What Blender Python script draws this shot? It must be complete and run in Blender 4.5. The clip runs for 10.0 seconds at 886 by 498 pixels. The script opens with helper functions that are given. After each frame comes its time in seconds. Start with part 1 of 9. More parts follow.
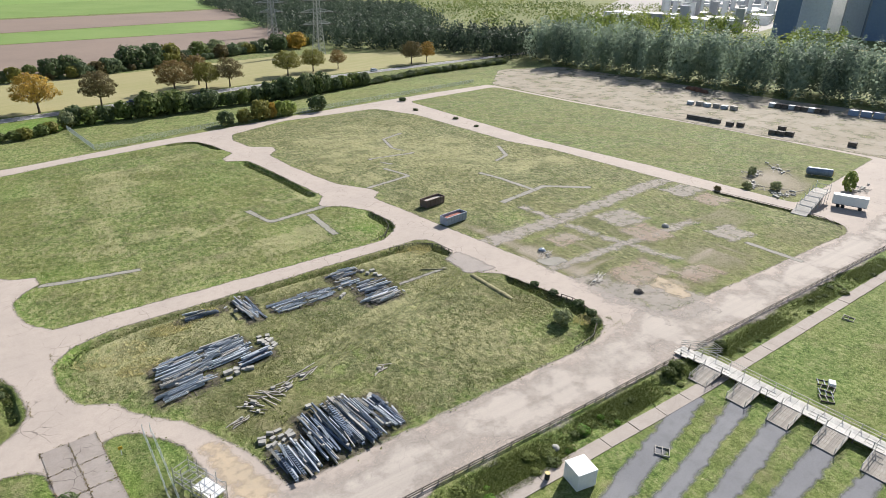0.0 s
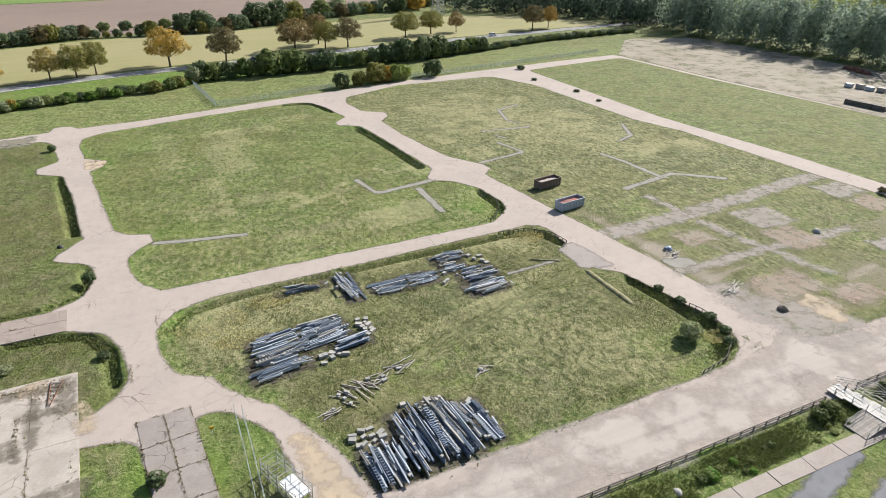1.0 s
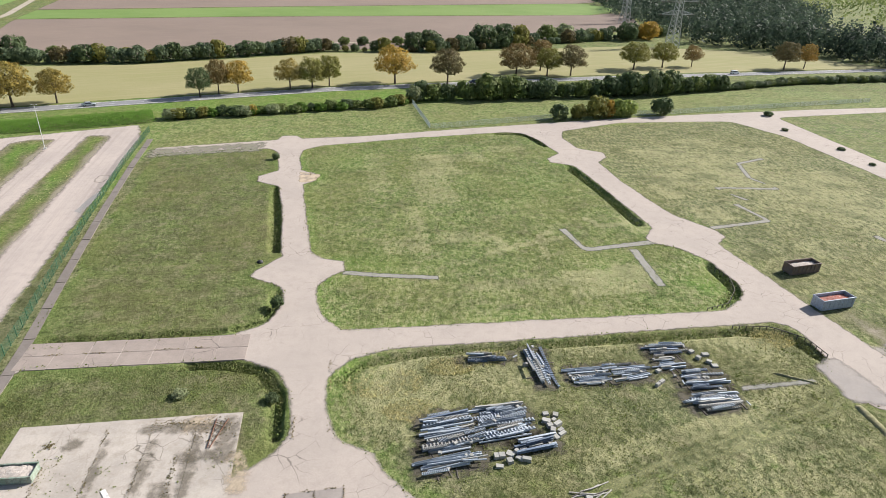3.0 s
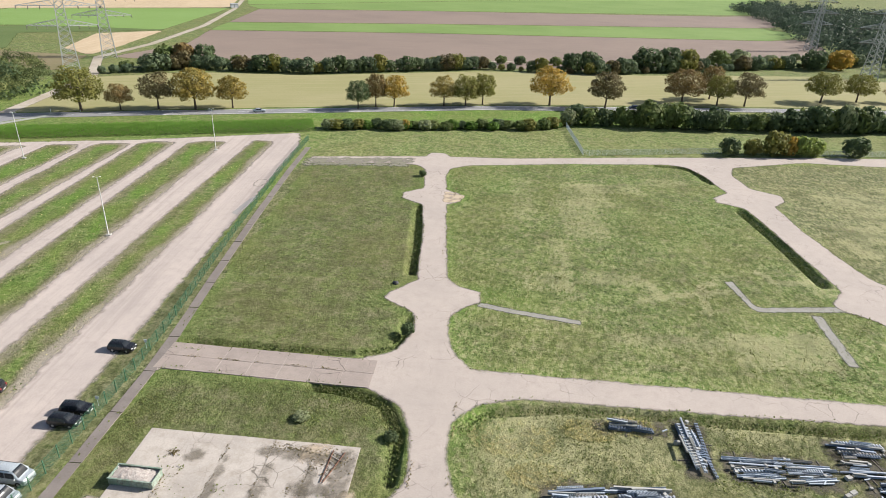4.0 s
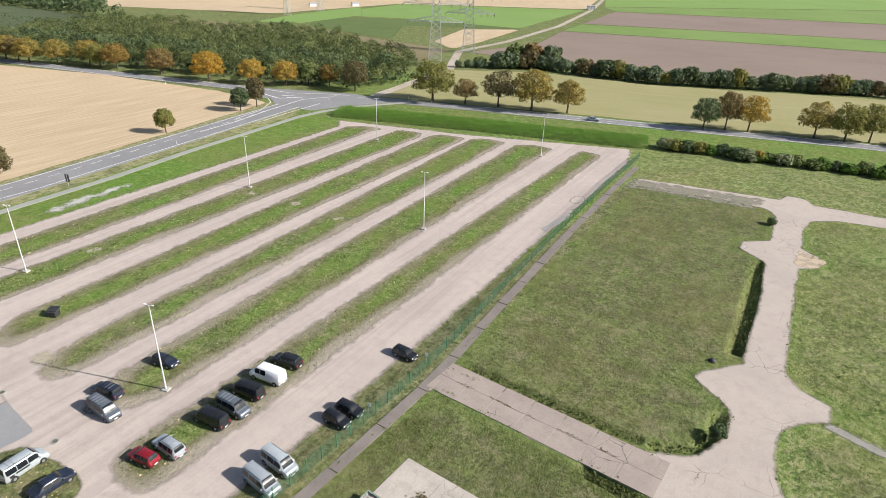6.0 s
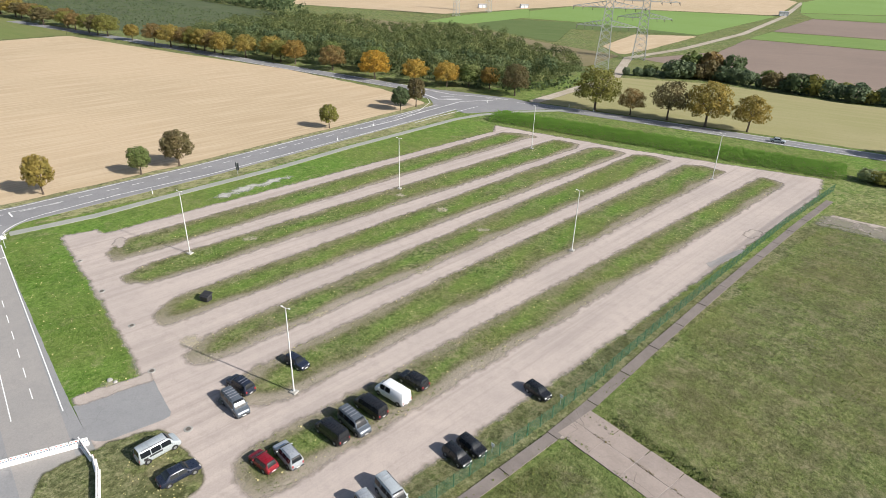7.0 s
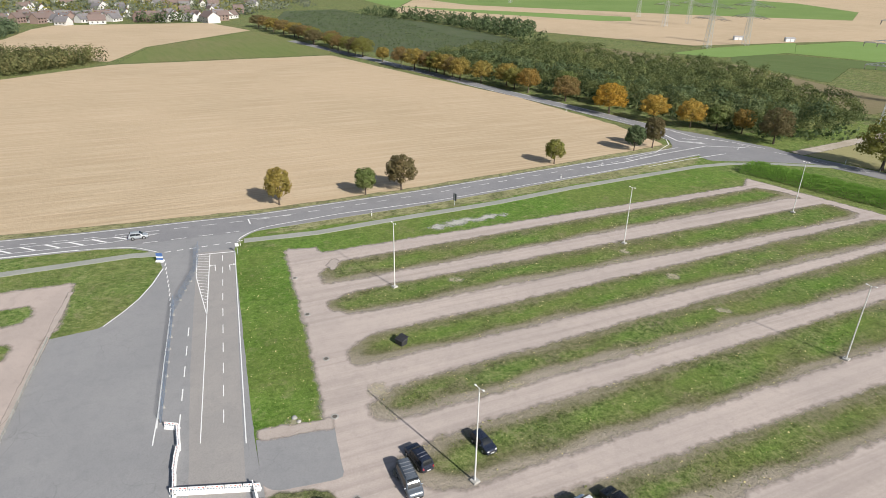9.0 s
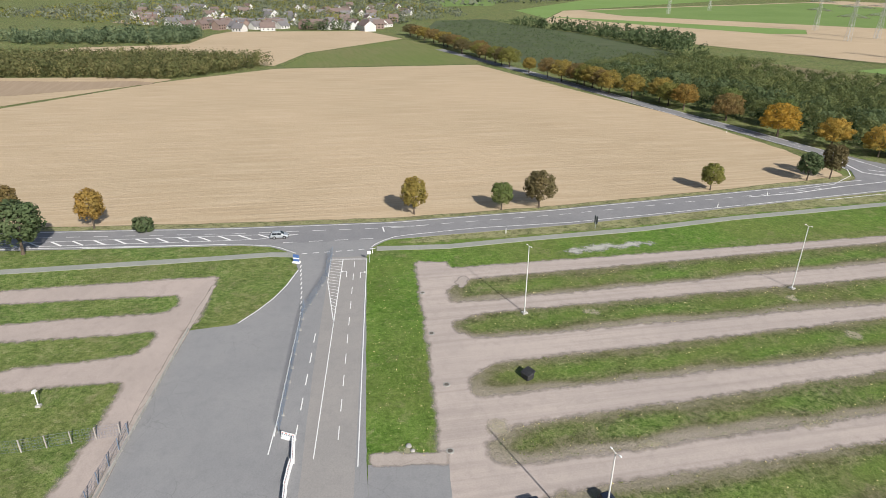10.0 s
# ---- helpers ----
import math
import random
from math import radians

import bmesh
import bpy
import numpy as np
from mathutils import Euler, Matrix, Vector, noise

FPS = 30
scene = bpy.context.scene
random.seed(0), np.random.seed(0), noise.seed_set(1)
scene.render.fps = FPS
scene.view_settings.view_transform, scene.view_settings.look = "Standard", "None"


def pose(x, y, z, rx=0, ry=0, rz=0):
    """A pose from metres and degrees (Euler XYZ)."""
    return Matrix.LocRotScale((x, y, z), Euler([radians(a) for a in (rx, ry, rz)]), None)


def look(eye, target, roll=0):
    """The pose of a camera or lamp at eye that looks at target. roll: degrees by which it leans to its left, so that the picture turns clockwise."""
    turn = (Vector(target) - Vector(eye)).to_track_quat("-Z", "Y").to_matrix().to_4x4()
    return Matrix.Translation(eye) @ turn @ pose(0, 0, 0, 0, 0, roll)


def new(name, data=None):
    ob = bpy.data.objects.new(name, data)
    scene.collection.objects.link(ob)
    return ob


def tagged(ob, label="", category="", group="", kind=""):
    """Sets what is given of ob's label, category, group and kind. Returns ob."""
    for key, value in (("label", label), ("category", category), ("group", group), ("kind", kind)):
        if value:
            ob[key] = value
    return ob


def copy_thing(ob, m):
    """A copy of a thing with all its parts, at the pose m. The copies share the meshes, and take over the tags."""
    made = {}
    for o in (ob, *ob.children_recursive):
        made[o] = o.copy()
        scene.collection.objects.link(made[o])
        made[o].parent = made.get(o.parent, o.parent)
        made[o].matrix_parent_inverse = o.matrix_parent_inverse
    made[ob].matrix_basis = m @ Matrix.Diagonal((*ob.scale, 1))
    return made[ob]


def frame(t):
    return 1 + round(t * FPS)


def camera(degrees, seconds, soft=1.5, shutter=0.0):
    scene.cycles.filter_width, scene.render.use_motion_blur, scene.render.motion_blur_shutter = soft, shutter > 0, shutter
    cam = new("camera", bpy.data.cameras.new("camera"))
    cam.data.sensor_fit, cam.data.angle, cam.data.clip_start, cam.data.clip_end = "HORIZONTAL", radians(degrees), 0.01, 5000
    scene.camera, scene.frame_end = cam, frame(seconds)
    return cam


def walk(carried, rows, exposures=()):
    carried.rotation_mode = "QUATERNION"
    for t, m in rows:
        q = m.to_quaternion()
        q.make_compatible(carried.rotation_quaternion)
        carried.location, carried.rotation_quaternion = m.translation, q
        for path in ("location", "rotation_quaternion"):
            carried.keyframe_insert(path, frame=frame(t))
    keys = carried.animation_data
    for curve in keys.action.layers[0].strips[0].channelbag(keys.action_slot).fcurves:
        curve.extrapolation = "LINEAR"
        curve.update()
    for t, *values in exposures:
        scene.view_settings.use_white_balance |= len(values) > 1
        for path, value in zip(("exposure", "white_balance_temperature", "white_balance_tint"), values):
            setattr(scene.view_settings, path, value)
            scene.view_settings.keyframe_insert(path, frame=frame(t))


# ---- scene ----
cam = camera(71.57, 10.0, 0.7)
PATH = [
    (0, (2.331, -0.023, 57.812), (13.900, 14.104, 49.653), 1.66),
    (0.5, (4.388, 4.786, 57.449), (14.518, 19.696, 48.784), 1.88),
    (1, (6.107, 9.433, 57.289), (14.770, 24.920, 48.063), 2.14),
    (1.5, (7.361, 13.880, 57.101), (14.627, 29.732, 47.308), 2.27),
    (2, (8.263, 18.486, 56.909), (14.127, 34.818, 46.965), 2.43),
    (2.2, (8.546, 20.364, 56.960), (13.841, 36.994, 47.192), 2.56),
    (2.55, (8.907, 23.524, 56.987), (13.252, 40.661, 47.635), 2.70),
    (2.9, (9.060, 26.506, 56.848), (12.456, 44.065, 47.896), 2.69),
    (3.3, (8.940, 29.826, 56.549), (11.020, 47.746, 47.915), 2.63),
    (3.5, (8.760, 31.499, 56.387), (10.020, 49.538, 47.843), 2.63),
    (4, (7.981, 35.730, 56.000), (6.758, 53.770, 47.452), 2.71),
    (4.5, (6.888, 39.540, 55.999), (3.305, 57.220, 47.363), 2.68),
    (5, (5.502, 43.135, 55.963), (-0.378, 60.141, 47.232), 2.60),
    (5.5, (3.662, 46.701, 55.683), (-4.415, 62.745, 46.888), 2.45),
    (5.7, (2.811, 48.122, 55.532), (-6.083, 63.712, 46.709), 2.31),
    (6.1, (0.975, 50.847, 55.309), (-9.510, 65.389, 46.443), 2.05),
    (6.45, (-0.765, 52.978, 55.226), (-12.557, 66.459, 46.326), 1.88),
    (6.8, (-2.637, 54.770, 55.199), (-15.578, 67.124, 46.259), 1.74),
    (7, (-3.769, 55.644, 55.189), (-17.270, 67.368, 46.229), 1.66),
    (7.5, (-6.796, 57.587, 55.158), (-21.374, 67.969, 46.230), 1.47),
    (8, (-10.049, 59.186, 55.103), (-25.577, 68.205, 46.298), 1.27),
    (8.5, (-13.428, 60.460, 54.962), (-29.760, 68.082, 46.293), 1.13),
    (9, (-16.898, 61.419, 54.886), (-33.948, 67.629, 46.476), 0.99),
    (9.5, (-20.245, 62.038, 54.722), (-37.894, 66.591, 46.489), 0.86),
    (10, (-23.527, 62.148, 54.385), (-41.638, 64.331, 46.185), 0.55),
]
walk(cam, [(t, look(eye, target, roll)) for t, eye, target, roll in PATH], [(0.0, 0.71), (2.0, 0.71), (4.0, 0.73), (5.5, 0.68), (7.0, 0.55), (8.5, 0.42), (10.0, 0.28)])

# ---- light ----
SUN_AZ, SUN_EL = 21.5, 32.5
sun_way = Vector((math.cos(radians(SUN_AZ)) * math.cos(radians(SUN_EL)), math.sin(radians(SUN_AZ)) * math.cos(radians(SUN_EL)), math.sin(radians(SUN_EL))))
world = bpy.data.worlds.new("sky")
scene.world = world
world.use_nodes = True
wn = world.node_tree.nodes
sky = wn.new("ShaderNodeTexSky")
sky.sky_type = "NISHITA"
sky.sun_disc = False
sky.sun_elevation = radians(SUN_EL)
sky.sun_rotation = radians(90 - SUN_AZ)
sky.dust_density = 1.5
wn["Background"].inputs["Strength"].default_value = 0.075
world.node_tree.links.new(sky.outputs["Color"], wn["Background"].inputs["Color"])
sun_data = bpy.data.lights.new("sun", "SUN")
sun_data.energy, sun_data.angle, sun_data.color = 5.0, radians(0.5), (1.0, 0.955, 0.90)
sun = new("sun", sun_data)
sun.matrix_world = look(sun_way * 400, (0, 0, 0))


# ---- materials ----
class Nodes:
    """A short way to write a node tree."""

    def __init__(self, name):
        self.mat = bpy.data.materials.new(name)
        self.mat.use_nodes = True
        self.tree = self.mat.node_tree
        self.bsdf = self.tree.nodes["Principled BSDF"]
        self.where = None

    def put(self, kind, links=None, **values):
        node = self.tree.nodes.new(kind)
        for key, value in values.items():
            setattr(node, key, value)
        for key, value in (links or {}).items():
            self.link(value, node.inputs[key])
        return node

    def link(self, value, socket):
        if isinstance(value, bpy.types.NodeSocket):
            self.tree.links.new(value, socket)
        else:
            socket.default_value = value

    def place(self, local=False):
        if self.where is None:
            self.where = self.put("ShaderNodeTexCoord").outputs["Object"] if local else self.put("ShaderNodeNewGeometry").outputs["Position"]
        return self.where

    def noise(self, scale, detail=4.0, rough=0.55, vector=None):
        return self.put("ShaderNodeTexNoise", {"Vector": vector or self.place(), "Scale": scale, "Detail": detail, "Roughness": rough}).outputs["Fac"]

    def ramp(self, value, low, high):
        return self.put("ShaderNodeMapRange", {"Value": value, "From Min": low, "From Max": high}).outputs["Result"]

    def math(self, op, a, b):
        node = self.put("ShaderNodeMath", operation=op)
        self.link(a, node.inputs[0])
        self.link(b, node.inputs[1])
        return node.outputs[0]

    def mix(self, fac, a, b, how="MIX"):
        node = self.put("ShaderNodeMix", data_type="RGBA", blend_type=how)
        for key, value in ((0, fac), (6, a), (7, b)):
            self.link(value if isinstance(value, (float, bpy.types.NodeSocket)) else (*value, 1.0), node.inputs[key])
        return node.outputs[2]

    def stretch(self, x, y, z, turn=0.0):
        return self.put("ShaderNodeMapping", {"Vector": self.place(), "Scale": (1 / x, 1 / y, 1 / z), "Rotation": (0, 0, radians(turn))}, vector_type="TEXTURE").outputs["Vector"]

    def worn_edge(self, scale=1.4, cover=None, clouds=0.35):
        """Lets a sheet end in a broken, overgrown edge where its fade value rises to one."""
        fade = self.put("ShaderNodeAttribute", attribute_name="fade").outputs["Fac"]
        broken = self.ramp(self.noise(scale * 0.5, 5.0, 0.62), 0.34, 0.66)
        left = self.math("SUBTRACT", self.math("ADD", self.math("MULTIPLY", broken, 0.36), 0.35), fade)
        alpha = self.ramp(left, -0.3, 0.34)
        if cover is not None:
            thin = self.ramp(self.math("SUBTRACT", self.noise(clouds, 7.0, 0.66), self.math("MULTIPLY", fade, 0.25)), 0.27, 0.52)
            alpha = self.math("MULTIPLY", thin, cover)
        self.link(alpha, self.bsdf.inputs["Alpha"])

    def done(self, colour, rough=0.85, bump=None, strength=0.3, distance=0.05, metal=0.0, spec=0.3):
        self.link(colour if isinstance(colour, bpy.types.NodeSocket) else (*colour, 1.0), self.bsdf.inputs["Base Color"])
        self.link(rough, self.bsdf.inputs["Roughness"])
        self.bsdf.inputs["Metallic"].default_value = metal
        self.bsdf.inputs["Specular IOR Level"].default_value = spec
        if bump is not None:
            node = self.put("ShaderNodeBump", {"Height": bump, "Strength": strength, "Distance": distance})
            self.link(node.outputs["Normal"], self.bsdf.inputs["Normal"])
        return self.mat


def surface(name, c1, c2, c3, big=0.12, small=1.6, rough=0.85, strength=0.3, distance=0.05, metal=0.0, local=False, piece=0.0, spec=0.3):
    """A surface of two main colours in large patches, and a third in small specks."""
    n = Nodes(name)
    n.place(local)
    patches = n.ramp(n.noise(big, 5.0, 0.6), 0.38, 0.62)
    fine = n.noise(small, 6.0, 0.7)
    colour = n.mix(patches, c1, c2)
    colour = n.mix(n.ramp(fine, 0.45, 0.75), colour, c3)
    if piece:
        rnd = n.put("ShaderNodeObjectInfo").outputs["Random"]
        colour = n.mix(n.math("MULTIPLY", rnd, piece), colour, tuple(0.45 * c for c in c1))
    return n.done(colour, rough, fine, strength, distance, metal, spec)


def paint(name, colour, rough=0.35, metal=0.0, dirt=0.25):
    """Paint or plastic, a little uneven and dusty."""
    n = Nodes(name)
    n.place(True)
    dust = n.math("MULTIPLY", n.ramp(n.noise(2.2, 5.0), 0.45, 0.8), dirt)
    grain = n.noise(14.0, 3.0)
    return n.done(n.mix(dust, colour, tuple(0.55 * c + 0.12 for c in colour)), n.math("ADD", n.math("MULTIPLY", grain, 0.25), rough), grain, 0.05, 0.01, metal, 0.5)


def leaves(name, c1, c2, c3, gain=1.1, patchy=0.55, thinness=0.38):
    """Foliage: colour by leaf clump, a little light passing through."""
    n = Nodes(name)
    c1, c2, c3 = (tuple(gain * k for k in c) for c in (c1, c2, c3))
    island = n.put("ShaderNodeNewGeometry").outputs["Random Per Island"]
    rnd = n.put("ShaderNodeObjectInfo").outputs["Random"]
    patch = n.ramp(n.noise(0.22, 3.0), 0.35, 0.65)
    colour = n.mix(n.math("ADD", n.math("MULTIPLY", island, 0.6), 0.2), c1, c2)
    colour = n.mix(n.math("MULTIPLY", patch, patchy), colour, c3)
    colour = n.mix(n.math("MULTIPLY", rnd, 0.3), colour, tuple(0.7 * c for c in c1))
    tone = n.put("ShaderNodeAttribute", attribute_name="tone").outputs["Fac"]
    colour = n.put("ShaderNodeHueSaturation", {"Color": colour, "Hue": n.math("ADD", n.math("MULTIPLY", tone, -0.05), 0.5), "Value": n.math("ADD", n.math("MULTIPLY", tone, 0.9), 1.0)}).outputs[0]
    mat = n.done(colour, 0.7, spec=0.2)
    thin = n.put("ShaderNodeBsdfTranslucent", {"Color": colour})
    both = n.put("ShaderNodeMixShader", {0: thinness, 1: n.bsdf.outputs[0], 2: thin.outputs[0]})
    n.link(both.outputs[0], n.tree.nodes["Material Output"].inputs["Surface"])
    return mat


def ground_material():
    """Grass; the mesh's zone colour says where it is dry (red), bare (green) or lush (blue)."""
    n = Nodes("grass")
    zone = n.put("ShaderNodeSeparateColor", {0: n.put("ShaderNodeVertexColor", layer_name="zone").outputs["Color"]})
    dry, bare, lush = zone.outputs

    def blend(value, stops):
        node = n.put("ShaderNodeValToRGB", {0: value})
        for k, (at, colour) in enumerate(stops):
            stop = node.color_ramp.elements[k] if k < 2 else node.color_ramp.elements.new(at)
            stop.position, stop.color = at, (0.77 * colour[0], 0.80 * colour[1], 0.89 * colour[2], 1.0)
        return node.outputs[0]

    wide = n.noise(0.045, 4.0)
    mid = n.noise(0.42, 4.0, 0.6)
    clump = n.noise(1.5, 6.0, 0.72)
    blades = n.noise(5.2, 5.0, 0.8)
    mown = n.put("ShaderNodeTexNoise", {"Vector": n.stretch(1.5, 0.65, 1.0, 10), "Scale": 1.0, "Detail": 6.0, "Roughness": 0.72}).outputs["Fac"]
    tone = n.math("ADD", n.math("MULTIPLY", clump, 0.38), n.math("ADD", n.math("MULTIPLY", mid, 0.20), n.math("ADD", n.math("MULTIPLY", mown, 0.20), n.math("MULTIPLY", blades, 0.22))))
    plain = blend(tone, ((0.430, (0.062, 0.073, 0.026)), (0.476, (0.150, 0.165, 0.066)), (0.516, (0.244, 0.244, 0.110)), (0.575, (0.38, 0.355, 0.18))))
    green = blend(tone, ((0.430, (0.056, 0.090, 0.018)), (0.476, (0.138, 0.204, 0.045)), (0.516, (0.240, 0.300, 0.085)), (0.580, (0.37, 0.39, 0.15))))
    hue = n.noise(0.33, 6.0, 0.7)
    colour = n.mix(n.math("MULTIPLY", n.ramp(n.math("ADD", n.math("MULTIPLY", lush, 0.34), hue), 0.53, 0.68), 0.95), plain, green)
    vivid = blend(tone, ((0.40, (0.062, 0.130, 0.014)), (0.47, (0.120, 0.235, 0.028)), (0.53, (0.180, 0.310, 0.044)), (0.62, (0.30, 0.41, 0.10))))
    colour = n.mix(n.math("MULTIPLY", n.ramp(lush, 0.7, 1.35), 0.88), colour, vivid)
    colour = n.mix(n.math("MULTIPLY", n.ramp(wide, 0.42, 0.60), 0.34), colour, (0.205, 0.185, 0.072))
    tall = n.noise(1.4, 6.0, 0.7)
    colour = n.mix(n.math("MULTIPLY", n.ramp(tall, 0.50, 0.38), n.math("SUBTRACT", 0.56, n.math("MULTIPLY", n.math("MINIMUM", lush, 1.0), 0.36))), colour, n.mix(lush, (0.060, 0.064, 0.024), (0.042, 0.074, 0.016)))
    hay = n.put("ShaderNodeTexNoise", {"Vector": n.stretch(1.0, 0.55, 1.0, -10), "Scale": 1.0, "Detail": 7.0, "Roughness": 0.74}).outputs["Fac"]
    straw = n.ramp(n.math("ADD", n.math("MULTIPLY", hay, 1.0), n.math("ADD", n.math("MULTIPLY", dry, 0.26), n.math("MULTIPLY", blades, 0.35))), 0.765, 0.885)
    colour = n.mix(n.math("MULTIPLY", straw, 0.8), colour, (0.35, 0.335, 0.18))
    rough = n.ramp(dry, -0.1, 0.3)
    tuft = n.put("ShaderNodeTexNoise", {"Vector": n.stretch(1.35, 0.72, 1.0, -14), "Scale": 0.62, "Detail": 6.0, "Roughness": 0.72}).outputs["Fac"]
    colour = n.mix(n.math("MULTIPLY", n.math("MULTIPLY", n.ramp(tuft, 0.535, 0.62), rough), 0.62), colour, (0.33, 0.325, 0.15))
    colour = n.mix(n.math("MULTIPLY", n.math("MULTIPLY", n.ramp(tuft, 0.475, 0.40), n.math("ADD", n.math("MULTIPLY", rough, 0.6), 0.4)), n.math("SUBTRACT", 0.55, n.math("MULTIPLY", n.math("MINIMUM", lush, 1.0), 0.36))), colour, (0.066, 0.086, 0.028))
    shade = n.noise(0.13, 6.0, 0.68)
    colour = n.mix(n.math("MULTIPLY", n.ramp(shade, 0.52, 0.36), n.math("SUBTRACT", 0.55, n.math("MULTIPLY", n.math("MINIMUM", lush, 1.0), 0.33))), colour, (0.060, 0.074, 0.027))
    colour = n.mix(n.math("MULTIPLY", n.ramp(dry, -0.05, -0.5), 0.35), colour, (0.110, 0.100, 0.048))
    brown = n.noise(0.21, 7.0, 0.72)
    colour = n.mix(n.math("MULTIPLY", n.ramp(brown, 0.54, 0.68), 0.5), colour, (0.225, 0.19, 0.115))
    spots = n.math("ADD", n.math("MULTIPLY", clump, 0.6), n.math("MULTIPLY", mid, 0.4))
    cover = n.ramp(n.math("SUBTRACT", n.math("ADD", bare, spots), 0.5), 0.32, 0.74)
    worn = n.mix(n.ramp(tone, 0.44, 0.56), (0.130, 0.124, 0.062), (0.215, 0.198, 0.115))
    soil = n.mix(n.ramp(bare, 0.55, 1.1), worn, (0.38, 0.33, 0.275))
    colour = n.mix(n.math("MULTIPLY", cover, n.ramp(bare, 0.0, 0.15)), colour, soil)
    colour = n.mix(n.math("MULTIPLY", n.ramp(blades, 0.52, 0.34), 0.35), colour, (0.035, 0.043, 0.016))
    height = n.math("ADD", clump, n.math("MULTIPLY", blades, 0.15))
    mat = n.done(colour, 0.9, height, 0.6, 0.5, spec=0.1)
    n.worn_edge(1.6)
    return mat


def paving(name, c1, c2, stain, crack=0.0, scale=0.09, wheels=None, cover=None, clouds=0.35):
    """Compacted gravel or old concrete: large stains, fine grit, cracks, and wheel tracks at an angle."""
    n = Nodes(name)
    wide = n.noise(scale, 5.0, 0.62)
    mid = n.noise(0.55, 6.0, 0.68)
    grit = n.noise(5.0, 6.0, 0.85)
    colour = n.mix(n.ramp(wide, 0.4, 0.62), c1, c2)
    colour = n.mix(n.math("MULTIPLY", n.ramp(mid, 0.48, 0.72), 0.6), colour, stain)
    if wheels is not None:
        long = n.put("ShaderNodeTexNoise", {"Vector": n.stretch(1.0, 0.022, 1.0, wheels), "Scale": 0.85, "Detail": 4.0, "Roughness": 0.6}).outputs["Fac"]
        colour = n.mix(n.math("MULTIPLY", n.ramp(long, 0.48, 0.66), 0.34), colour, tuple(0.72 * c for c in stain))
        colour = n.mix(n.math("MULTIPLY", n.ramp(long, 0.45, 0.33), 0.22), colour, tuple(1.18 * c for c in c1))
    colour = n.mix(n.math("MULTIPLY", n.ramp(grit, 0.46, 0.70), 0.38), colour, tuple(0.5 * c for c in c1))
    colour = n.mix(n.math("MULTIPLY", n.ramp(grit, 0.44, 0.30), 0.35), colour, tuple(min(0.8, 1.35 * c) for c in c1))
    if crack:
        bent = n.put("ShaderNodeVectorMath", {0: n.place(), 1: n.put("ShaderNodeTexNoise", {"Vector": n.place(), "Scale": 0.5, "Detail": 5.0}).outputs["Color"]}, operation="ADD").outputs[0]
        cells = n.put("ShaderNodeTexVoronoi", {"Vector": bent, "Scale": 0.30}, feature="DISTANCE_TO_EDGE").outputs["Distance"]
        some = n.ramp(n.noise(0.11, 3.0), 0.50, 0.62)
        line = n.math("MULTIPLY", n.ramp(cells, 0.014, 0.005), n.math("MULTIPLY", some, crack))
        colour = n.mix(line, colour, tuple(0.35 * c for c in stain))
    mat = n.done(colour, 0.9, grit, 0.4, 0.05, spec=0.2)
    n.worn_edge(1.4, cover, clouds)
    return mat


def field_material(name, c1, c2, c3, turn, spacing=3.0, rows=0.5):
    """Farmland with rows along one direction."""
    n = Nodes(name)
    wide = n.noise(0.012, 4.0)
    long = n.put("ShaderNodeTexNoise", {"Vector": n.stretch(0.6 / spacing, 0.012, 0.1, turn), "Scale": 3.0, "Detail": 5.0}).outputs["Fac"]
    fine = n.noise(0.9, 6.0, 0.75)
    colour = n.mix(n.ramp(wide, 0.4, 0.62), c1, c2)
    colour = n.mix(n.math("MULTIPLY", n.ramp(long, 0.42, 0.66), rows), colour, c3)
    colour = n.mix(n.math("MULTIPLY", n.ramp(fine, 0.5, 0.8), 0.45), colour, tuple(0.6 * c for c in c1))
    mat = n.done(colour, 0.9, n.math("ADD", fine, long), 0.6, 0.25, spec=0.15)
    n.worn_edge(0.8)
    return mat


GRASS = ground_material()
SITE_ROAD = paving("pale_old_concrete", (0.435, 0.375, 0.33), (0.395, 0.342, 0.303), (0.335, 0.288, 0.252), 0.75)
LANE = paving("wheel_worn_gravel", (0.47, 0.402, 0.358), (0.425, 0.365, 0.328), (0.345, 0.297, 0.265), 0.0, 0.06, 3.9)
DUST = paving("pale_dust", (0.43, 0.385, 0.345), (0.38, 0.345, 0.315), (0.32, 0.295, 0.27), 0.0, 0.15, None, 0.68, 0.4)
PALE_SPILL = paving("pale_spilled_gravel", (0.52, 0.51, 0.46), (0.46, 0.45, 0.41), (0.40, 0.40, 0.35), 0.0, 0.3, None, 0.85, 0.35)
EARTH = paving("red_brown_earth", (0.41, 0.315, 0.255), (0.45, 0.385, 0.325), (0.34, 0.27, 0.215), 0.0, 0.12, None, 0.62, 0.55)
SOUTH_ROAD = paving("grey_worn_asphalt", (0.445, 0.395, 0.352), (0.425, 0.38, 0.34), (0.395, 0.353, 0.315), 0.25, 0.09, 87.2, 1.0, 0.1)
ASPHALT = paving("grey_asphalt", (0.26, 0.26, 0.262), (0.285, 0.283, 0.282), (0.225, 0.225, 0.23), 0.2)
ASPHALT_DARK = paving("dark_asphalt_patch", (0.155, 0.155, 0.16), (0.185, 0.185, 0.19), (0.13, 0.13, 0.135), 0.2)
ASPHALT_PALE = paving("pale_asphalt", (0.30, 0.285, 0.27), (0.33, 0.31, 0.29), (0.26, 0.25, 0.24), 0.1)
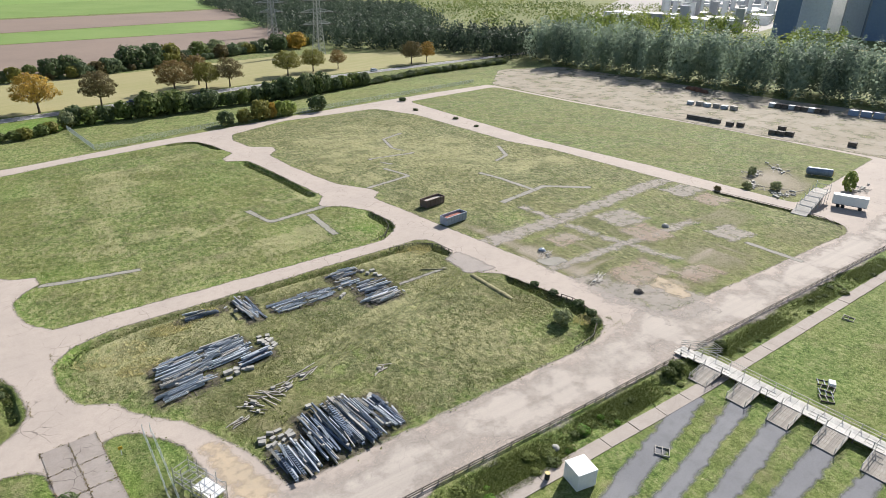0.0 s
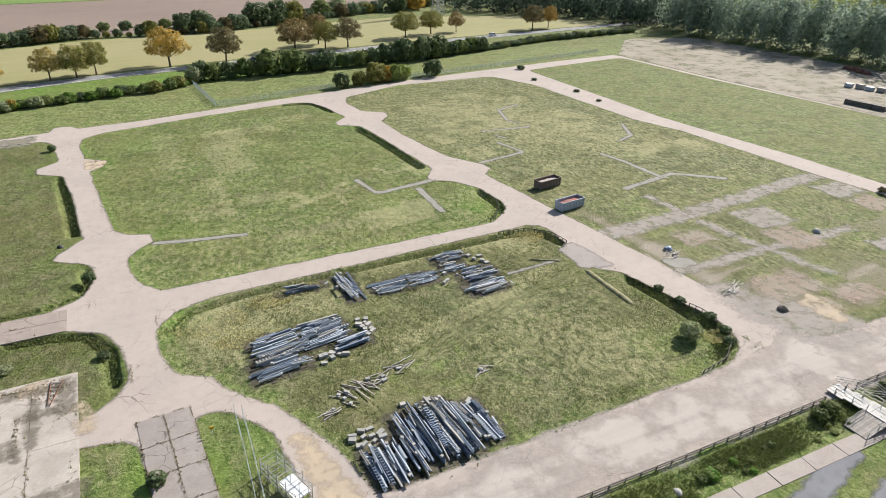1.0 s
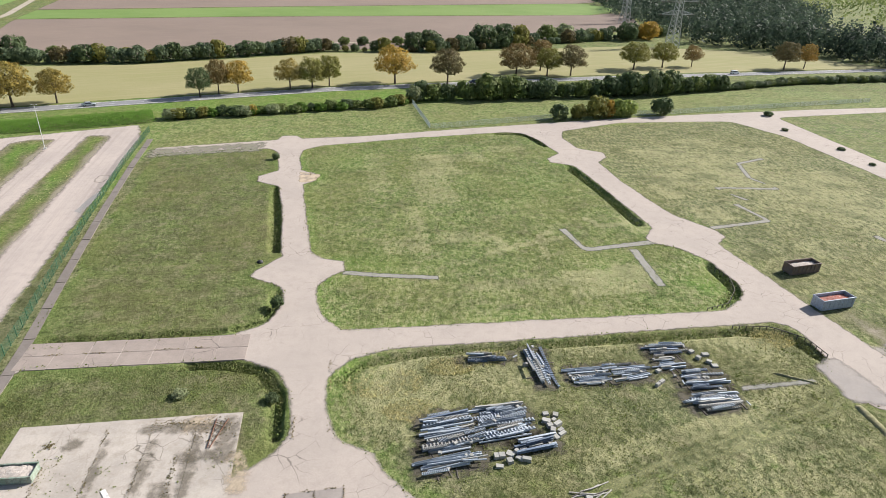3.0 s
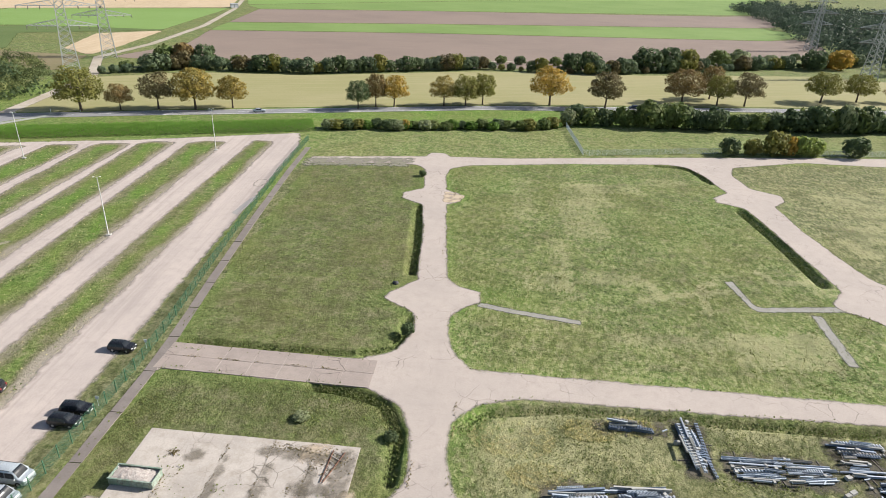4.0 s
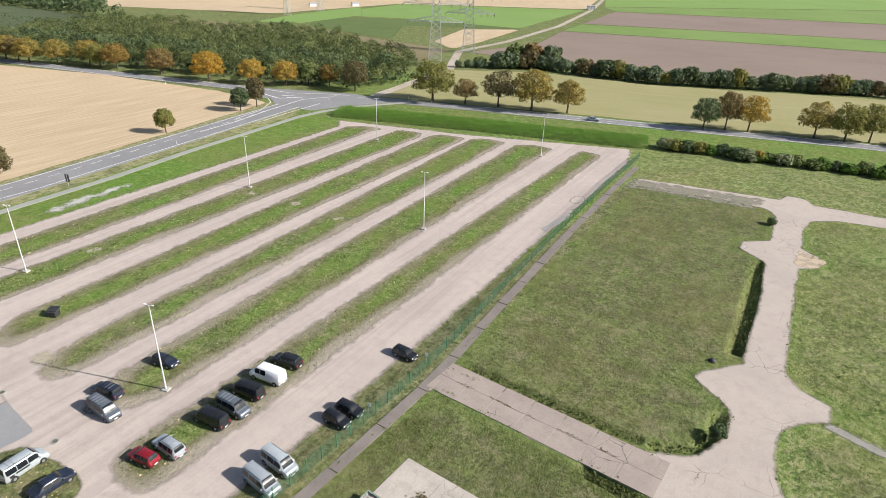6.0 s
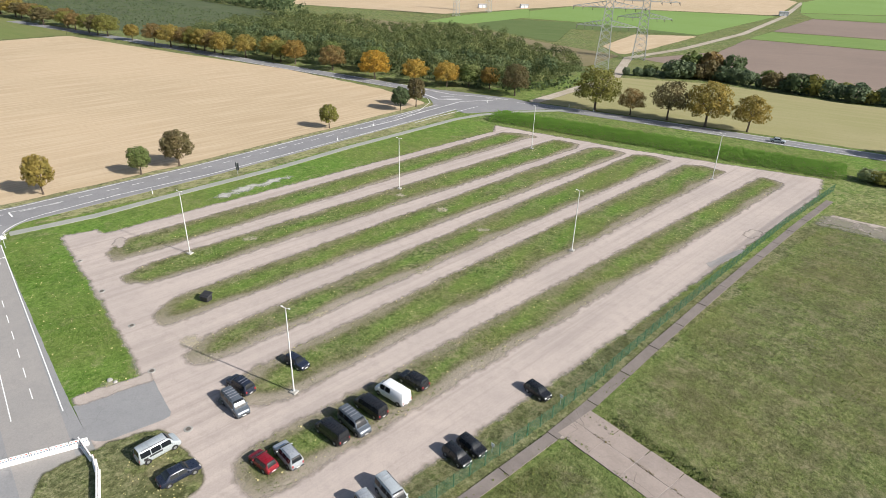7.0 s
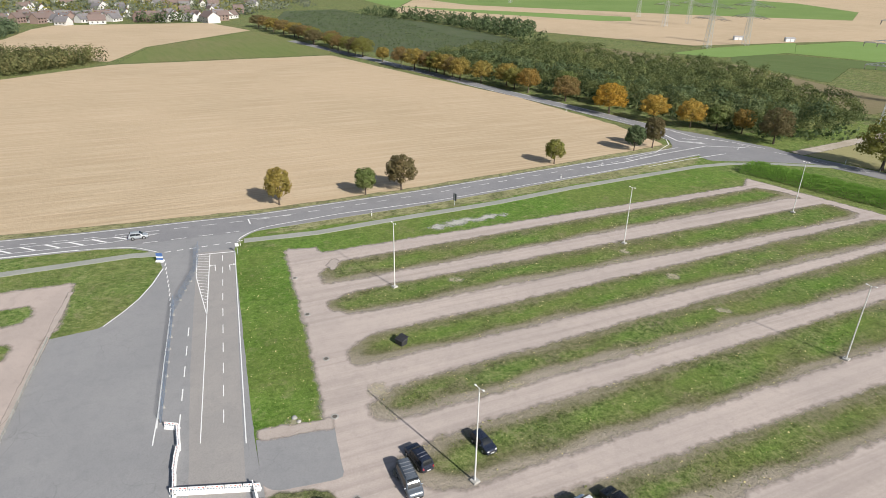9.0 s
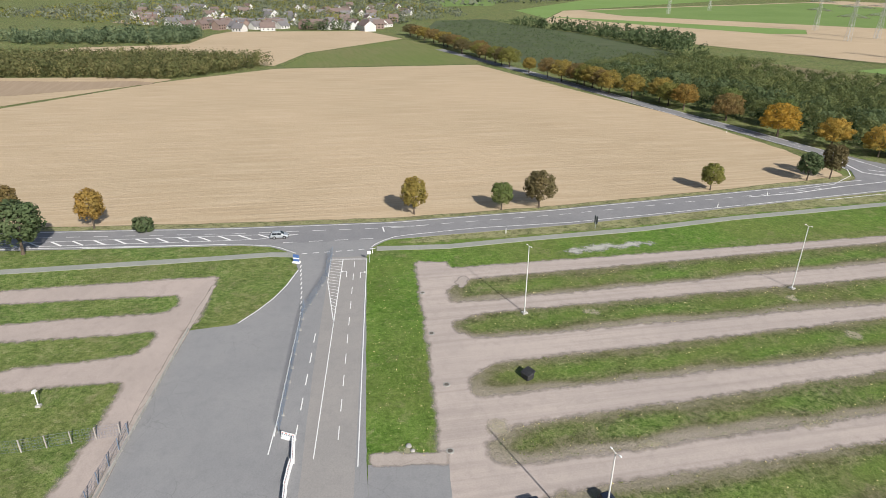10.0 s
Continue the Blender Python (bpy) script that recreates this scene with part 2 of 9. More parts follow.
HIGHWAY = paving("road_asphalt", (0.228, 0.226, 0.232), (0.26, 0.256, 0.258), (0.20, 0.198, 0.203), 0.1)
PATH = paving("grey_path", (0.29, 0.30, 0.265), (0.33, 0.335, 0.30), (0.25, 0.26, 0.22))
GREY_GRAVEL = paving("grey_gravel", (0.185, 0.187, 0.20), (0.215, 0.217, 0.228), (0.145, 0.148, 0.15))
DIRT = paving("dry_dirt", (0.44, 0.385, 0.32), (0.36, 0.31, 0.245), (0.24, 0.225, 0.13), 0.0, 0.05)
YARD = paving("trodden_yard_dirt", (0.44, 0.385, 0.32), (0.36, 0.31, 0.245), (0.30, 0.265, 0.19), 0.0, 0.05, None, 0.74, 0.11)
STAIN = paving("dark_stain", (0.16, 0.14, 0.105), (0.20, 0.17, 0.13), (0.12, 0.11, 0.075), 0.0, 0.3, None, 0.5, 0.8)
PINK_LANE = paving("reddish_lane_gravel", (0.46, 0.385, 0.342), (0.405, 0.342, 0.304), (0.335, 0.285, 0.25), 0.0, 0.07)
STUBBLE = field_material("beige_tilled_soil", (0.475, 0.365, 0.24), (0.43, 0.332, 0.215), (0.57, 0.46, 0.32), 4, 2.0, 0.6)
PLOUGHED = field_material("brown_ploughed_soil", (0.235, 0.182, 0.15), (0.21, 0.162, 0.135), (0.27, 0.212, 0.172), -58, 4.0, 0.4)
CROP = field_material("green_crop", (0.17, 0.25, 0.075), (0.14, 0.22, 0.06), (0.22, 0.28, 0.10), -58, 4.0, 0.5)
PLANTATION = field_material("dark_green_plantation", (0.070, 0.092, 0.045), (0.085, 0.112, 0.05), (0.13, 0.135, 0.085), 15, 4.0, 0.6)
TILLED = field_material("brown_tilled_soil", (0.36, 0.272, 0.188), (0.33, 0.25, 0.172), (0.42, 0.33, 0.235), 100, 3.0, 0.5)
CROP_DARK = field_material("dark_green_crop", (0.105, 0.15, 0.05), (0.09, 0.13, 0.042), (0.15, 0.17, 0.07), -58, 4.0, 0.5)
CROP_BRIGHT = field_material("bright_green_crop", (0.172, 0.2666, 0.0731), (0.1849, 0.2838, 0.086), (0.215, 0.2967, 0.1032), -58, 5.0, 0.4)
FALLOW = field_material("brownish_fallow", (0.20, 0.17, 0.095), (0.165, 0.15, 0.075), (0.235, 0.19, 0.12), -60, 5.0, 0.6)
CROP_DULL = field_material("dull_green_crop", (0.155, 0.185, 0.06), (0.19, 0.185, 0.08), (0.125, 0.165, 0.05), 100, 5.0, 0.6)
MEADOW = field_material("mown_meadow", (0.30, 0.275, 0.14), (0.265, 0.255, 0.115), (0.35, 0.31, 0.175), -70, 5.0, 0.4)
HARD = (ASPHALT, ASPHALT_DARK, ASPHALT_PALE, HIGHWAY, PATH)
MARKING = paint("road_paint", (0.78, 0.78, 0.76), 0.6, 0.0, 0.45)
BARK = surface("bark", (0.10, 0.075, 0.055), (0.075, 0.06, 0.045), (0.15, 0.12, 0.09), 0.8, 5.0, 0.9, 0.6, 0.05)
LEAF = {
    "green": leaves("leaf_green", (0.058, 0.088, 0.028), (0.115, 0.140, 0.044), (0.095, 0.098, 0.034), 1.9),
    "dark": leaves("leaf_dark_green", (0.038, 0.062, 0.028), (0.078, 0.100, 0.044), (0.060, 0.072, 0.034), 1.9),
    "olive": leaves("leaf_olive", (0.080, 0.092, 0.024), (0.155, 0.148, 0.038), (0.125, 0.105, 0.030), 1.9),
    "russet": leaves("leaf_russet", (0.112, 0.076, 0.032), (0.185, 0.122, 0.046), (0.095, 0.088, 0.034), 1.8),
    "orange": leaves("leaf_orange", (0.18, 0.112, 0.030), (0.26, 0.165, 0.042), (0.13, 0.11, 0.035), 1.7),
    "yellow": leaves("leaf_yellow", (0.24, 0.155, 0.032), (0.35, 0.225, 0.045), (0.16, 0.14, 0.035), 1.7),
    "amber": leaves("leaf_amber", (0.140, 0.105, 0.028), (0.245, 0.180, 0.044), (0.100, 0.100, 0.032), 1.85),
    # woods seen from their shaded side: shade and blue haze painted into the leaves
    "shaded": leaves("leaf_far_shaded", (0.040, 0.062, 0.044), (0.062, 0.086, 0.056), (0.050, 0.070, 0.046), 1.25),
    # farthest trees: leaf colour lightened and greyed to carry the aerial haze
    "distant": leaves("leaf_distant_haze", (0.090, 0.108, 0.078), (0.135, 0.152, 0.105), (0.125, 0.125, 0.088), 1.7),
    "gold": leaves("leaf_gold", (0.36, 0.205, 0.030), (0.48, 0.29, 0.040), (0.22, 0.17, 0.04), 1.3),
    "brown": leaves("leaf_brown", (0.074, 0.066, 0.032), (0.125, 0.106, 0.050), (0.100, 0.072, 0.032), 1.7),
    "fresh": leaves("leaf_fresh_green", (0.085, 0.165, 0.024), (0.13, 0.22, 0.04), (0.10, 0.16, 0.03)),
    "pale": leaves("leaf_pale_green", (0.14, 0.16, 0.085), (0.21, 0.22, 0.125), (0.12, 0.145, 0.065), 1.9),
    # poplars towards the sun: pale bluish, backlight and haze put into the colour
    "backlit": leaves("leaf_backlit_haze", (0.080, 0.104, 0.078), (0.104, 0.130, 0.094), (0.078, 0.102, 0.074), 2.8),
    "mixed": leaves("leaf_mixed_wood", (0.060, 0.080, 0.030), (0.106, 0.128, 0.048), (0.135, 0.145, 0.054), 1.5, 0.5),
    "young": leaves("leaf_young_wood", (0.074, 0.086, 0.034), (0.125, 0.134, 0.054), (0.140, 0.122, 0.052), 1.5, 0.6),
    "bank": leaves("leaf_bank_grass", (0.078, 0.165, 0.022), (0.125, 0.215, 0.036), (0.095, 0.17, 0.026), 1.5),
    # green with aerial haze mixed into its colour, for far hedges and woods
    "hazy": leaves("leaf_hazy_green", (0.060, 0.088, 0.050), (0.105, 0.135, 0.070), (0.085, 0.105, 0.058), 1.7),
    "poplar": leaves("leaf_poplar", (0.10, 0.135, 0.035), (0.165, 0.19, 0.05), (0.075, 0.10, 0.03), 2.0),
}


# ---- building helpers ----


class Shell:
    """Collects vertices and faces for one mesh."""

    def __init__(self):
        self.v, self.f = [], []

    def add(self, verts, faces):
        k = len(self.v)
        self.v.extend(tuple(map(float, p)) for p in verts)
        self.f.extend(tuple(i + k for i in face) for face in faces)
        return self

    def box(self, x, y, z, sx, sy, sz, m=None, top=1.0):
        """A box on its base centre (x, y, z); top: how much its top is drawn in."""
        a, b = sx / 2, sy / 2
        p = [(x + i * a * s, y + j * b * s, z + h) for h, s in ((0, 1.0), (sz, top)) for i, j in ((-1, -1), (1, -1), (1, 1), (-1, 1))]
        if m is not None:
            p = [m @ Vector(q) for q in p]
        return self.add(p, [(3, 2, 1, 0), (4, 5, 6, 7), (0, 1, 5, 4), (1, 2, 6, 5), (2, 3, 7, 6), (3, 0, 4, 7)])

    def rod(self, p, q, r, r2=None, n=6):
        """A round rod from p to q, tapering to r2."""
        p, q = Vector(p), Vector(q)
        way = (q - p).normalized()
        side = way.orthogonal().normalized()
        other = way.cross(side)
        ring = [(math.cos(6.28319 * i / n), math.sin(6.28319 * i / n)) for i in range(n)]
        pts = [c + (side * a + other * b) * s for c, s in ((p, r), (q, r if r2 is None else r2)) for a, b in ring]
        faces = [(i, (i + 1) % n, n + (i + 1) % n, n + i) for i in range(n)]
        return self.add(pts, faces + [tuple(range(n))[::-1], tuple(range(n, 2 * n))])

    def prism(self, outline, y0, y1, shrink=None):
        """A side outline in x and z, drawn out from y0 to y1."""
        n = len(outline)
        pts = [(x, y0, z) for x, z in outline] + [(x, y1, z) for x, z in outline]
        return self.add(pts, [(i, (i + 1) % n, n + (i + 1) % n, n + i) for i in range(n)] + [tuple(range(n))[::-1], tuple(range(n, 2 * n))])

    def mesh(self, name, material, bevel=0.0, smooth=False):
        me = bpy.data.meshes.new(name)
        me.from_pydata(self.v, [], self.f)
        bm = bmesh.new()
        bm.from_mesh(me)
        bmesh.ops.recalc_face_normals(bm, faces=bm.faces)
        if bevel:
            bmesh.ops.bevel(bm, geom=bm.edges[:], offset=bevel, segments=3 if bevel > 0.09 else 1, affect="EDGES", profile=0.5)
        bm.to_mesh(me)
        bm.free()
        me.materials.append(material)
        if smooth:
            me.shade_smooth()
        return me


def part(name, shell, material, parent=None, label="", bevel=0.0, smooth=False, at=None):
    """One mesh object, under a thing or under a part."""
    me = shell if isinstance(shell, bpy.types.Mesh) else shell.mesh(name, material, bevel, smooth)
    ob = new(name, me)
    ob.parent = parent
    if at is not None:
        ob.matrix_basis = at
    return tagged(ob, label)


def thing(name, label, category, group="", kind="", at=None):
    """The Empty at the base of a thing."""
    ob = new(name)
    ob.empty_display_size = 0.2
    if at is not None:
        ob.matrix_basis = at
    return tagged(ob, label, category, group, kind)


def big_mesh(name, verts, faces, material):
    """A mesh from arrays: faces all with the same number of corners."""
    me = bpy.data.meshes.new(name)
    verts, faces = np.asarray(verts, np.float32), np.asarray(faces, np.int32)
    count, k = faces.shape
    me.vertices.add(len(verts))
    me.vertices.foreach_set("co", verts.ravel())
    me.loops.add(count * k)
    me.loops.foreach_set("vertex_index", faces.ravel())
    me.polygons.add(count)
    me.polygons.foreach_set("loop_start", np.arange(0, count * k, k, dtype=np.int32))
    me.update(calc_edges=True)
    me.materials.append(material)
    return me


def rounded(corners, step=0.7):
    """A closed outline from corners (x, y, radius), as points about step apart."""
    out = []
    n = len(corners)
    for i, (x, y, r) in enumerate(corners):
        c = Vector((x, y))
        a, b = (Vector(corners[i - 1][:2]) - c), (Vector(corners[(i + 1) % n][:2]) - c)
        if r <= 0.05:
            out.append(c)
            continue
        angle = a.angle(b, math.pi)
        cut = min(r / max(math.tan(angle / 2), 1e-3), 0.48 * a.length, 0.48 * b.length)
        p, q = c + a.normalized() * cut, c + b.normalized() * cut
        k = max(2, int((p - q).length / step))
        out += [(1 - s) ** 2 * p + 2 * s * (1 - s) * c + s * s * q for s in (j / k for j in range(k + 1))]
    dense = []
    for p, q in zip(out, out[1:] + out[:1]):
        k = max(1, round((q - p).length / step))
        dense += [p + (q - p) * (j / k) for j in range(k)]
    return dense


def ragged(points, amount, seed=0.0):
    """An outline with a worn, uneven edge."""
    out = []
    for i, p in enumerate(points):
        way = points[(i + 1) % len(points)] - points[i - 1]
        side = Vector((-way.y, way.x)).normalized() if way.length > 1e-6 else Vector((0, 0))
        k = noise.noise((p.x * 0.16, p.y * 0.16, seed)) * 1.1 + noise.noise((p.x * 0.7, p.y * 0.7, seed + 3)) * 0.9
        out.append(p + side * k * amount)
    return out


from mathutils import geometry


def push(ring, amount):
    """A closed outline moved outwards by amount."""
    area = sum(p.x * q.y - q.x * p.y for p, q in zip(ring, ring[1:] + ring[:1]))
    out = []
    for i, p in enumerate(ring):
        way = ring[(i + 1) % len(ring)] - ring[i - 1]
        side = Vector((way.y, -way.x)).normalized() if way.length > 1e-6 else Vector((0, 0))
        out.append(p + side * (amount if area > 0 else -amount))
    return out


def sheet(name, outer, holes, z, material, label, rag=0.25, step=0.7, skirt=0.3, kind="structure", category="ground", soft=0.8):
    """A paved or planted area with holes, a little above the ground, with a broken edge of width soft."""
    loops = [ragged(rounded(ring, step), rag, 11.0 * i) if rag else rounded(ring, step) for i, ring in enumerate([outer] + list(holes))]
    inner, wide = [], loops
    soft = 0.0 if material in HARD else soft
    while soft > 0.05:
        wide = [push(ring, 0.45 * soft if i == 0 else -0.45 * soft) for i, ring in enumerate(loops)]
        inner = [p for i, ring in enumerate(wide) for p in push(ring, -soft if i == 0 else soft)]
        x, y = np.array([p.x for p in inner]), np.array([p.y for p in inner])
        near = np.full(x.shape, 1e9)
        for ring in wide:
            near = np.minimum(near, away(x, y, ring, True))
        good = (near > 0.9 * soft) & inside(x, y, wide[0])
        for ring in wide[1:]:
            good &= ~inside(x, y, ring)
        inner = [p for p, k in zip(inner, good) if k]
        if good.mean() > 0.6:
            break
        soft *= 0.6
    loops = wide
    pts, edges = [], []
    for ring in loops:
        k = len(pts)
        pts += ring
        edges += [(k + i, k + (i + 1) % len(ring)) for i in range(len(ring))]
    border = len(pts)
    pts = pts + inner
    co, _, faces, origin, _, _ = geometry.delaunay_2d_cdt(pts, edges, [], 1, 1e-4)
    fade = [0.0 if not soft or (from_ and min(from_) >= border) else 1.0 for from_ in origin]
    mid = np.array([[sum(co[i].x for i in f) / len(f), sum(co[i].y for i in f) / len(f)] for f in faces])
    keep = inside(mid[:, 0], mid[:, 1], loops[0])
    for ring in loops[1:]:
        keep &= ~inside(mid[:, 0], mid[:, 1], ring)
    faces = [f for f, k in zip(faces, keep) if k]
    s = Shell()
    top = [(p.x, p.y, z) for p in co]
    s.add(top, [tuple(f) for f in faces])
    count = {}
    for f in faces:
        for a, b in zip(f, list(f[1:]) + [f[0]]):
            count[(a, b)] = count.get((a, b), 0) + 1
    rim = [(a, b) for (a, b) in count if (b, a) not in count]
    if skirt:
        s.add([(p.x, p.y, z - skirt) for p in co], [])
        n = len(top)
        s.f += [(b, a, a + n, b + n) for a, b in rim]
    me = bpy.data.meshes.new(name)
    me.from_pydata(s.v, [], s.f)
    me.materials.append(material)
    me.attributes.new("fade", "FLOAT", "POINT").data.foreach_set("value", (fade + fade)[: len(me.vertices)])
    return tagged(new(name, me), label, category, "", kind)


def strip(points, width):
    """The corners of a band of constant width along a line of (x, y)."""
    left, right = [], []
    for i, p in enumerate(points):
        a, b = Vector(points[max(i - 1, 0)]), Vector(points[min(i + 1, len(points) - 1)])
        w = (b - a).normalized()
        side = Vector((-w.y, w.x)) * width / 2
        left.append(Vector(p) + side)
        right.append(Vector(p) - side)
    return [(p.x, p.y, min(6.0, width) if 0 < i < len(left) - 1 else 0.0) for i, p in enumerate(left)] + [(p.x, p.y, min(6.0, width) if 0 < i < len(right) - 1 else 0.0) for i, p in reversed(list(enumerate(right)))]


def inside(x, y, corners):
    """Which of the points lie in the polygon of corners."""
    hit = np.zeros(np.shape(x), bool)
    n = len(corners)
    for i in range(n):
        (x0, y0), (x1, y1) = corners[i][:2], corners[(i + 1) % n][:2]
        if y0 != y1:
            hit ^= ((y0 > y) != (y1 > y)) & (x < (x1 - x0) * (y - y0) / (y1 - y0) + x0)
    return hit


def away(x, y, line, closed=False):
    """Distance of points from a line of (x, y)."""
    best = np.full(np.shape(x), 1e9)
    pts = list(line) + ([line[0]] if closed else [])
    for (x0, y0), (x1, y1) in zip([p[:2] for p in pts], [p[:2] for p in pts[1:]]):
        dx, dy = x1 - x0, y1 - y0
        s = np.clip(((x - x0) * dx + (y - y0) * dy) / (dx * dx + dy * dy + 1e-9), 0, 1)
        best = np.minimum(best, np.hypot(x - x0 - s * dx, y - y0 - s * dy))
    return best


# ---- plan of the site ----
BLOCK_A = [(24.5, 55, 2), (22.6, 64.5, 4), (18.6, 74, 5), (12.9, 81, 3), (11.6, 84.5, 2), (7, 87.6, 3), (5.6, 93.5, 5), (5.7, 100, 4), (9.4, 104.4, 4), (15.7, 106.4, 4), (31, 106.5, 0), (86, 108, 9), (84.5, 97, 1), (81, 92, 1), (82, 87, 1), (86.5, 83, 2), (92, 53.5, 12)]
BLOCK_B = [(8, 112.2, 2), (5.6, 115, 2), (4.3, 118.2, 3), (3.3, 123, 4), (3.8, 127.6, 3), (6, 130.6, 2), (8.7, 132.4, 0.8), (8.6, 136.2, 0.6), (4.1, 138, 3), (1.9, 141, 3), (-0.8, 171, 0), (-1.4, 180, 0.5), (1.3, 182.4, 0.8), (2.6, 187.3, 0.8), (-2.3, 191, 1.5), (-3.5, 203, 3), (-2.6, 209.5, 4), (2.5, 213.6, 3), (14.6, 217, 0), (35, 222.4, 0), (64, 228.4, 3), (70.4, 226.8, 4), (73.2, 219, 3), (75.4, 204.5, 1), (70.2, 199.4, 0.8), (70, 196, 0.8), (76.3, 192.5, 1.5), (78, 171, 0), (79.4, 148, 0.8), (75.3, 143.2, 0.8), (75.2, 140.5, 1), (80, 137.5, 3), (84, 131, 5), (84.4, 118, 8), (76, 112.2, 8)]
BLOCK_C = [(-43.8, 206, 1), (-19, 210.8, 3), (-12.4, 210.9, 2), (-10, 207, 3), (-8.4, 191.4, 1.5), (-13.4, 186.6, 0.6), (-13, 182.7, 0.6), (-7.4, 179, 2), (-5.2, 162, 0), (-3.6, 139.4, 1), (-8.2, 133.6, 0.8), (-8.7, 131.4, 0.8), (-2.8, 127.2, 2.5), (-1.7, 121.5, 4), (-4.3, 115.2, 4), (-9, 112.4, 6), (-19.3, 111.6, 2), (-39.2, 111.4, 1)]
BLOCK_D = [(-37.2, 106.6, 1), (-22, 105.8, 0), (-7.5, 106.2, 4), (-1.2, 102.4, 6), (0.9, 96.5, 5), (1.1, 88.5, 4), (-1.6, 84.8, 3), (-5, 82.6, 1), (-34, 82.5, 0), (-39, 78, 0)]
BLOCK_E = [(85, 229.5, 4), (82.2, 221, 4), (83.4, 209.6, 3), (90.2, 205, 0.8), (89.4, 200.2, 0.8), (84.9, 195.3, 1), (85.1, 178, 0), (88, 155.5, 2), (93.9, 145.6, 0.8), (94.3, 142.4, 0.8), (90.4, 138.6, 1), (99.5, 52, 6), (183, 47.5, 9), (176, 102, 0), (173.5, 147, 0), (168, 165, 0), (166.5, 222, 2), (158, 243, 6), (112, 241, 0)]
BLOCK_F = [(182, 249, 5), (250, 260, 6), (253, 205, 3), (262, 130, 3), (265, 72, 3), (188, 66, 4), (186, 113, 3), (180, 163, 3)]
LAWN_WEDGE = [(-5.5, 78, 1), (1.2, 76, 3), (3.5, 58, 1), (-2, 40, 1), (-8, 40, 1)]
LAWN_TRIANGLE = [(7.8, 77.5, 1.5), (12, 77, 3), (16.5, 70, 5), (17.5, 58, 2), (14, 45, 1), (9, 45, 1)]
SITE = [(-38, 113.5, 0), (-39.5, 105.2, 0), (-37, 105.5, 0), (-34, 80, 0), (-10, 40, 0), (-8, 30, 0), (40, 44.8, 0), (90, 41.8, 0), (175, 37.8, 0), (280, 33, 0), (280, 64, 0), (269, 66, 0), (263, 140, 0), (256, 205, 0), (253, 268, 4), (206, 262.5, 0), (164, 256, 0), (114, 247.6, 0), (86, 241, 0), (65.5, 236.5, 0), (35, 229, 0), (14.8, 223.8, 0), (-3.6, 221.4, 0), (-5.8, 225, 1), (-10.3, 224.4, 1), (-11.2, 220.2, 0), (-45.2, 212.2, 0), (-44.5, 205, 0)]
# each grass strip: its west and east edges (place at y = 150, slope), its south end, its north end
ISLANDS = [
    (-134.8, -0.091, -126.7, -0.087, [(-119.9, 75.4, 0.8), (-124.2, 75.2, 0.8), (-126.4, 77, 1.5)], [(-135.6, 202.2, 3), (-129, 203.6, 1)]),
    (-120.2, -0.071, -112.0, -0.055, [(-108.3, 77, 1.5), (-110.6, 74.8, 1), (-113.4, 74.8, 1)], [(-124.2, 206.4, 3), (-116.6, 208.2, 1)]),
    (-106.6, -0.092, -98.3, -0.070, [(-92.6, 76.2, 1), (-93.4, 74.8, 1), (-97.3, 75.1, 1.5)], [(-110.6, 211.4, 3), (-102.4, 212.6, 1)]),
    (-93.3, -0.105, -85.3, -0.079, [(-79.5, 76.6, 1), (-80.6, 75, 1), (-83.4, 75.4, 1.5)], [(-97, 216.8, 4), (-90.2, 217, 1.5)]),
    (-80.0, -0.087, -70.9, -0.073, [(-66.2, 79.2, 2), (-70, 74.6, 1), (-73, 77, 2)], [(-82.2, 221, 4), (-75.3, 221.2, 1.5)]),
    (-63.7, -0.050, -57.0, -0.060, [(-52.6, 71.5, 2), (-59, 71.8, 2)], [(-68, 225.4, 4), (-61.4, 225, 2)]),
]


def island_ring(west, lean, east, lean2, south, north):
    """The outline of a grass strip, a little wider than its grass."""
    w0, e0 = max(p[1] for p in south) + 3.5, south[0][1] + 3.5
    w1, e1 = north[0][1] - 4.0, north[1][1] - 4.0
    return [(east + lean2 * (e1 - 150) + 0.5, e1, 0), (east + lean2 * (e0 - 150) + 0.5, e0, 1), *south, (west + lean * (w0 - 150) - 0.5, w0, 2), (west + lean * (w1 - 150) - 0.5, w1, 0), *north]


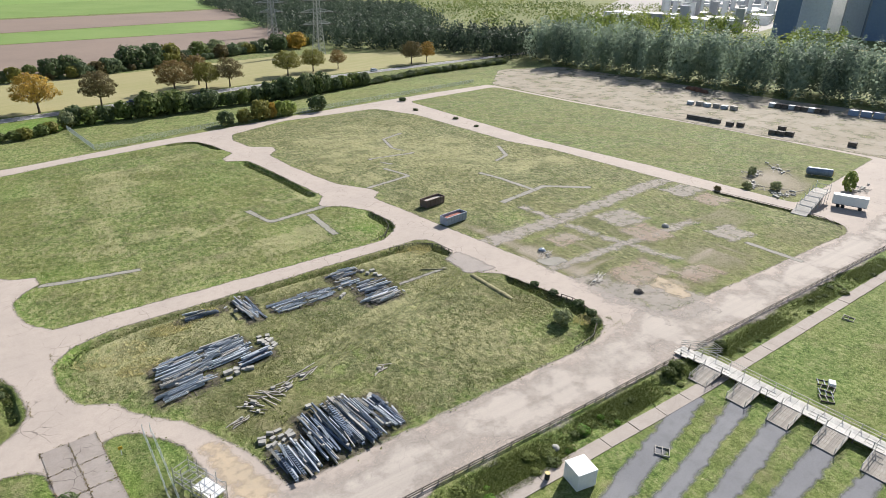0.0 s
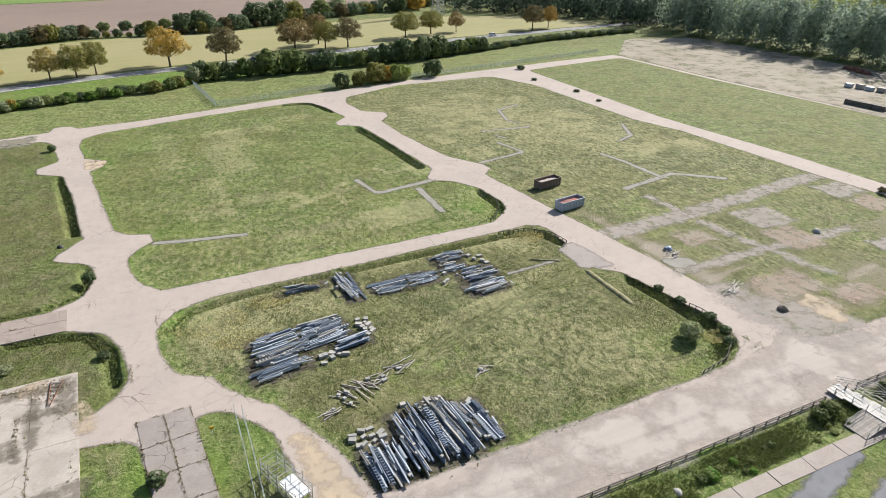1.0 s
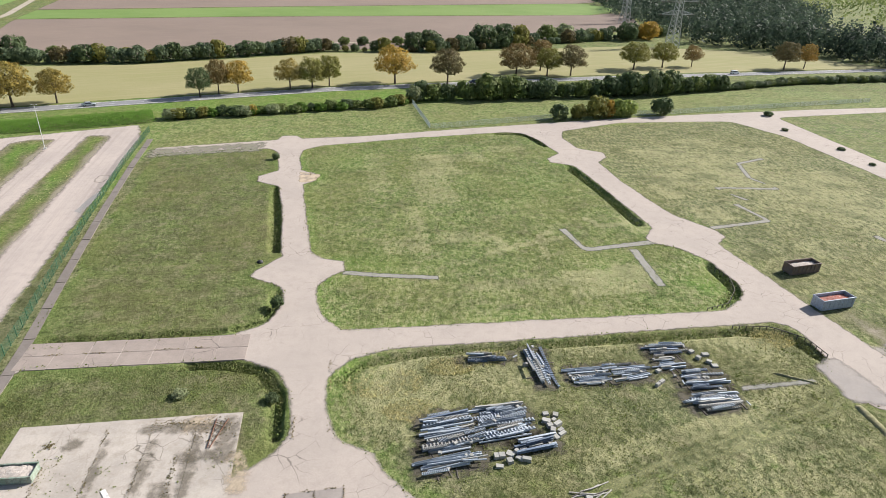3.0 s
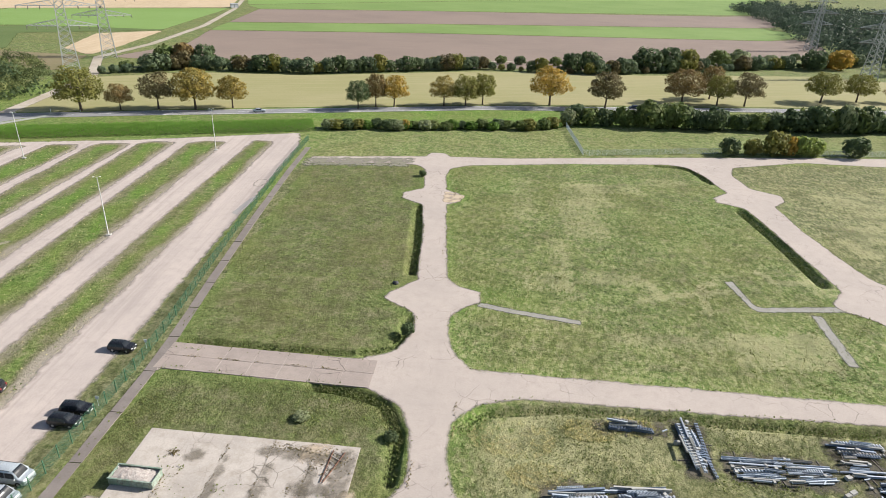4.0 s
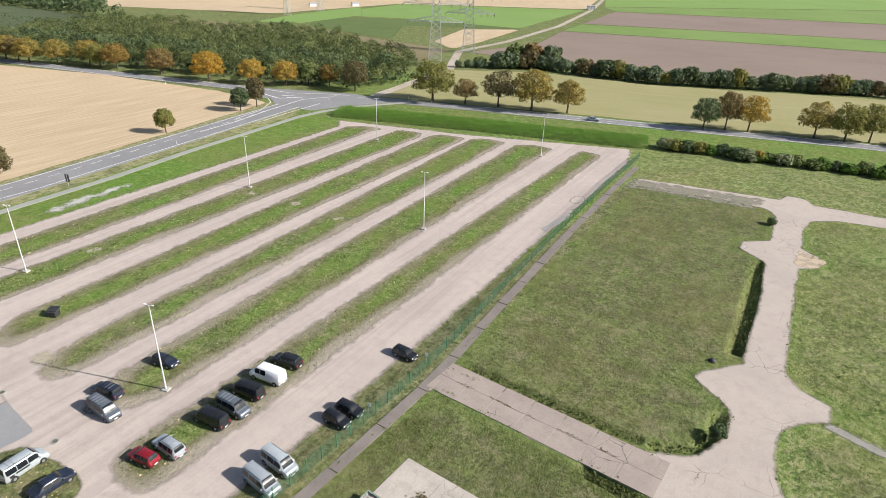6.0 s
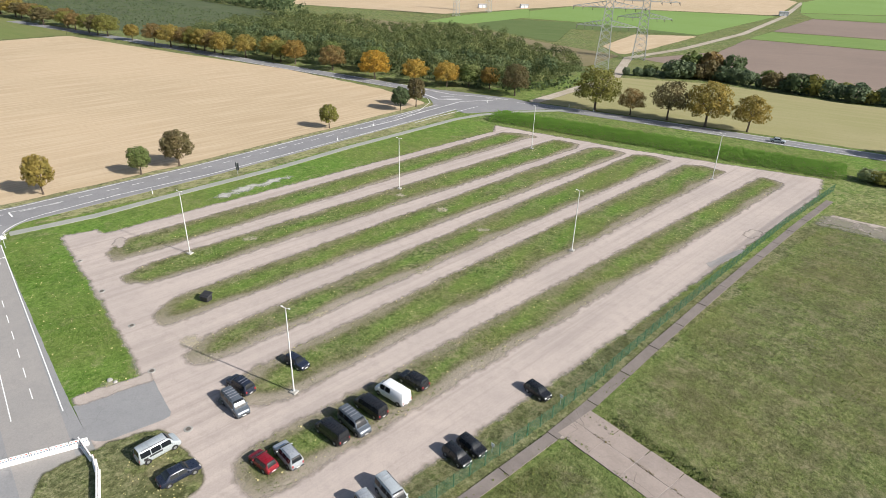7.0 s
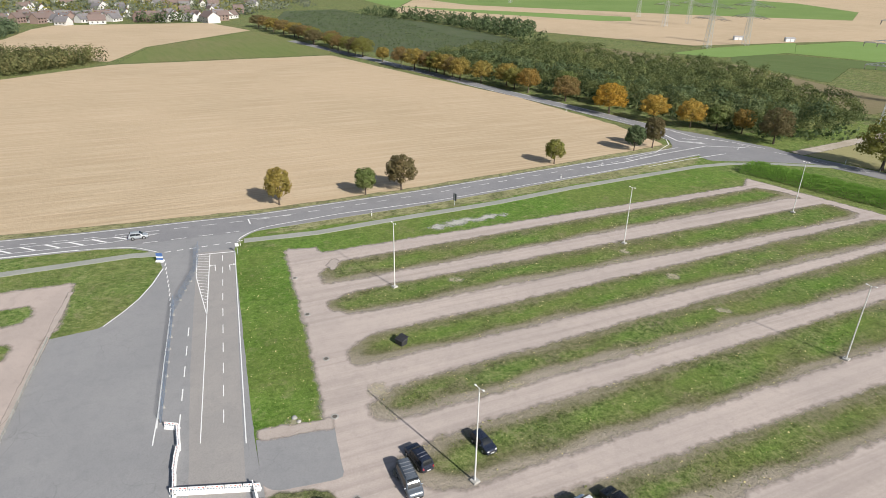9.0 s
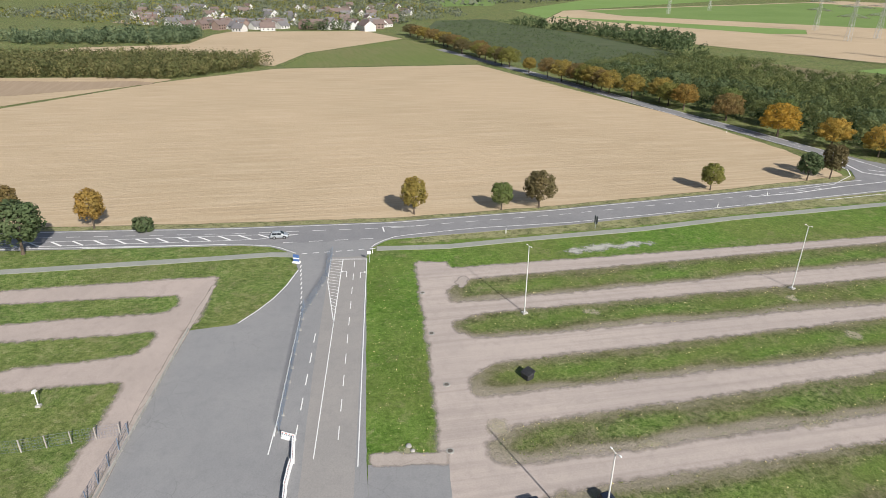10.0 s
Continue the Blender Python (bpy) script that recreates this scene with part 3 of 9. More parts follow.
ISLAND_RINGS = [island_ring(*row) for row in ISLANDS]
LOT = [(-138.2, 70.0, 0), (-137, 76.5, 0), (-134.2, 77, 2), (-142.3, 196, 1), (-147, 202, 0), (-102, 217.5, 0), (-56.5, 237.5, 0), (-52, 222, 2), (-48.5, 165, 1), (-46.0, 120, 1), (-44.5, 90, 1), (-43.5, 40, 0), (-58, 40, 0), (-58, 60, 2), (-76, 60, 3), (-82, 69, 2), (-108.5, 69.8, 0)]
SWALES = [([(86.9, 79.5), (87.7, 71), (87.9, 64)], 3.7, 1.4), ([(87.9, 64), (86.6, 58.6), (81.5, 56)], 2.6, 1.0), ([(84.0, 98), (82.6, 104), (76, 105.6)], 2.6, 1.1), ([(76, 105.6), (40, 105.2), (20, 104.9), (10.5, 102.8), (7.5, 99)], 1.9, 0.9),
          ([(-0.7, 89), (-1.0, 97), (-4.0, 102.9), (-9, 104.6), (-14, 105)], 1.8, 1.2), ([(-7.9, 177.6), (-6.6, 161), (-5.2, 142.6)], 2.5, 1.4), ([(74.3, 191), (76.2, 171), (77, 151)], 2.7, 1.2), ([(82.8, 129), (82.6, 119), (77, 113.8)], 2.6, 1.1),
          ([(-36.5, 113.4), (-22, 113.5), (-11, 113.9)], 1.7, 0.7), ([(73.4, 213), (71.4, 223.4), (68.4, 226.2), (61, 226.6)], 2.2, 1.2), ([(-9, 114.2), (-4.6, 117), (-3.2, 122), (-3.6, 125)], 2.0, 1.0), ([(150, 38.2), (95, 39.8)], 2.6, 0.5), ([(85, 39.6), (30, 41.6)], 2.6, 0.5),
          ([(181, 52), (178, 85)], 1.8, 0.6), ([(2.4, 74), (3.2, 62)], 1.6, 0.6)]


# ---- the ground, one sheet to the horizon ----
def build_ground():
    x0, x1, y0, y1 = -190.0, 270.0, -40.0, 300.0

    def lines(*stops):
        """Grid lines between stops (place, step from here on); closer where the ditches run."""
        return np.concatenate([np.linspace(a, b, round((b - a) / step), endpoint=False) for (a, step), (b, _) in zip(stops, stops[1:])] + [[stops[-1][0]]])

    cols = lines((x0, 1.1), (-13, 0.42), (2, 1.0), (72, 0.48), (92, 1.3), (x1, 1))
    rows = lines((y0, 1.2), (52, 1.0), (102, 0.42), (107.5, 1.0), (111.5, 0.42), (116, 1.0), (222, 0.5), (230, 1.2), (y1, 1))
    nx, ny = len(cols), len(rows)
    gx, gy = np.meshgrid(cols, rows)
    z = -0.03 - 0.02 * np.sin(gx * 0.21) * np.sin(gy * 0.17)
    for line, width, depth in SWALES:
        cut = np.clip(1.25 - away(gx, gy, line) / (width * 0.5), 0, 1)
        z -= 1.15 * depth * cut
    edge = (gx <= x0 + 0.1) | (gx >= x1 - 0.1) | (gy <= y0 + 0.1) | (gy >= y1 - 0.1)
    z[edge] = -0.06
    dry, bare, lush = np.zeros_like(z), np.zeros_like(z), np.zeros_like(z)
    in_b, in_e, in_a, in_f = inside(gx, gy, BLOCK_B), inside(gx, gy, BLOCK_E), inside(gx, gy, BLOCK_A), inside(gx, gy, BLOCK_F)
    dry[in_b] = 0.2
    dry[in_e] = 0.35
    dry[in_a] = 0.08
    dry[inside(gx, gy, BLOCK_C)] = 0.12
    dry[in_f] = 0.18
    # tall dry grass at the west end and the north rim of the storage yard
    for cx, cy, r, k in ((18, 99, 7, 0.9), (14, 92, 6, 0.8), (30, 101, 9, 0.8), (78, 103, 6, 0.9), (60, 75, 14, 0.45), (68, 64, 9, 0.4), (30, 170, 14, 0.12), (55, 190, 10, 0.12), (120, 190, 20, 0.6), (140, 160, 20, 0.5)):
        dry += k * np.exp(-((gx - cx) ** 2 + (gy - cy) ** 2) / r**2)
    for cx, cy, rx, ry, k in ((104, 61, 9, 9, 0.4), (100, 90, 4, 16, 0.4), (60, 54.5, 30, 1.5, 0.5), (30, 60, 9, 4, 0.5), (18, 80, 5, 3, 0.5), (97, 75, 4, 22, 0.75), (98, 108, 3, 12, 0.4), (140, 60, 22, 8, 0.35), (160, 80, 12, 14, 0.25), (33, 87, 11, 7, 0.22), (32, 62, 11, 8, 0.4), (60, 95, 9, 9, 0.25), (202, 72, 20, 15, 0.75), (208, 85, 15, 8, 0.6), (226, 92, 12, 10, 0.4)):
        bare += k * np.exp(-((gx - cx) / rx) ** 2 - ((gy - cy) / ry) ** 2)

    bare += np.where(in_a, 0.18, 0.0) + np.where(in_e & (gy < 110), 0.12, 0.0)

    def plot(field, x, y, a, b, turn, k):
        """Adds k to a field in a rectangle with soft edges."""
        c, s = math.cos(radians(turn)), math.sin(radians(turn))
        u, v = (gx - x) * c + (gy - y) * s, (gy - y) * c - (gx - x) * s
        field += k * np.clip(a + 0.5 - np.abs(u), 0, 1) * np.clip(b + 0.5 - np.abs(v), 0, 1)

    # floors of former halls and a dusty cross track in the disused plot
    for x, y, a, b, turn, k in ((101.5, 85, 6, 5, 4, 0.45), (104, 75, 8, 2.4, 10, 0.6), (117, 83, 6, 5, 4, 0.5), (130, 82, 6, 4, 4, 0.55), (131, 68, 6, 6, 4, 0.5), (119, 69, 5, 4, 4, 0.4), (147, 80, 6, 5, 4, 0.45), (160, 72, 8, 5, 4, 0.5), (128, 58, 9, 5, 4, 0.45), (110, 97, 12, 2.2, 3, 0.55), (145, 99, 24, 2.0, 3, 0.5), (140, 90, 18, 3, 3, 0.3), (112, 56, 10, 4, 0, 0.5), (165, 56, 9, 4, 0, 0.35), (125, 75, 26, 0.6, 4, 0.5), (113, 76, 0.7, 20, 4, 0.5), (139, 76, 0.7, 22, 4, 0.4), (126, 105, 28, 0.5, 3, 0.3)):
        plot(bare, x, y, a, b, turn, 0.62 * k)
    for x, y, a, b, turn, k in ((98.8, 155, 4, 4, 6, 0.6), (147, 138, 6, 4, 6, 0.5), (163, 137, 5, 4, 6, 0.5), (94.5, 171, 3, 5, 6, 0.6), (32, 178, 5, 12, 4, 0.45), (42, 201, 9, 4, 4, 0.4), (21, 143, 5, 4, 4, 0.4), (34.5, 146, 6, 2.5, 4, 0.5), (58.5, 124.5, 8, 5, 4, 0.5), (76, 151, 3, 6, 4, 0.4), (100, 180, 6, 5, 8, 0.5), (116, 184, 6, 5, 8, 0.4), (108, 205, 8, 4, 8, 0.5), (128, 215, 7, 4, 8, 0.4), (150, 180, 7, 5, 8, 0.5), (143, 205, 6, 5, 8, 0.35), (150, 140, 7, 4, 6, 0.4), (165, 135, 5, 5, 6, 0.45), (115, 135, 6, 4, 6, 0.3), (35, 195, 6, 9, 4, 0.4), (18, 190, 3, 16, 0, 0.3), (60, 210, 6, 3, 8, 0.4), (25, 150, 2, 14, 0, 0.35), (45, 125, 14, 2, 5, 0.4), (66, 128, 4, 3, 0, 0.5)):
        plot(dry, x, y, a, b, turn, k)
    # wheel tracks across the storage plot
    for d in (-0.9, 0.9):
        dry += 0.8 * np.clip(1.0 - away(gx, gy, [(38, 80 + d), (55, 84 + d), (80, 92 + d)]) / 1.3, 0, 1)
    # overgrown wall lines of a former hall
    for line in ([(56.5, 144.6), (45.6, 141.3), (37.9, 137.6)], [(55.2, 148.4), (51.5, 145.7), (50, 135.5)], [(41.1, 145.2), (42.6, 140.7)], [(65.3, 154.5), (67.6, 150), (75.9, 151.3)]):
        ridge = np.clip(1.3 - away(gx, gy, line) / 1.0, 0, 1)
        dry += 1.0 * ridge
        bare += 0.25 * ridge
    plot(bare, 44, 153.5, 4, 3, 6, 0.3)
    north = (gy > 0.2 * gx + 215) & (gx > -60)
    lush[north] = 0.65
    dry[north] = 0.3
    lush[gy < 44] = 0.82
    dry[gy < 44] = 0.12
    dry[in_b & (gy < 134)] += 0.1
    lush[in_b] = 0.46
    lush[in_f] = 0.35
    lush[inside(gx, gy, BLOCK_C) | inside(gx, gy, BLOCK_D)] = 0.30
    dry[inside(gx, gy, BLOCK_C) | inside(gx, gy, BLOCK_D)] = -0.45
    west = gx < -46
    lush[west] = 0.95
    for cx, cy, r, k in ((76, 63, 5, 0.6), (84, 60, 4, 0.8), (86, 74, 3, 0.6), (10, 95, 5, 0.7), (9, 103, 4, 0.7), (40, 72, 7, 0.3), (14, 72, 6, 0.5), (9, 66, 5, 0.8), (0, 68, 5, 0.8), (150, 100, 14, 0.4), (165, 72, 12, 0.6), (128, 64, 8, 0.7), (144, 79, 7, 0.5), (107, 87, 5, 0.5), (123, 57, 6, 0.6), (150, 60, 9, 0.6), (112, 105, 10, 0.4), (60, 128, 10, 0.4), (78, 122, 5, 0.9), (15, 133, 7, 0.6), (55, 175, 14, 0.35), (10, 200, 10, 0.4)):
        lush += k * np.exp(-((gx - cx) ** 2 + (gy - cy) ** 2) / r**2)
    bank = inside(gx, gy, [(-60, 247), (-48, 247), (26, 267), (96, 284), (156, 294), (240, 321), (270, 326), (270, 351), (133, 326), (3, 294), (-82, 263)])
    lush[bank], dry[bank] = 1.3, 0.1
    for cx, cy, r, k in ((20, 102.5, 5, 1.1), (29, 103.6, 5, 1.0), (45, 103.6, 8, 0.9), (62, 104, 8, 0.8), (75, 103, 5, 1.0), (17, 94, 4, 0.8)):
        dry += k * np.exp(-(((gx - cx) / r) ** 2) - ((gy - cy) / 1.8) ** 2)
    # greener growth along the rims of the plots
    for block, k in ((BLOCK_A, 0.5), (BLOCK_B, 0.55), (BLOCK_C, 0.75), (BLOCK_D, 0.75), (BLOCK_E, 0.3), (BLOCK_F, 0.3), (LAWN_WEDGE, 0.8), (LAWN_TRIANGLE, 0.5)):
        rim = np.where(inside(gx, gy, block), np.clip(1.0 - away(gx, gy, block, True) / 4.0, 0, 1), 0)
        lush += k * rim
        bare *= 1 - 0.7 * rim
    islands = np.zeros_like(z)
    near = np.full_like(z, 1e9)
    for ring in ISLAND_RINGS:
        near = np.minimum(near, away(gx, gy, ring, True))
        islands[inside(gx, gy, ring)] = 1
    wave = 0.7 * np.sin(gx * 0.23 + gy * 0.07) + 0.6 * np.sin(gy * 0.19) + 0.5 * np.sin(gy * 0.53 + gx * 0.4)
    patchy = np.sin(gx * 0.61 + 1.7 * np.sin(gy * 0.13)) * np.sin(gy * 0.21 + 1.3 * np.sin(gx * 0.33)) + 0.6 * np.sin(gx * 1.3 + gy * 0.47)
    grown = np.clip((near - 1.1 - 0.55 * wave) / 2.3, 0, 1)
    bare = np.where(islands > 0, np.maximum(bare, 0.62 * (1 - grown)), np.where((near < 2.5) & (gx < -50), 0.8, bare))
    lush = np.where(islands > 0, 0.28 + 0.76 * grown - 0.42 * np.clip(patchy, -0.7, 1.2), lush)
    bare[islands > 0] = np.maximum(bare[islands > 0], 0.10 + 0.20 * np.clip(patchy[islands > 0], -0.6, 1.2))
    # the sides that cars drive onto are trodden
    for west_x, lean, east_x, lean2, *_ in ISLANDS:
        inner = east_x + lean2 * (gy - 150) - gx
        worn = np.where((islands > 0) & (inner > -1) & (inner < 9), np.clip(1.0 - (inner - 0.7 * wave) / 3.6, 0, 1), 0)
        bare += 0.26 * worn
        lush -= 0.38 * worn
    trod = islands * np.exp(-(((gy - 84) / 28) ** 2)) * np.clip((gx + 96) / 14, 0, 1)
    bare, lush = bare + 0.20 * trod, lush - 0.4 * trod
    dry[islands > 0] = -0.12
    fence = away(gx, gy, [(-42, 80), (-51, 228)])
    bare = np.where((gx < -41) & (fence < 6) & (gy > 60), np.maximum(bare, 0.35), bare)
    lush[inside(gx, gy, [(-141, 60), (-140, 72), (-80, 70), (-80, 59)])] = 1.6
    lush[inside(gx, gy, [(-150, 60), (-163, 200), (-147, 202), (-134, 76)])] = 1.4
    verge = inside(gx, gy, [(-147.5, 66), (-149, 92), (-152.5, 124), (-157, 149), (-163, 196), (-170, 205), (-166, 150), (-158, 105), (-152, 76)])
    verge |= (gx < -160) & (away(gx, gy, [(-160.5, -40), (-161, 66), (-166, 108), (-174, 157), (-182, 203)]) < 3.2)
    lush[verge], dry[verge] = 0.2, 0.75
    bare[inside(gx, gy, [(-140, 100), (-146, 190), (-143, 190), (-136, 100)])] = 0.35
    verts = np.stack([gx, gy, z], -1).reshape(-1, 3)
    idx = np.arange(nx * ny).reshape(ny, nx)
    faces = np.stack([idx[:-1, :-1], idx[:-1, 1:], idx[1:, 1:], idx[1:, :-1]], -1).reshape(-1, 4)
    far = 4900.0
    n = len(verts)
    rim = np.array([(x, y, -0.06) for y in (-far, y0, y1, far) for x in (-far, x0, x1, far)])
    ring = [(4 * j + i, 4 * j + i + 1, 4 * j + i + 5, 4 * j + i + 4) for j in range(3) for i in range(3) if (i, j) != (1, 1)]
    verts = np.concatenate([verts, rim])
    faces = np.concatenate([faces, np.array(ring) + n])
    me = big_mesh("ground", verts, faces, GRASS)
    zone = np.stack([np.clip(dry, -1, 1).ravel(), np.clip(bare, 0, 1).ravel(), np.clip(lush, 0, 1.6).ravel(), np.ones(nx * ny)], -1)
    zone = np.concatenate([zone, np.tile((0.1, 0.0, 0.4, 1.0), (16, 1))]).astype(np.float32)
    me.color_attributes.new("zone", "FLOAT_COLOR", "POINT").data.foreach_set("color", zone.ravel())
    me.shade_smooth()
    return tagged(new("ground", me), "uneven green grassland with dry and bare patches", "ground", "", "structure")


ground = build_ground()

# ---- paved areas ----
sheet("road_1", SITE, [BLOCK_A, BLOCK_B, BLOCK_C, BLOCK_D, BLOCK_E, BLOCK_F, LAWN_WEDGE, LAWN_TRIANGLE], 0.03, SITE_ROAD, "pale worn concrete site roads between grass plots", 0.22, 0.8, 1.2, category="road", soft=0.9)
sheet("road_7", [(22, 53.5, 0), (24, 46, 0), (90, 42.5, 0), (175, 38.4, 0), (280, 33.6, 0), (280, 50, 0), (184, 46, 3), (101, 50, 5), (98, 56, 4), (93, 52.5, 5)], [], 0.036, SOUTH_ROAD, "greyer worn asphalt of the southern site road", 0.4, 0.8, 0.2, category="road", soft=4.0)
sheet("pavement_1", LOT, ISLAND_RINGS, 0.034, LANE, "pinkish compacted gravel lanes of a car park", 0.3, 0.7, 0.2, category="car park", soft=1.6)
sheet("road_2", [(-150.8, 25, 0), (-150.8, 71, 0), (-151.0, 67.5, 1), (-149.2, 64.3, 1.5), (-146.0, 61.6, 1), (-141.5, 60.2, 1), (-82, 60, 1), (-60, 61, 0), (-56, 20, 0), (-79, 29.5, 0), (-115, 31, 0), (-116, 38, 2), (-120.5, 41.0, 2), (-124.5, 43.1, 2), (-129.8, 45.0, 2), (-136.5, 46.6, 1), (-142.7, 45.3, 1), (-145.7, 43.3, 1), (-148.3, 39.6, 2), (-149.8, 33, 2)], [], 0.042, ASPHALT, "grey asphalt access road with lane markings", 0.08, 0.8, 0.2, category="road")
sheet("pavement_3", [(-134.5, 31.7, 0), (-117.7, 31.8, 0), (-115, 30.6, 0), (-79.3, 29.4, 0), (-60, 28.6, 0), (-60, 22, 0), (-79.9, 24.2, 0), (-92.6, 25.3, 1), (-92.2, 12.5, 0), (-90, -60, 0), (-136, -60, 0), (-132.7, -7, 0), (-134.6, 24.6, 0)], [[(-127.4, -60, 0), (-127.2, -4, 0), (-127.6, 26.2, 1.5), (-124, 26.8, 1.5), (-121.5, 25.5, 1.5), (-119.8, -4, 0), (-119.2, -60, 0)], [(-114, -60, 0), (-114.1, 2.2, 0), (-115.1, 25.8, 1.5), (-111.2, 26, 1.5), (-108.4, 24.3, 1.5), (-106, 5, 0), (-105.4, -60, 0)], [(-100.6, -60, 0), (-100.8, 9, 0), (-101.4, 25.1, 1.5), (-97.3, 25.5, 1), (-93.6, 25.2, 1), (-92.8, 12.6, 0), (-92.4, -59, 0)]], 0.034, PINK_LANE, "reddish gravel lanes of the neighbouring car park", 0.3, 0.7, 0.2, category="car park", soft=1.8)
MAIN = [(-158, -120), (-157, -20), (-155, 30), (-155.3, 66), (-160.0, 108), (-168, 157), (-176, 205), (-190, 214), (-205, 210)]
sheet("road_3", strip(MAIN, 10.5), [], 0.05, HIGHWAY, "dark asphalt country road with white markings", 0.06, 1.0, 0.2, category="road")
NORTH = [(-520, 118), (-400, 157), (-300, 186), (-245, 203), (-205, 215), (-172, 230), (-120, 250), (-82, 263.5), (3, 294), (133, 326), (290, 355), (420, 378)]
sheet("road_4", strip(NORTH, 7.5), [], 0.054, HIGHWAY, "asphalt avenue along a row of trees", 0.06, 1.2, 0.2, category="road")
sheet("road_5", [(-165, 204, 3), (-160, 218, 2), (-150, 238, 4), (-172, 236, 3), (-200, 222, 3), (-190, 208, 4)], [], 0.058, HIGHWAY, "asphalt junction of two country roads", 0.06, 0.8, 0.2, category="road")
sheet("pavement_42", strip([(-139, -80), (-141, -11), (-143.3, 28), (-144.3, 40), (-143.6, 45.4)], 2.2), [], 0.046, PATH, "narrow grey asphalt cycle path beside the road", 0.06, 1.0, 0.2, category="path")
sheet("pavement_7", strip([(-145.2, 62.4), (-144.9, 78), (-146.8, 92), (-150.4, 124), (-155, 149), (-161, 196), (-160.5, 208), (-156, 222), (-146, 241)], 2.2), [], 0.062, PATH, "narrow grey asphalt cycle path beside the road", 0.06, 1.0, 0.2, category="path")
sheet("road_6", strip([(-163, 238), (-176, 310), (-205, 362), (-206, 420), (-222, 530), (-262, 690), (-330, 900)], 5.0), [], 0.062, DIRT, "pale gravel farm track", 0.3, 2.0, 0.2, category="track")
sheet("road_8", strip([(-168, 348), (-130, 374), (-80, 384), (10, 428), (110, 452), (230, 534)], 3.2), [], 0.2, DIRT, "pale farm track behind a hedge", 0.3, 2.0, 0.3, category="track")
sheet("ground_2", [(269, 60, 0), (262, 140, 6), (257, 205, 6), (255, 268, 8), (300, 310, 20), (352, 300, 10), (362, 140, 10), (390, 60, 0), (390, 20, 0), (270, 20, 0)], [], 0.03, YARD, "dry bare dirt yard with tracks", 0.6, 1.5, 0.2)


OVERGROWN = paving("overgrown_plates", (0.27, 0.25, 0.205), (0.24, 0.23, 0.17), (0.19, 0.195, 0.12), 0.3, 0.2, None, 0.75, 0.4)
sheet("pavement_41", [(-46, 210.8, 0), (-45.4, 203.4, 0), (-15, 208.8, 0), (-14.5, 217.4, 0)], [], 0.04, OVERGROWN, "overgrown concrete plates at the end of a site road", 0.4, 0.7, 0.1, category="road", soft=1.5)

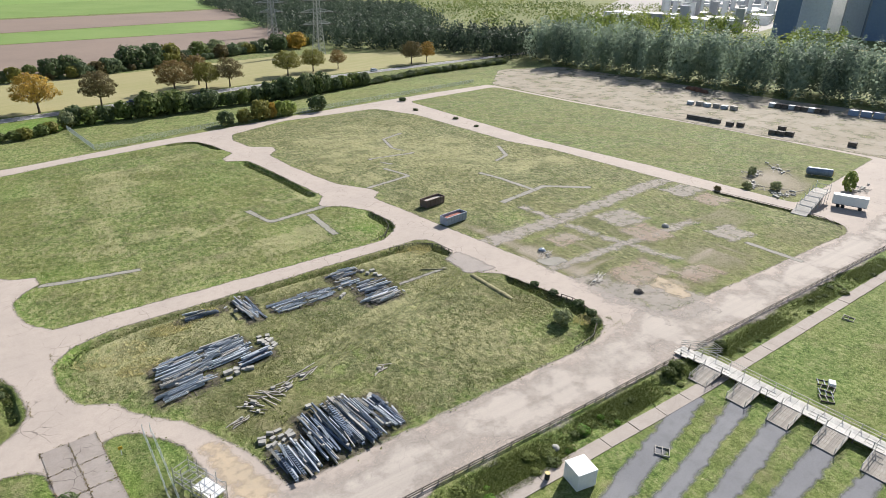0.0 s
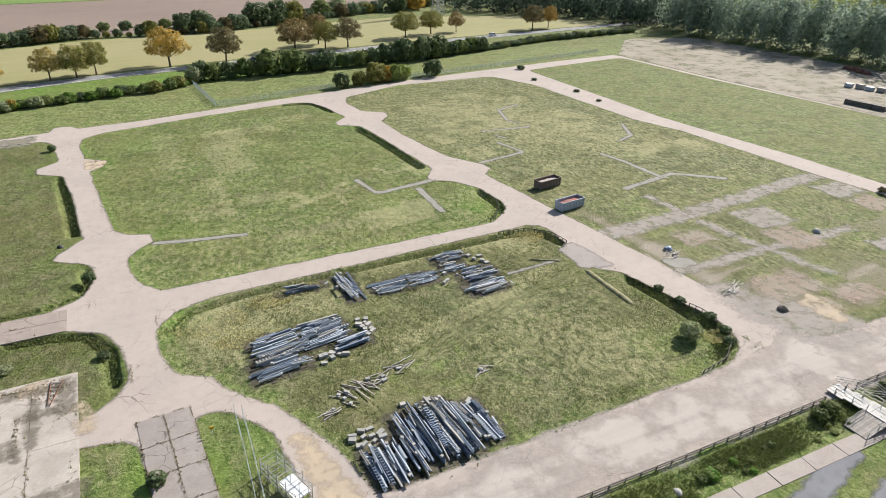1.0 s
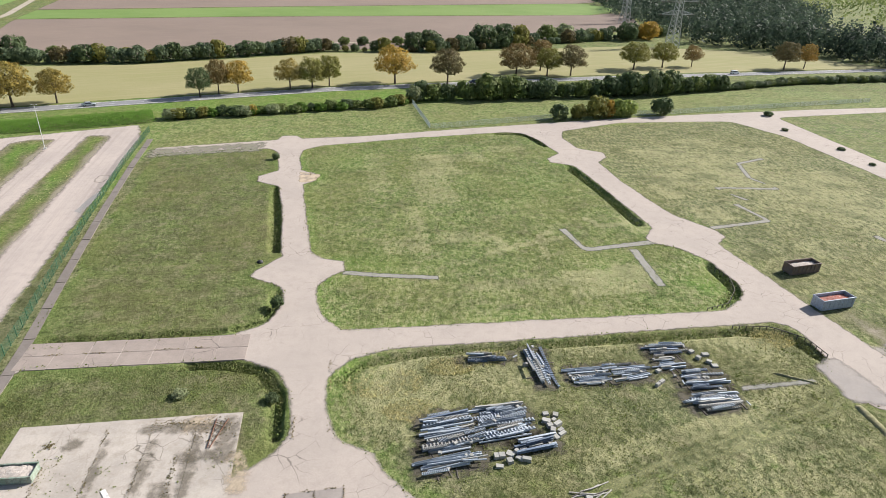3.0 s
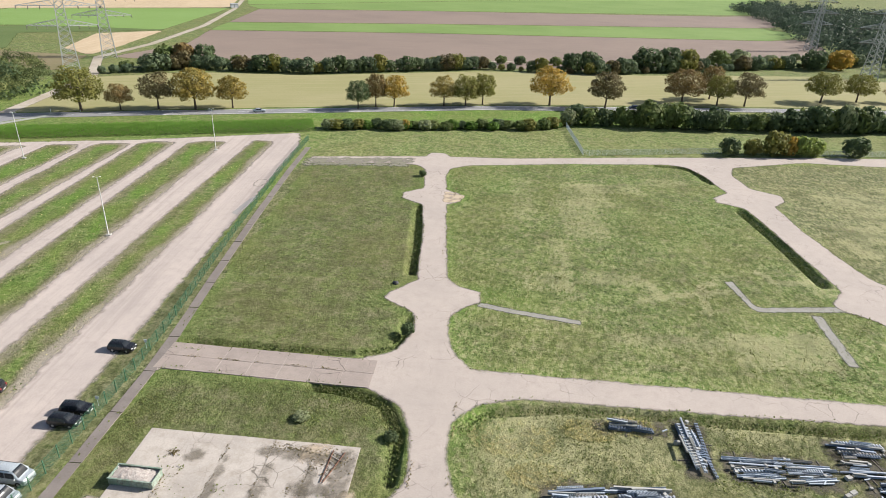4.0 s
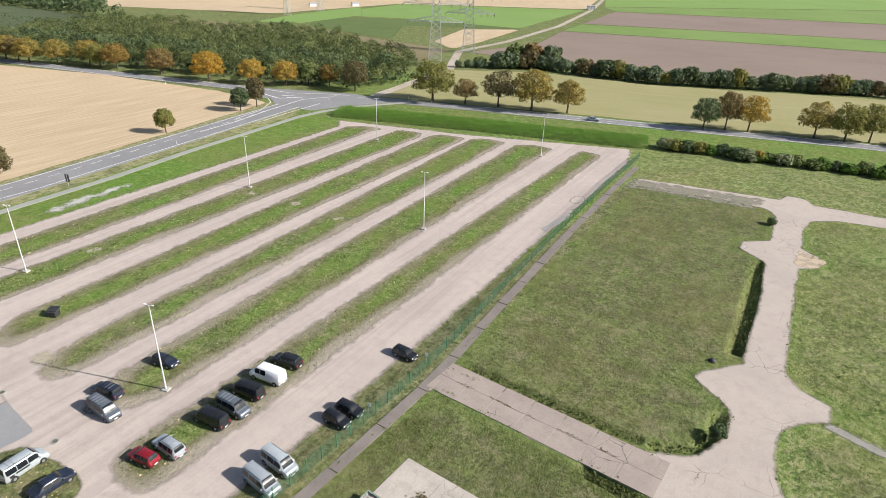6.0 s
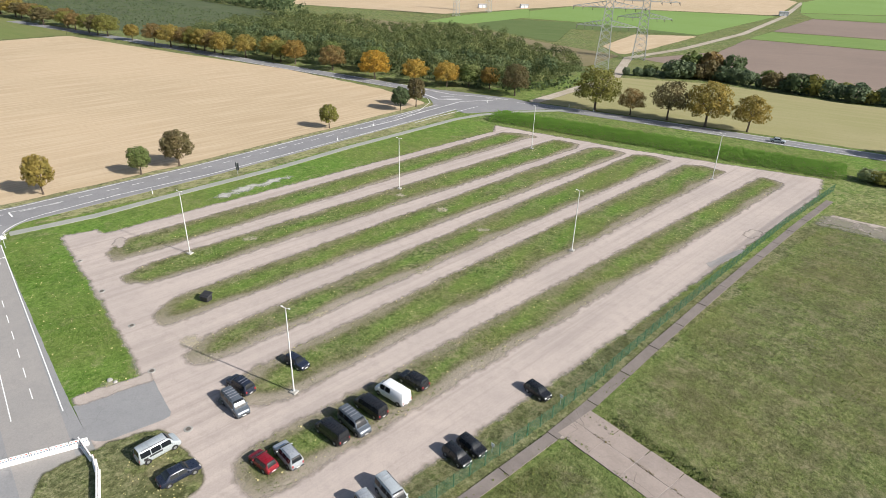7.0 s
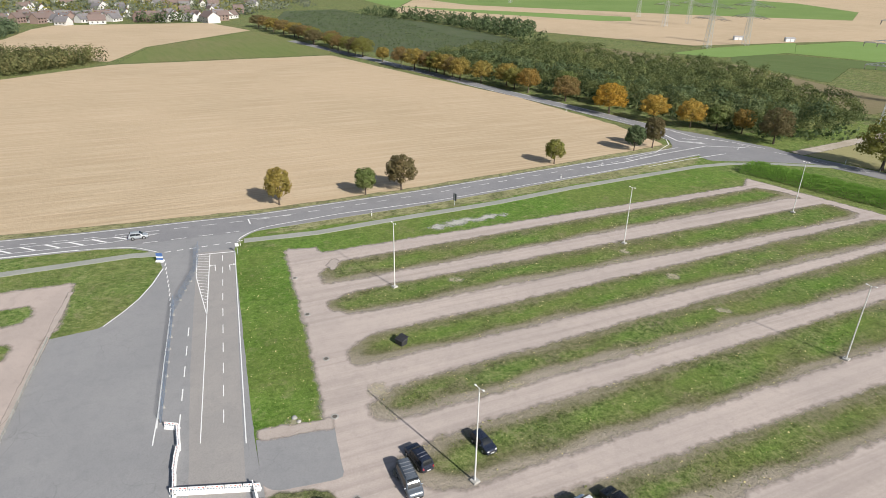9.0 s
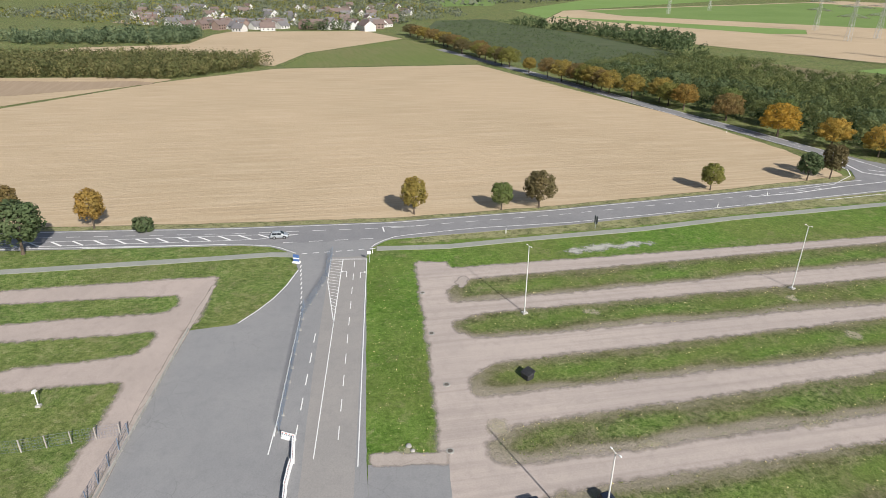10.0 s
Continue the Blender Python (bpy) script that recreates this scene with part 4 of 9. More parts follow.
# ---- fields ----
FIELDS = [
    ("beige tilled field beside the road", STUBBLE, [(-168, -160), (-164.5, -20), (-163.5, 30), (-163, 66), (-168, 110), (-176, 158), (-185, 203), (-215, 203), (-275, 190), (-345, 163), (-432, 133), (-420, 6), (-373, -47), (-305, -95), (-240, -160)]),
    ("dull green field strip", CROP_DULL, [(-424, 8), (-436, 133), (-470, 140), (-600, 96), (-500, 20)]),
    ("beige field before the village", STUBBLE, [(-430, 3), (-500, 18), (-605, 94), (-685, 60), (-678, -70), (-645, -80), (-565, -82), (-556, -100), (-540, -160), (-505, -160), (-485, -108), (-450, -20)]),
    ("pale field strip beside a wood", STUBBLE, [(-250, -160), (-310, -97), (-372, -50), (-383, -42), (-391, -80), (-393, -160)]),
    ("pale mown meadow between avenue and hedges", MEADOW, [(-162, 239), (-176, 308), (-140, 335), (-85, 345), (0, 388), (92, 406), (200, 440), (250, 432), (300, 424), (345, 366), (290, 362), (133, 333), (3, 301), (-82, 270)]),
    ("brown ploughed field", PLOUGHED, [(-200, 365), (-188, 430), (-206, 503), (-50, 560), (258, 650), (320, 700), (260, 540), (200, 500), (90, 420), (0, 400), (-85, 360)]),
    ("green crop stripe", CROP, [(-207, 506), (-216, 562), (-63, 634), (300, 790), (330, 730), (258, 654), (-50, 564)]),
    ("brown ploughed field strip", PLOUGHED, [(-217, 566), (-240, 700), (-80, 786), (310, 960), (400, 1030), (360, 850), (300, 794), (-63, 638)]),
    ("green field", CROP, [(-242, 706), (-270, 745), (-28, 1030), (500, 1500), (600, 1450), (402, 1036), (-80, 792)]),
    ("bright green field", CROP_BRIGHT, [(-272, 752), (-330, 900), (-420, 1500), (-300, 2600), (900, 2600), (600, 1560), (-28, 1040)]),
    ("pale stubble beside the farm track", STUBBLE, [(-213, 366), (-216, 400), (-232, 486), (-262, 452), (-240, 385)]),
    ("dark green field behind the wood", CROP_DARK, [(-264, 370), (-304, 434), (-234, 490), (-238, 496), (-330, 470), (-392, 420), (-345, 380)]),
    ("bright green field beside the track", CROP_BRIGHT, [(-236, 492), (-268, 690), (-420, 580), (-400, 440), (-332, 474)]),
    ("beige open field", STUBBLE, [(-424, 580), (-272, 700), (-335, 900), (-900, 1500), (-1500, 1200), (-1060, 380), (-810, 275), (-545, 345), (-425, 415)]),
    ("green far field", CROP_BRIGHT, [(-1062, 300), (-870, 300), (-840, 285), (-1056, 376), (-1500, 900), (-1900, 800)]),
    ("brownish fallow strip behind the wood", FALLOW, [(-199, 318), (-232, 318), (-280, 345), (-318, 342), (-345, 308), (-430, 292), (-440, 330), (-330, 372), (-262, 364), (-212, 364)]),
    ("dark green plantation beside the wood", PLANTATION, [(-385, 178), (-432, 166), (-531, 144), (-546, 288), (-455, 298), (-410, 288), (-420, 225)]),
    ("brown tilled strip beside a wood", TILLED, [(-368, -47), (-376, -60), (-376, -90), (-384, -160), (-330, -160), (-336, -105), (-357, -66)]),
    ("narrow bright green field far off", CROP_BRIGHT, [(-930, 300), (-850, 340), (-775, 380), (-645, 472), (-640, 510), (-692, 545), (-790, 440)]),
    ("dull green open land far off", CROP, [(-1060, 410), (-930, 430), (-720, 640), (-600, 800), (-720, 960), (-930, 1070), (-1400, 1050)]),
    ("bright green field beneath pylons", CROP_BRIGHT, [(-390, 366), (-410, 425), (-424, 520), (-372, 463), (-362, 386)]),
    ("pale fallow patch among village gardens", STUBBLE, [(-768, -186), (-795, -222), (-930, -230), (-925, -184), (-830, -188)]),
    ("pale green meadow behind a village", CROP, [(-1144, 110), (-1210, 293), (-1700, 420), (-1600, 60)]),
    ("pale green meadow behind a village", CROP, [(-1256, -380), (-1206, -207), (-1600, -180), (-1600, -480)]),
    ("dark green orchard plantation", PLANTATION, [(-529, 144), (-546, 288), (-650, 273), (-775, 230), (-860, 215), (-830, 148), (-640, 112)]),
]
for k, (label, mat, ring) in enumerate(FIELDS):
    sheet("field_%d" % (k + 1), [(x, y, 3.0) for x, y in ring], [], 0.02 + 0.006 * k, mat, label, 0.5, 4.0, 0.2, category="field")


# ---- plants ----
def leaf_quads(where, out, size, gen, loose=0.5):
    """Four-cornered leaf clumps at the places where, facing roughly out."""
    n = len(where)
    normal = out + loose * gen.normal(size=(n, 3))
    normal /= np.linalg.norm(normal, axis=1, keepdims=True) + 1e-9
    side = np.cross(normal, gen.normal(size=(n, 3)))
    side /= np.linalg.norm(side, axis=1, keepdims=True) + 1e-9
    other = np.cross(normal, side)
    size = (size * gen.uniform(0.55, 1.35, n))[:, None]
    verts = np.empty((n, 4, 3))
    for k in range(4):
        a = 1.5708 * k + gen.uniform(-0.45, 0.45, n)
        r = gen.uniform(0.55, 1.1, n)
        verts[:, k] = where + size * (np.cos(a) * r)[:, None] * side + size * (np.sin(a) * r)[:, None] * other + 0.25 * size * gen.normal(size=(n, 1)) * normal
    return verts.reshape(-1, 3), np.arange(4 * n).reshape(n, 4)


def crown_mesh(name, lobes, count, size, seed, low=-0.75):
    """A crown of leaf clumps over several lobes (x, y, z, rx, rz)."""
    gen = np.random.default_rng(seed)
    lobes = np.array(lobes)
    weight = lobes[:, 3] * lobes[:, 4]
    pick = gen.choice(len(lobes), count, p=weight / weight.sum())
    way = gen.normal(size=(count, 3))
    way /= np.linalg.norm(way, axis=1, keepdims=True)
    way[:, 2] = np.where(way[:, 2] < low, -way[:, 2], way[:, 2])
    deep = 1 - 0.45 * gen.random(count) ** 2.2
    L = lobes[pick]
    where = L[:, :3] + way * deep[:, None] * np.stack([L[:, 3], L[:, 3], L[:, 4]], -1)
    verts, faces = leaf_quads(where, way, size, gen, 0.24)
    verts[:, 2] = np.maximum(verts[:, 2], 0.02)
    return big_mesh(name, verts, faces, LEAF["green"])


def trunk_mesh(height, spread, seed, radius):
    """A tapered trunk that forks into limbs."""
    gen = random.Random(seed)
    s = Shell()
    fork = height * 0.22
    s.rod((0, 0, -0.1), (0.05, 0.02, fork * 0.35), radius * 1.35, radius, 8)
    s.rod((0.05, 0.02, fork * 0.35), (0.1, 0, fork), radius, radius * 0.8, 8)
    s.rod((0.1, 0, fork), (0.05, 0.1, height * 0.72), radius * 0.75, radius * 0.2, 6)
    for k in range(8):
        a = 6.283 * k / 8 + gen.uniform(-0.3, 0.3)
        z = fork + height * 0.05 * (k % 4)
        mid = Vector((math.cos(a) * spread * 0.45, math.sin(a) * spread * 0.45, z + height * gen.uniform(0.14, 0.22)))
        tip = Vector((math.cos(a) * spread * 0.85, math.sin(a) * spread * 0.85, z + height * gen.uniform(0.25, 0.42)))
        s.rod((0.08, 0, z), mid, radius * 0.42, radius * 0.26, 5)
        s.rod(mid, tip, radius * 0.26, radius * 0.07, 4)
        s.rod(mid, mid + Vector((gen.uniform(-1, 1), gen.uniform(-1, 1), height * 0.2)), radius * 0.2, radius * 0.05, 4)
    return s.mesh("trunk", BARK)


def lobed(height, width, base, count, seed, flat=1.0):
    """Lobes for a full, uneven crown between base and height."""
    gen = random.Random(seed)
    mid, rz, rx = (base + height) / 2, (height - base) / 2, width / 2
    lobes = [(0, 0, mid, rx * 0.84, rz * 0.86)]
    for k in range(count):
        a, u = 2.399 * k + gen.uniform(-0.4, 0.4), -0.72 + 1.6 * (k + 0.5) / count
        ring = math.sqrt(max(0.05, 1 - u * u))
        r = gen.uniform(0.20, 0.33)
        lobes.append((math.cos(a) * ring * rx * 0.70, math.sin(a) * ring * rx * 0.70, mid + u * rz * 0.74 * flat, rx * r, rz * r))
    return lobes


def domed(height, width, base, count, seed, gaps=0.0):
    """Lobes for a domed crown, widest below its middle, of many small sprays."""
    gen = random.Random(seed)
    rx, low = width / 2, base + 0.30 * (height - base)
    up, down = height - low, low - base
    lobes = [(0, 0, low + 0.2 * up, rx * 0.78, up * 0.64), (0, 0, low, rx * 0.70, down * 0.9)]
    for k in range(count):
        a, u = 2.399 * k + gen.uniform(-0.3, 0.3), -0.62 + 1.55 * (k + 0.5) / count
        if gen.random() < gaps:
            continue
        ring = math.sqrt(max(0.04, 1 - u * u))
        r = gen.uniform(0.16, 0.27)
        push_out = gen.uniform(0.74, 0.86)
        lobes.append((math.cos(a) * ring * rx * push_out, math.sin(a) * ring * rx * push_out, low + u * 0.82 * (up if u > 0 else down), rx * r, (height - base) * 0.5 * r * 0.9))
    return lobes


TREE_KINDS = {
    "broad": (crown_mesh("crown", domed(14, 14, 2.4, 30, 1), 4800, 0.29, 11), trunk_mesh(14, 6, 1, 0.36), 14.0, 14.0),
    "round": (crown_mesh("crown", domed(14, 13, 2.8, 26, 2), 4300, 0.29, 12), trunk_mesh(14, 5, 2, 0.33), 14.0, 13.0),
    "ragged": (crown_mesh("crown", domed(14, 15, 3.0, 24, 3, 0.3), 3400, 0.31, 13), trunk_mesh(14, 6.5, 3, 0.34), 14.0, 15.0),
    "oval": (crown_mesh("crown", lobed(10, 6.8, 1.0, 24, 4), 3200, 0.26, 14), trunk_mesh(10, 2.4, 4, 0.19), 10.0, 6.8),
}
SHADES = {"amber": "amber autumn", "shaded": "dark blue-green", "gold": "golden autumn", "green": "green", "hazy": "hazy green", "dark": "dark green", "olive": "olive-brown", "russet": "russet autumn", "orange": "bright orange autumn", "yellow": "yellow autumn", "brown": "brown-leaved", "fresh": "fresh green", "pale": "pale grey-green", "poplar": "yellow-green"}


def recolour(ob, material):
    ob.material_slots[0].link = "OBJECT"
    ob.material_slots[0].material = material


def tree(kind, x, y, height, width, shade, where, group):
    crown_me, trunk_me, h, w = TREE_KINDS[kind]
    base = thing("tree", "%s tree with a %s crown %s" % (SHADES[shade], "full" if kind != "ragged" else "thin", where), "tree", group)
    base.matrix_basis = pose(x, y, -0.05, 0, 0, (x * 37 + y * 13) % 360) @ Matrix.Diagonal((width / w, width / w, height / h, 1))
    part("trunk", trunk_me, BARK, base)
    recolour(part("crown", crown_me, None, base), LEAF[shade])
    return base


for kind, x, y, h, w, shade in (
    ("broad", -141, 248, 17.2, 18, "olive"), ("ragged", -129, 253, 10.6, 11, "russet"), ("ragged", -117, 258, 14.8, 15, "brown"), ("broad", -104, 261, 17, 16.4, "amber"), ("round", -92, 267, 13.4, 12.8, "amber"),
    ("round", -45, 278, 12.5, 10, "dark"), ("round", -39, 284, 14.8, 10, "russet"), ("ragged", -32, 287, 13.8, 13, "yellow"), ("ragged", -12, 294, 13.2, 13, "amber"), ("broad", -3, 296, 14, 13, "olive"), ("round", 4, 301, 14.2, 12, "olive"),
    ("ragged", 33, 308, 17.5, 20, "yellow"), ("round", 57, 309, 17, 16, "brown"), ("broad", 95, 330, 17, 19, "russet"), ("round", 111, 330, 15, 14, "olive"), ("ragged", 124, 332, 16.5, 17, "brown"), ("round", 112, 345, 17, 14, "russet"),
    ("round", 167, 352, 16, 17, "olive"), ("round", 188, 360, 15, 16, "olive"), ("ragged", 208, 364, 13, 12, "russet"), ("round", 264, 360, 17, 16, "brown"), ("ragged", 280, 364, 15.5, 13, "orange"),
):
    tree(kind, x, y, h, w, shade, "beside the avenue", "trees along the avenue")
for kind, x, y, h, w, shade in (
    ("oval", -165, 72, 10.2, 7.0, "amber"), ("oval", -166, 94, 7.8, 6.4, "green"), ("oval", -167, 104, 10.2, 8.8, "brown"), ("oval", -176, 155, 8.2, 6.5, "olive"), ("oval", -182, 188, 9.0, 7.4, "dark"), ("oval", -183, 196, 11.2, 7.5, "brown"),
    ("oval", -163, -2, 10.2, 6.5, "orange"), ("oval", -149.5, -11, 12.5, 11.2, "dark"), ("oval", -168, -23, 10, 8, "russet"), ("oval", -164, 118, 0.9, 0.8, "green"),
):
    if h > 2:
        tree(kind, x, y, h, w, shade, "beside the country road", "trees along the road")
for kind, x, y, h, w, shade in (
    ("round", -283, 200, 11, 11, "orange"), ("broad", -260, 207, 11, 12.5, "russet"), ("broad", -233, 212, 12.0, 13.6, "gold"), ("round", -216, 221, 10, 11, "yellow"), ("broad", -203.5, 228.5, 10, 10.5, "yellow"), ("oval", -190, 240.5, 8.5, 8, "orange"), ("broad", -175.2, 240.5, 12.2, 11, "brown"),
    ("round", -301, 197, 11, 12, "amber"), ("round", -312, 188, 11, 11, "amber"), ("broad", -324, 181, 11, 12, "amber"), ("round", -340, 178, 11, 12, "amber"), ("broad", -353, 174, 11, 12, "russet"), ("round", -362, 168, 11.5, 13, "amber"), ("oval", -396, 158, 8.5, 8, "amber"), ("round", -376, 164, 11, 11, "russet"), ("round", -440, 146, 10.5, 12, "olive"), ("round", -455, 142, 10, 12, "russet"), ("round", -466, 140, 10, 12, "olive"), ("round", -332, 180, 10.5, 11, "russet"), ("broad", -347, 176, 11, 12, "olive"), ("round", -292, 197, 10, 11, "olive"), ("round", -612, 108, 10.5, 15, "russet"), ("round", -634, 103, 10.5, 15, "brown"), ("round", -535, 126, 10, 14, "brown"), ("broad", -419, 151, 12, 14, "olive"), ("round", -428, 148, 11, 12, "brown"),
    ("round", -480, 142, 10.5, 14, "russet"), ("round", -490, 131, 10.5, 14, "brown"), ("round", -505, 133, 10.5, 14, "olive"), ("round", -522, 130, 10.5, 15, "russet"), ("round", -545, 124, 11, 16, "amber"), ("round", -567, 118, 11.2, 16, "russet"), ("round", -590, 112, 11, 15, "amber"), ("oval", -198, 236, 9, 9, "green"), ("broad", -247, 222, 11, 12, "green"), ("round", -272, 214, 11, 11, "green"),
):
    tree(kind, x, y, 1.12 * h, 1.12 * w, shade, "at a wood's edge", "trees at the edge of the wood")

BUSH_KINDS = [(crown_mesh("foliage", lobed(4, 5, -0.3, 11, 20 + k), 640, 0.34, 30 + k, -2.0), 4.0, 5.0) for k in range(3)]


def bush(x, y, height, width, shade, label, group="", name="bush"):
    me, h, w = BUSH_KINDS[int(abs(x * 7 + y * 3)) % 3]
    ob = new(name, me)
    ob.matrix_basis = pose(x, y, -0.1, 0, 0, (x * 53 + y * 29) % 360) @ Matrix.Diagonal((width / w, width / w, height / h, 1))
    recolour(ob, LEAF[shade])
    return tagged(ob, label, "bush", group)


def along(line, step):
    """Points every step metres along a line of (x, y)."""
    out, left = [], 0.0
    for (x0, y0), (x1, y1) in zip(line, line[1:]):
        d = math.hypot(x1 - x0, y1 - y0)
        s = left
        while s < d:
            out.append((x0 + (x1 - x0) * s / d, y0 + (y1 - y0) * s / d))
            s += step
        left = s - d
    return out


pick = random.Random(5)
for x, y in along([(-48, 245), (26, 264), (40, 275), (96, 281), (156, 291), (240, 318), (330, 333)], 3.4):
    tall = 10.0 if 66 < x < 100 or 122 < x < 160 else 7.2 if 38 < x < 190 else 3.8
    h = tall * pick.uniform(0.75, 1.2)
    shade = pick.choice(["dark", "dark", "green", "green"]) if x > 40 else pick.choice(["green", "dark", "green", "fresh", "olive", "pale"])
    bush(x + pick.uniform(-1, 1), y + pick.uniform(-1.0, 1.4), h, max(6.0, h * 0.95) * pick.uniform(0.9, 1.2), shade, "%s shrub in a dense roadside hedge" % SHADES[shade], "shrubs of the near hedge")
bush(-22, 251, 4.2, 3.5, "yellow", "yellow autumn shrub in a roadside hedge", "shrubs of the near hedge")
bush(146, 287, 13, 7, "pale", "tall pale grey-green willow in a hedge", "shrubs of the near hedge")
for x, y, h, w, shade in ((89, 245.5, 6.5, 8, "dark"), (97, 247, 6.2, 7, "olive"), (105, 248.5, 9, 10, "olive"), (110, 249.5, 7, 7, "yellow"), (114, 250, 7.5, 8, "poplar"), (119, 251, 7, 8, "poplar"), (134, 253, 7.8, 9.5, "dark")):
    bush(x, y, h, w, shade, "%s shrub beside a wire fence" % SHADES[shade], "shrubs at the north fence")
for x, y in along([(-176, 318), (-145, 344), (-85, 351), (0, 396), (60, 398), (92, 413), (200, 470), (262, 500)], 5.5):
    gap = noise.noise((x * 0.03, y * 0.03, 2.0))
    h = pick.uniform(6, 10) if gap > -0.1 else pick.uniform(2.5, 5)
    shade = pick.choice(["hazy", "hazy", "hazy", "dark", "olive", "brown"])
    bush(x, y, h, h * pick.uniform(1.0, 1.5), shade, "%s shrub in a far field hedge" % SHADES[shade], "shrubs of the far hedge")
for x, y, h, w, shade in ((-150, 348, 13, 14, "russet"), (-140, 350, 12.5, 13, "dark"), (-158, 345, 12, 13, "green"), (98, 424, 15, 20, "dark"), (112, 430, 15, 18, "dark"), (124, 434, 14, 16, "olive"), (62, 405, 13, 15, "dark"), (52, 402, 12, 14, "dark"), (150, 455, 12, 15, "green"), (165, 462, 12, 16, "pale"), (215, 470, 14, 18, "dark"), (235, 478, 14, 18, "yellow")):
    bush(x, y, h, w, shade, "large %s shrub in a far field hedge" % SHADES[shade], "shrubs of the far hedge")
for x, y in along([(-170, 330), (-130, 366), (-80, 375), (10, 418), (110, 440), (230, 520)], 11.0):
    bush(x + pick.uniform(-3, 3), y + pick.uniform(-3, 3), pick.uniform(3, 6), pick.uniform(5, 9), pick.choice(["green", "dark", "pale", "olive"]), "shrub in a second row of a field hedge", "shrubs of the far hedge")
bush(81.5, 61.5, 3.2, 4.2, "pale", "pale grey-green willow bush in a grass plot")
for x, y, h, w in ((88.5, 70, 1.2, 2.4), (89, 64, 1.4, 2.6), (88, 60, 1.5, 2.5), (86.5, 57.8, 1.1, 2.4), (88.3, 75, 1.0, 2.2), (-160, 10, 4.0, 5.4)):
    bush(x, y, h, w, "dark", "dark green bush at the edge of a ditch" if x > 0 else "round green bush beside the country road")
for x, y, h, w in ((-3.0, 120.5, 2.2, 2.6), (-10.0, 201, 2.0, 2.4), (-1.6, 96, 1.1, 2.2), (2.6, 68, 1.8, 2.6), (2.9, 62, 1.8, 2.6)):
    bush(x, y, h, w, "dark", "dark green bush on a grass plot beside the road")
for x, y, h, w, shade in ((-14, 98.2, 1.0, 2.6, "pale"), (180, 252, 2.2, 4.5, "dark"), (176, 206, 1.2, 3.0, "dark"), (172, 230, 1.2, 3.0, "dark"), (174, 190, 1.0, 2.4, "dark"), (214, 62, 7, 4.5, "poplar"), (196, 76, 3, 4, "pale"), (190, 82, 2.2, 3.4, "pale"), (205, 88, 3.4, 3, "pale"), (180, 86, 1.6, 2.6, "brown")):
    bush(x, y, h, w, shade, "%s bush beside a site road" % SHADES[shade])


def scatter(ring, spacing, gen):
    """Uneven places inside a polygon, about spacing apart."""
    xs, ys = [p[0] for p in ring], [p[1] for p in ring]
    gx, gy = np.meshgrid(np.arange(min(xs), max(xs), spacing), np.arange(min(ys), max(ys), spacing))
    gx, gy = gx.ravel(), gy.ravel()
    gx, gy = gx + gen.uniform(-0.45, 0.45, gx.shape) * spacing, gy + gen.uniform(-0.45, 0.45, gx.shape) * spacing
    keep = inside(gx, gy, ring)
    return gx[keep], gy[keep]


def woods(name, ring, spacing, low, high, count, size, shade, label, seed, width=0.36, foot=0.0, category="wood", uneven=1.0):
    """A wood as one object: many small crowns, each of leaf clumps, and thin trunks at its rim."""
    gen = np.random.default_rng(seed)
    x, y = scatter(ring, spacing, gen)
    n = len(x)
    h = gen.uniform(low, high, n)
    w = np.maximum(spacing * 0.5, h * width) * gen.uniform(0.75, 1.15, n)
    way = gen.normal(size=(n, count, 3))
    way /= np.linalg.norm(way, axis=2, keepdims=True)
    if foot > 0.2:
        way[..., 2] = np.where(way[..., 2] < -0.35, -way[..., 2], way[..., 2])
    deep = (1 - 0.3 * gen.random((n, count)) ** 2)[..., None]
    ph = gen.uniform(0, 6.28, (n, 1, 4))
    lump = 1 + 0.2 * np.sin(5 * way[..., :1] + ph[..., :1]) * np.sin(5 * way[..., 1:2] + ph[..., 1:2]) + 0.16 * np.sin(9 * way[..., 2:] + 4 * way[..., :1] + ph[..., 2:3])
    point = gen.uniform(0.0, 0.45, (n, 1)) ** 1.5
    slim = (1 - point * np.clip(way[..., 2], 0, 1))[..., None]
    scale = np.stack([w, w, h * (0.5 - foot / 2)], -1)[:, None]
    mid = np.stack([x, y, h * (0.5 + foot / 2)], -1)[:, None]
    where = (mid + way * deep * lump * scale * np.concatenate([slim, slim, np.ones_like(slim)], -1)).reshape(-1, 3)
    where[:, 2] = np.maximum(where[:, 2], 0.3)
    verts, faces = leaf_quads(where, way.reshape(-1, 3), size, gen, 0.26)
    me = big_mesh(name, verts, faces, LEAF[shade])
    tone = np.clip(gen.normal(0, 0.22, n), -0.5, 0.5) * uneven
    me.attributes.new("tone", "FLOAT", "POINT").data.foreach_set("value", np.repeat(tone, 4 * count).astype(np.float32))
    return tagged(new(name, me), label, category, "", "stuff")


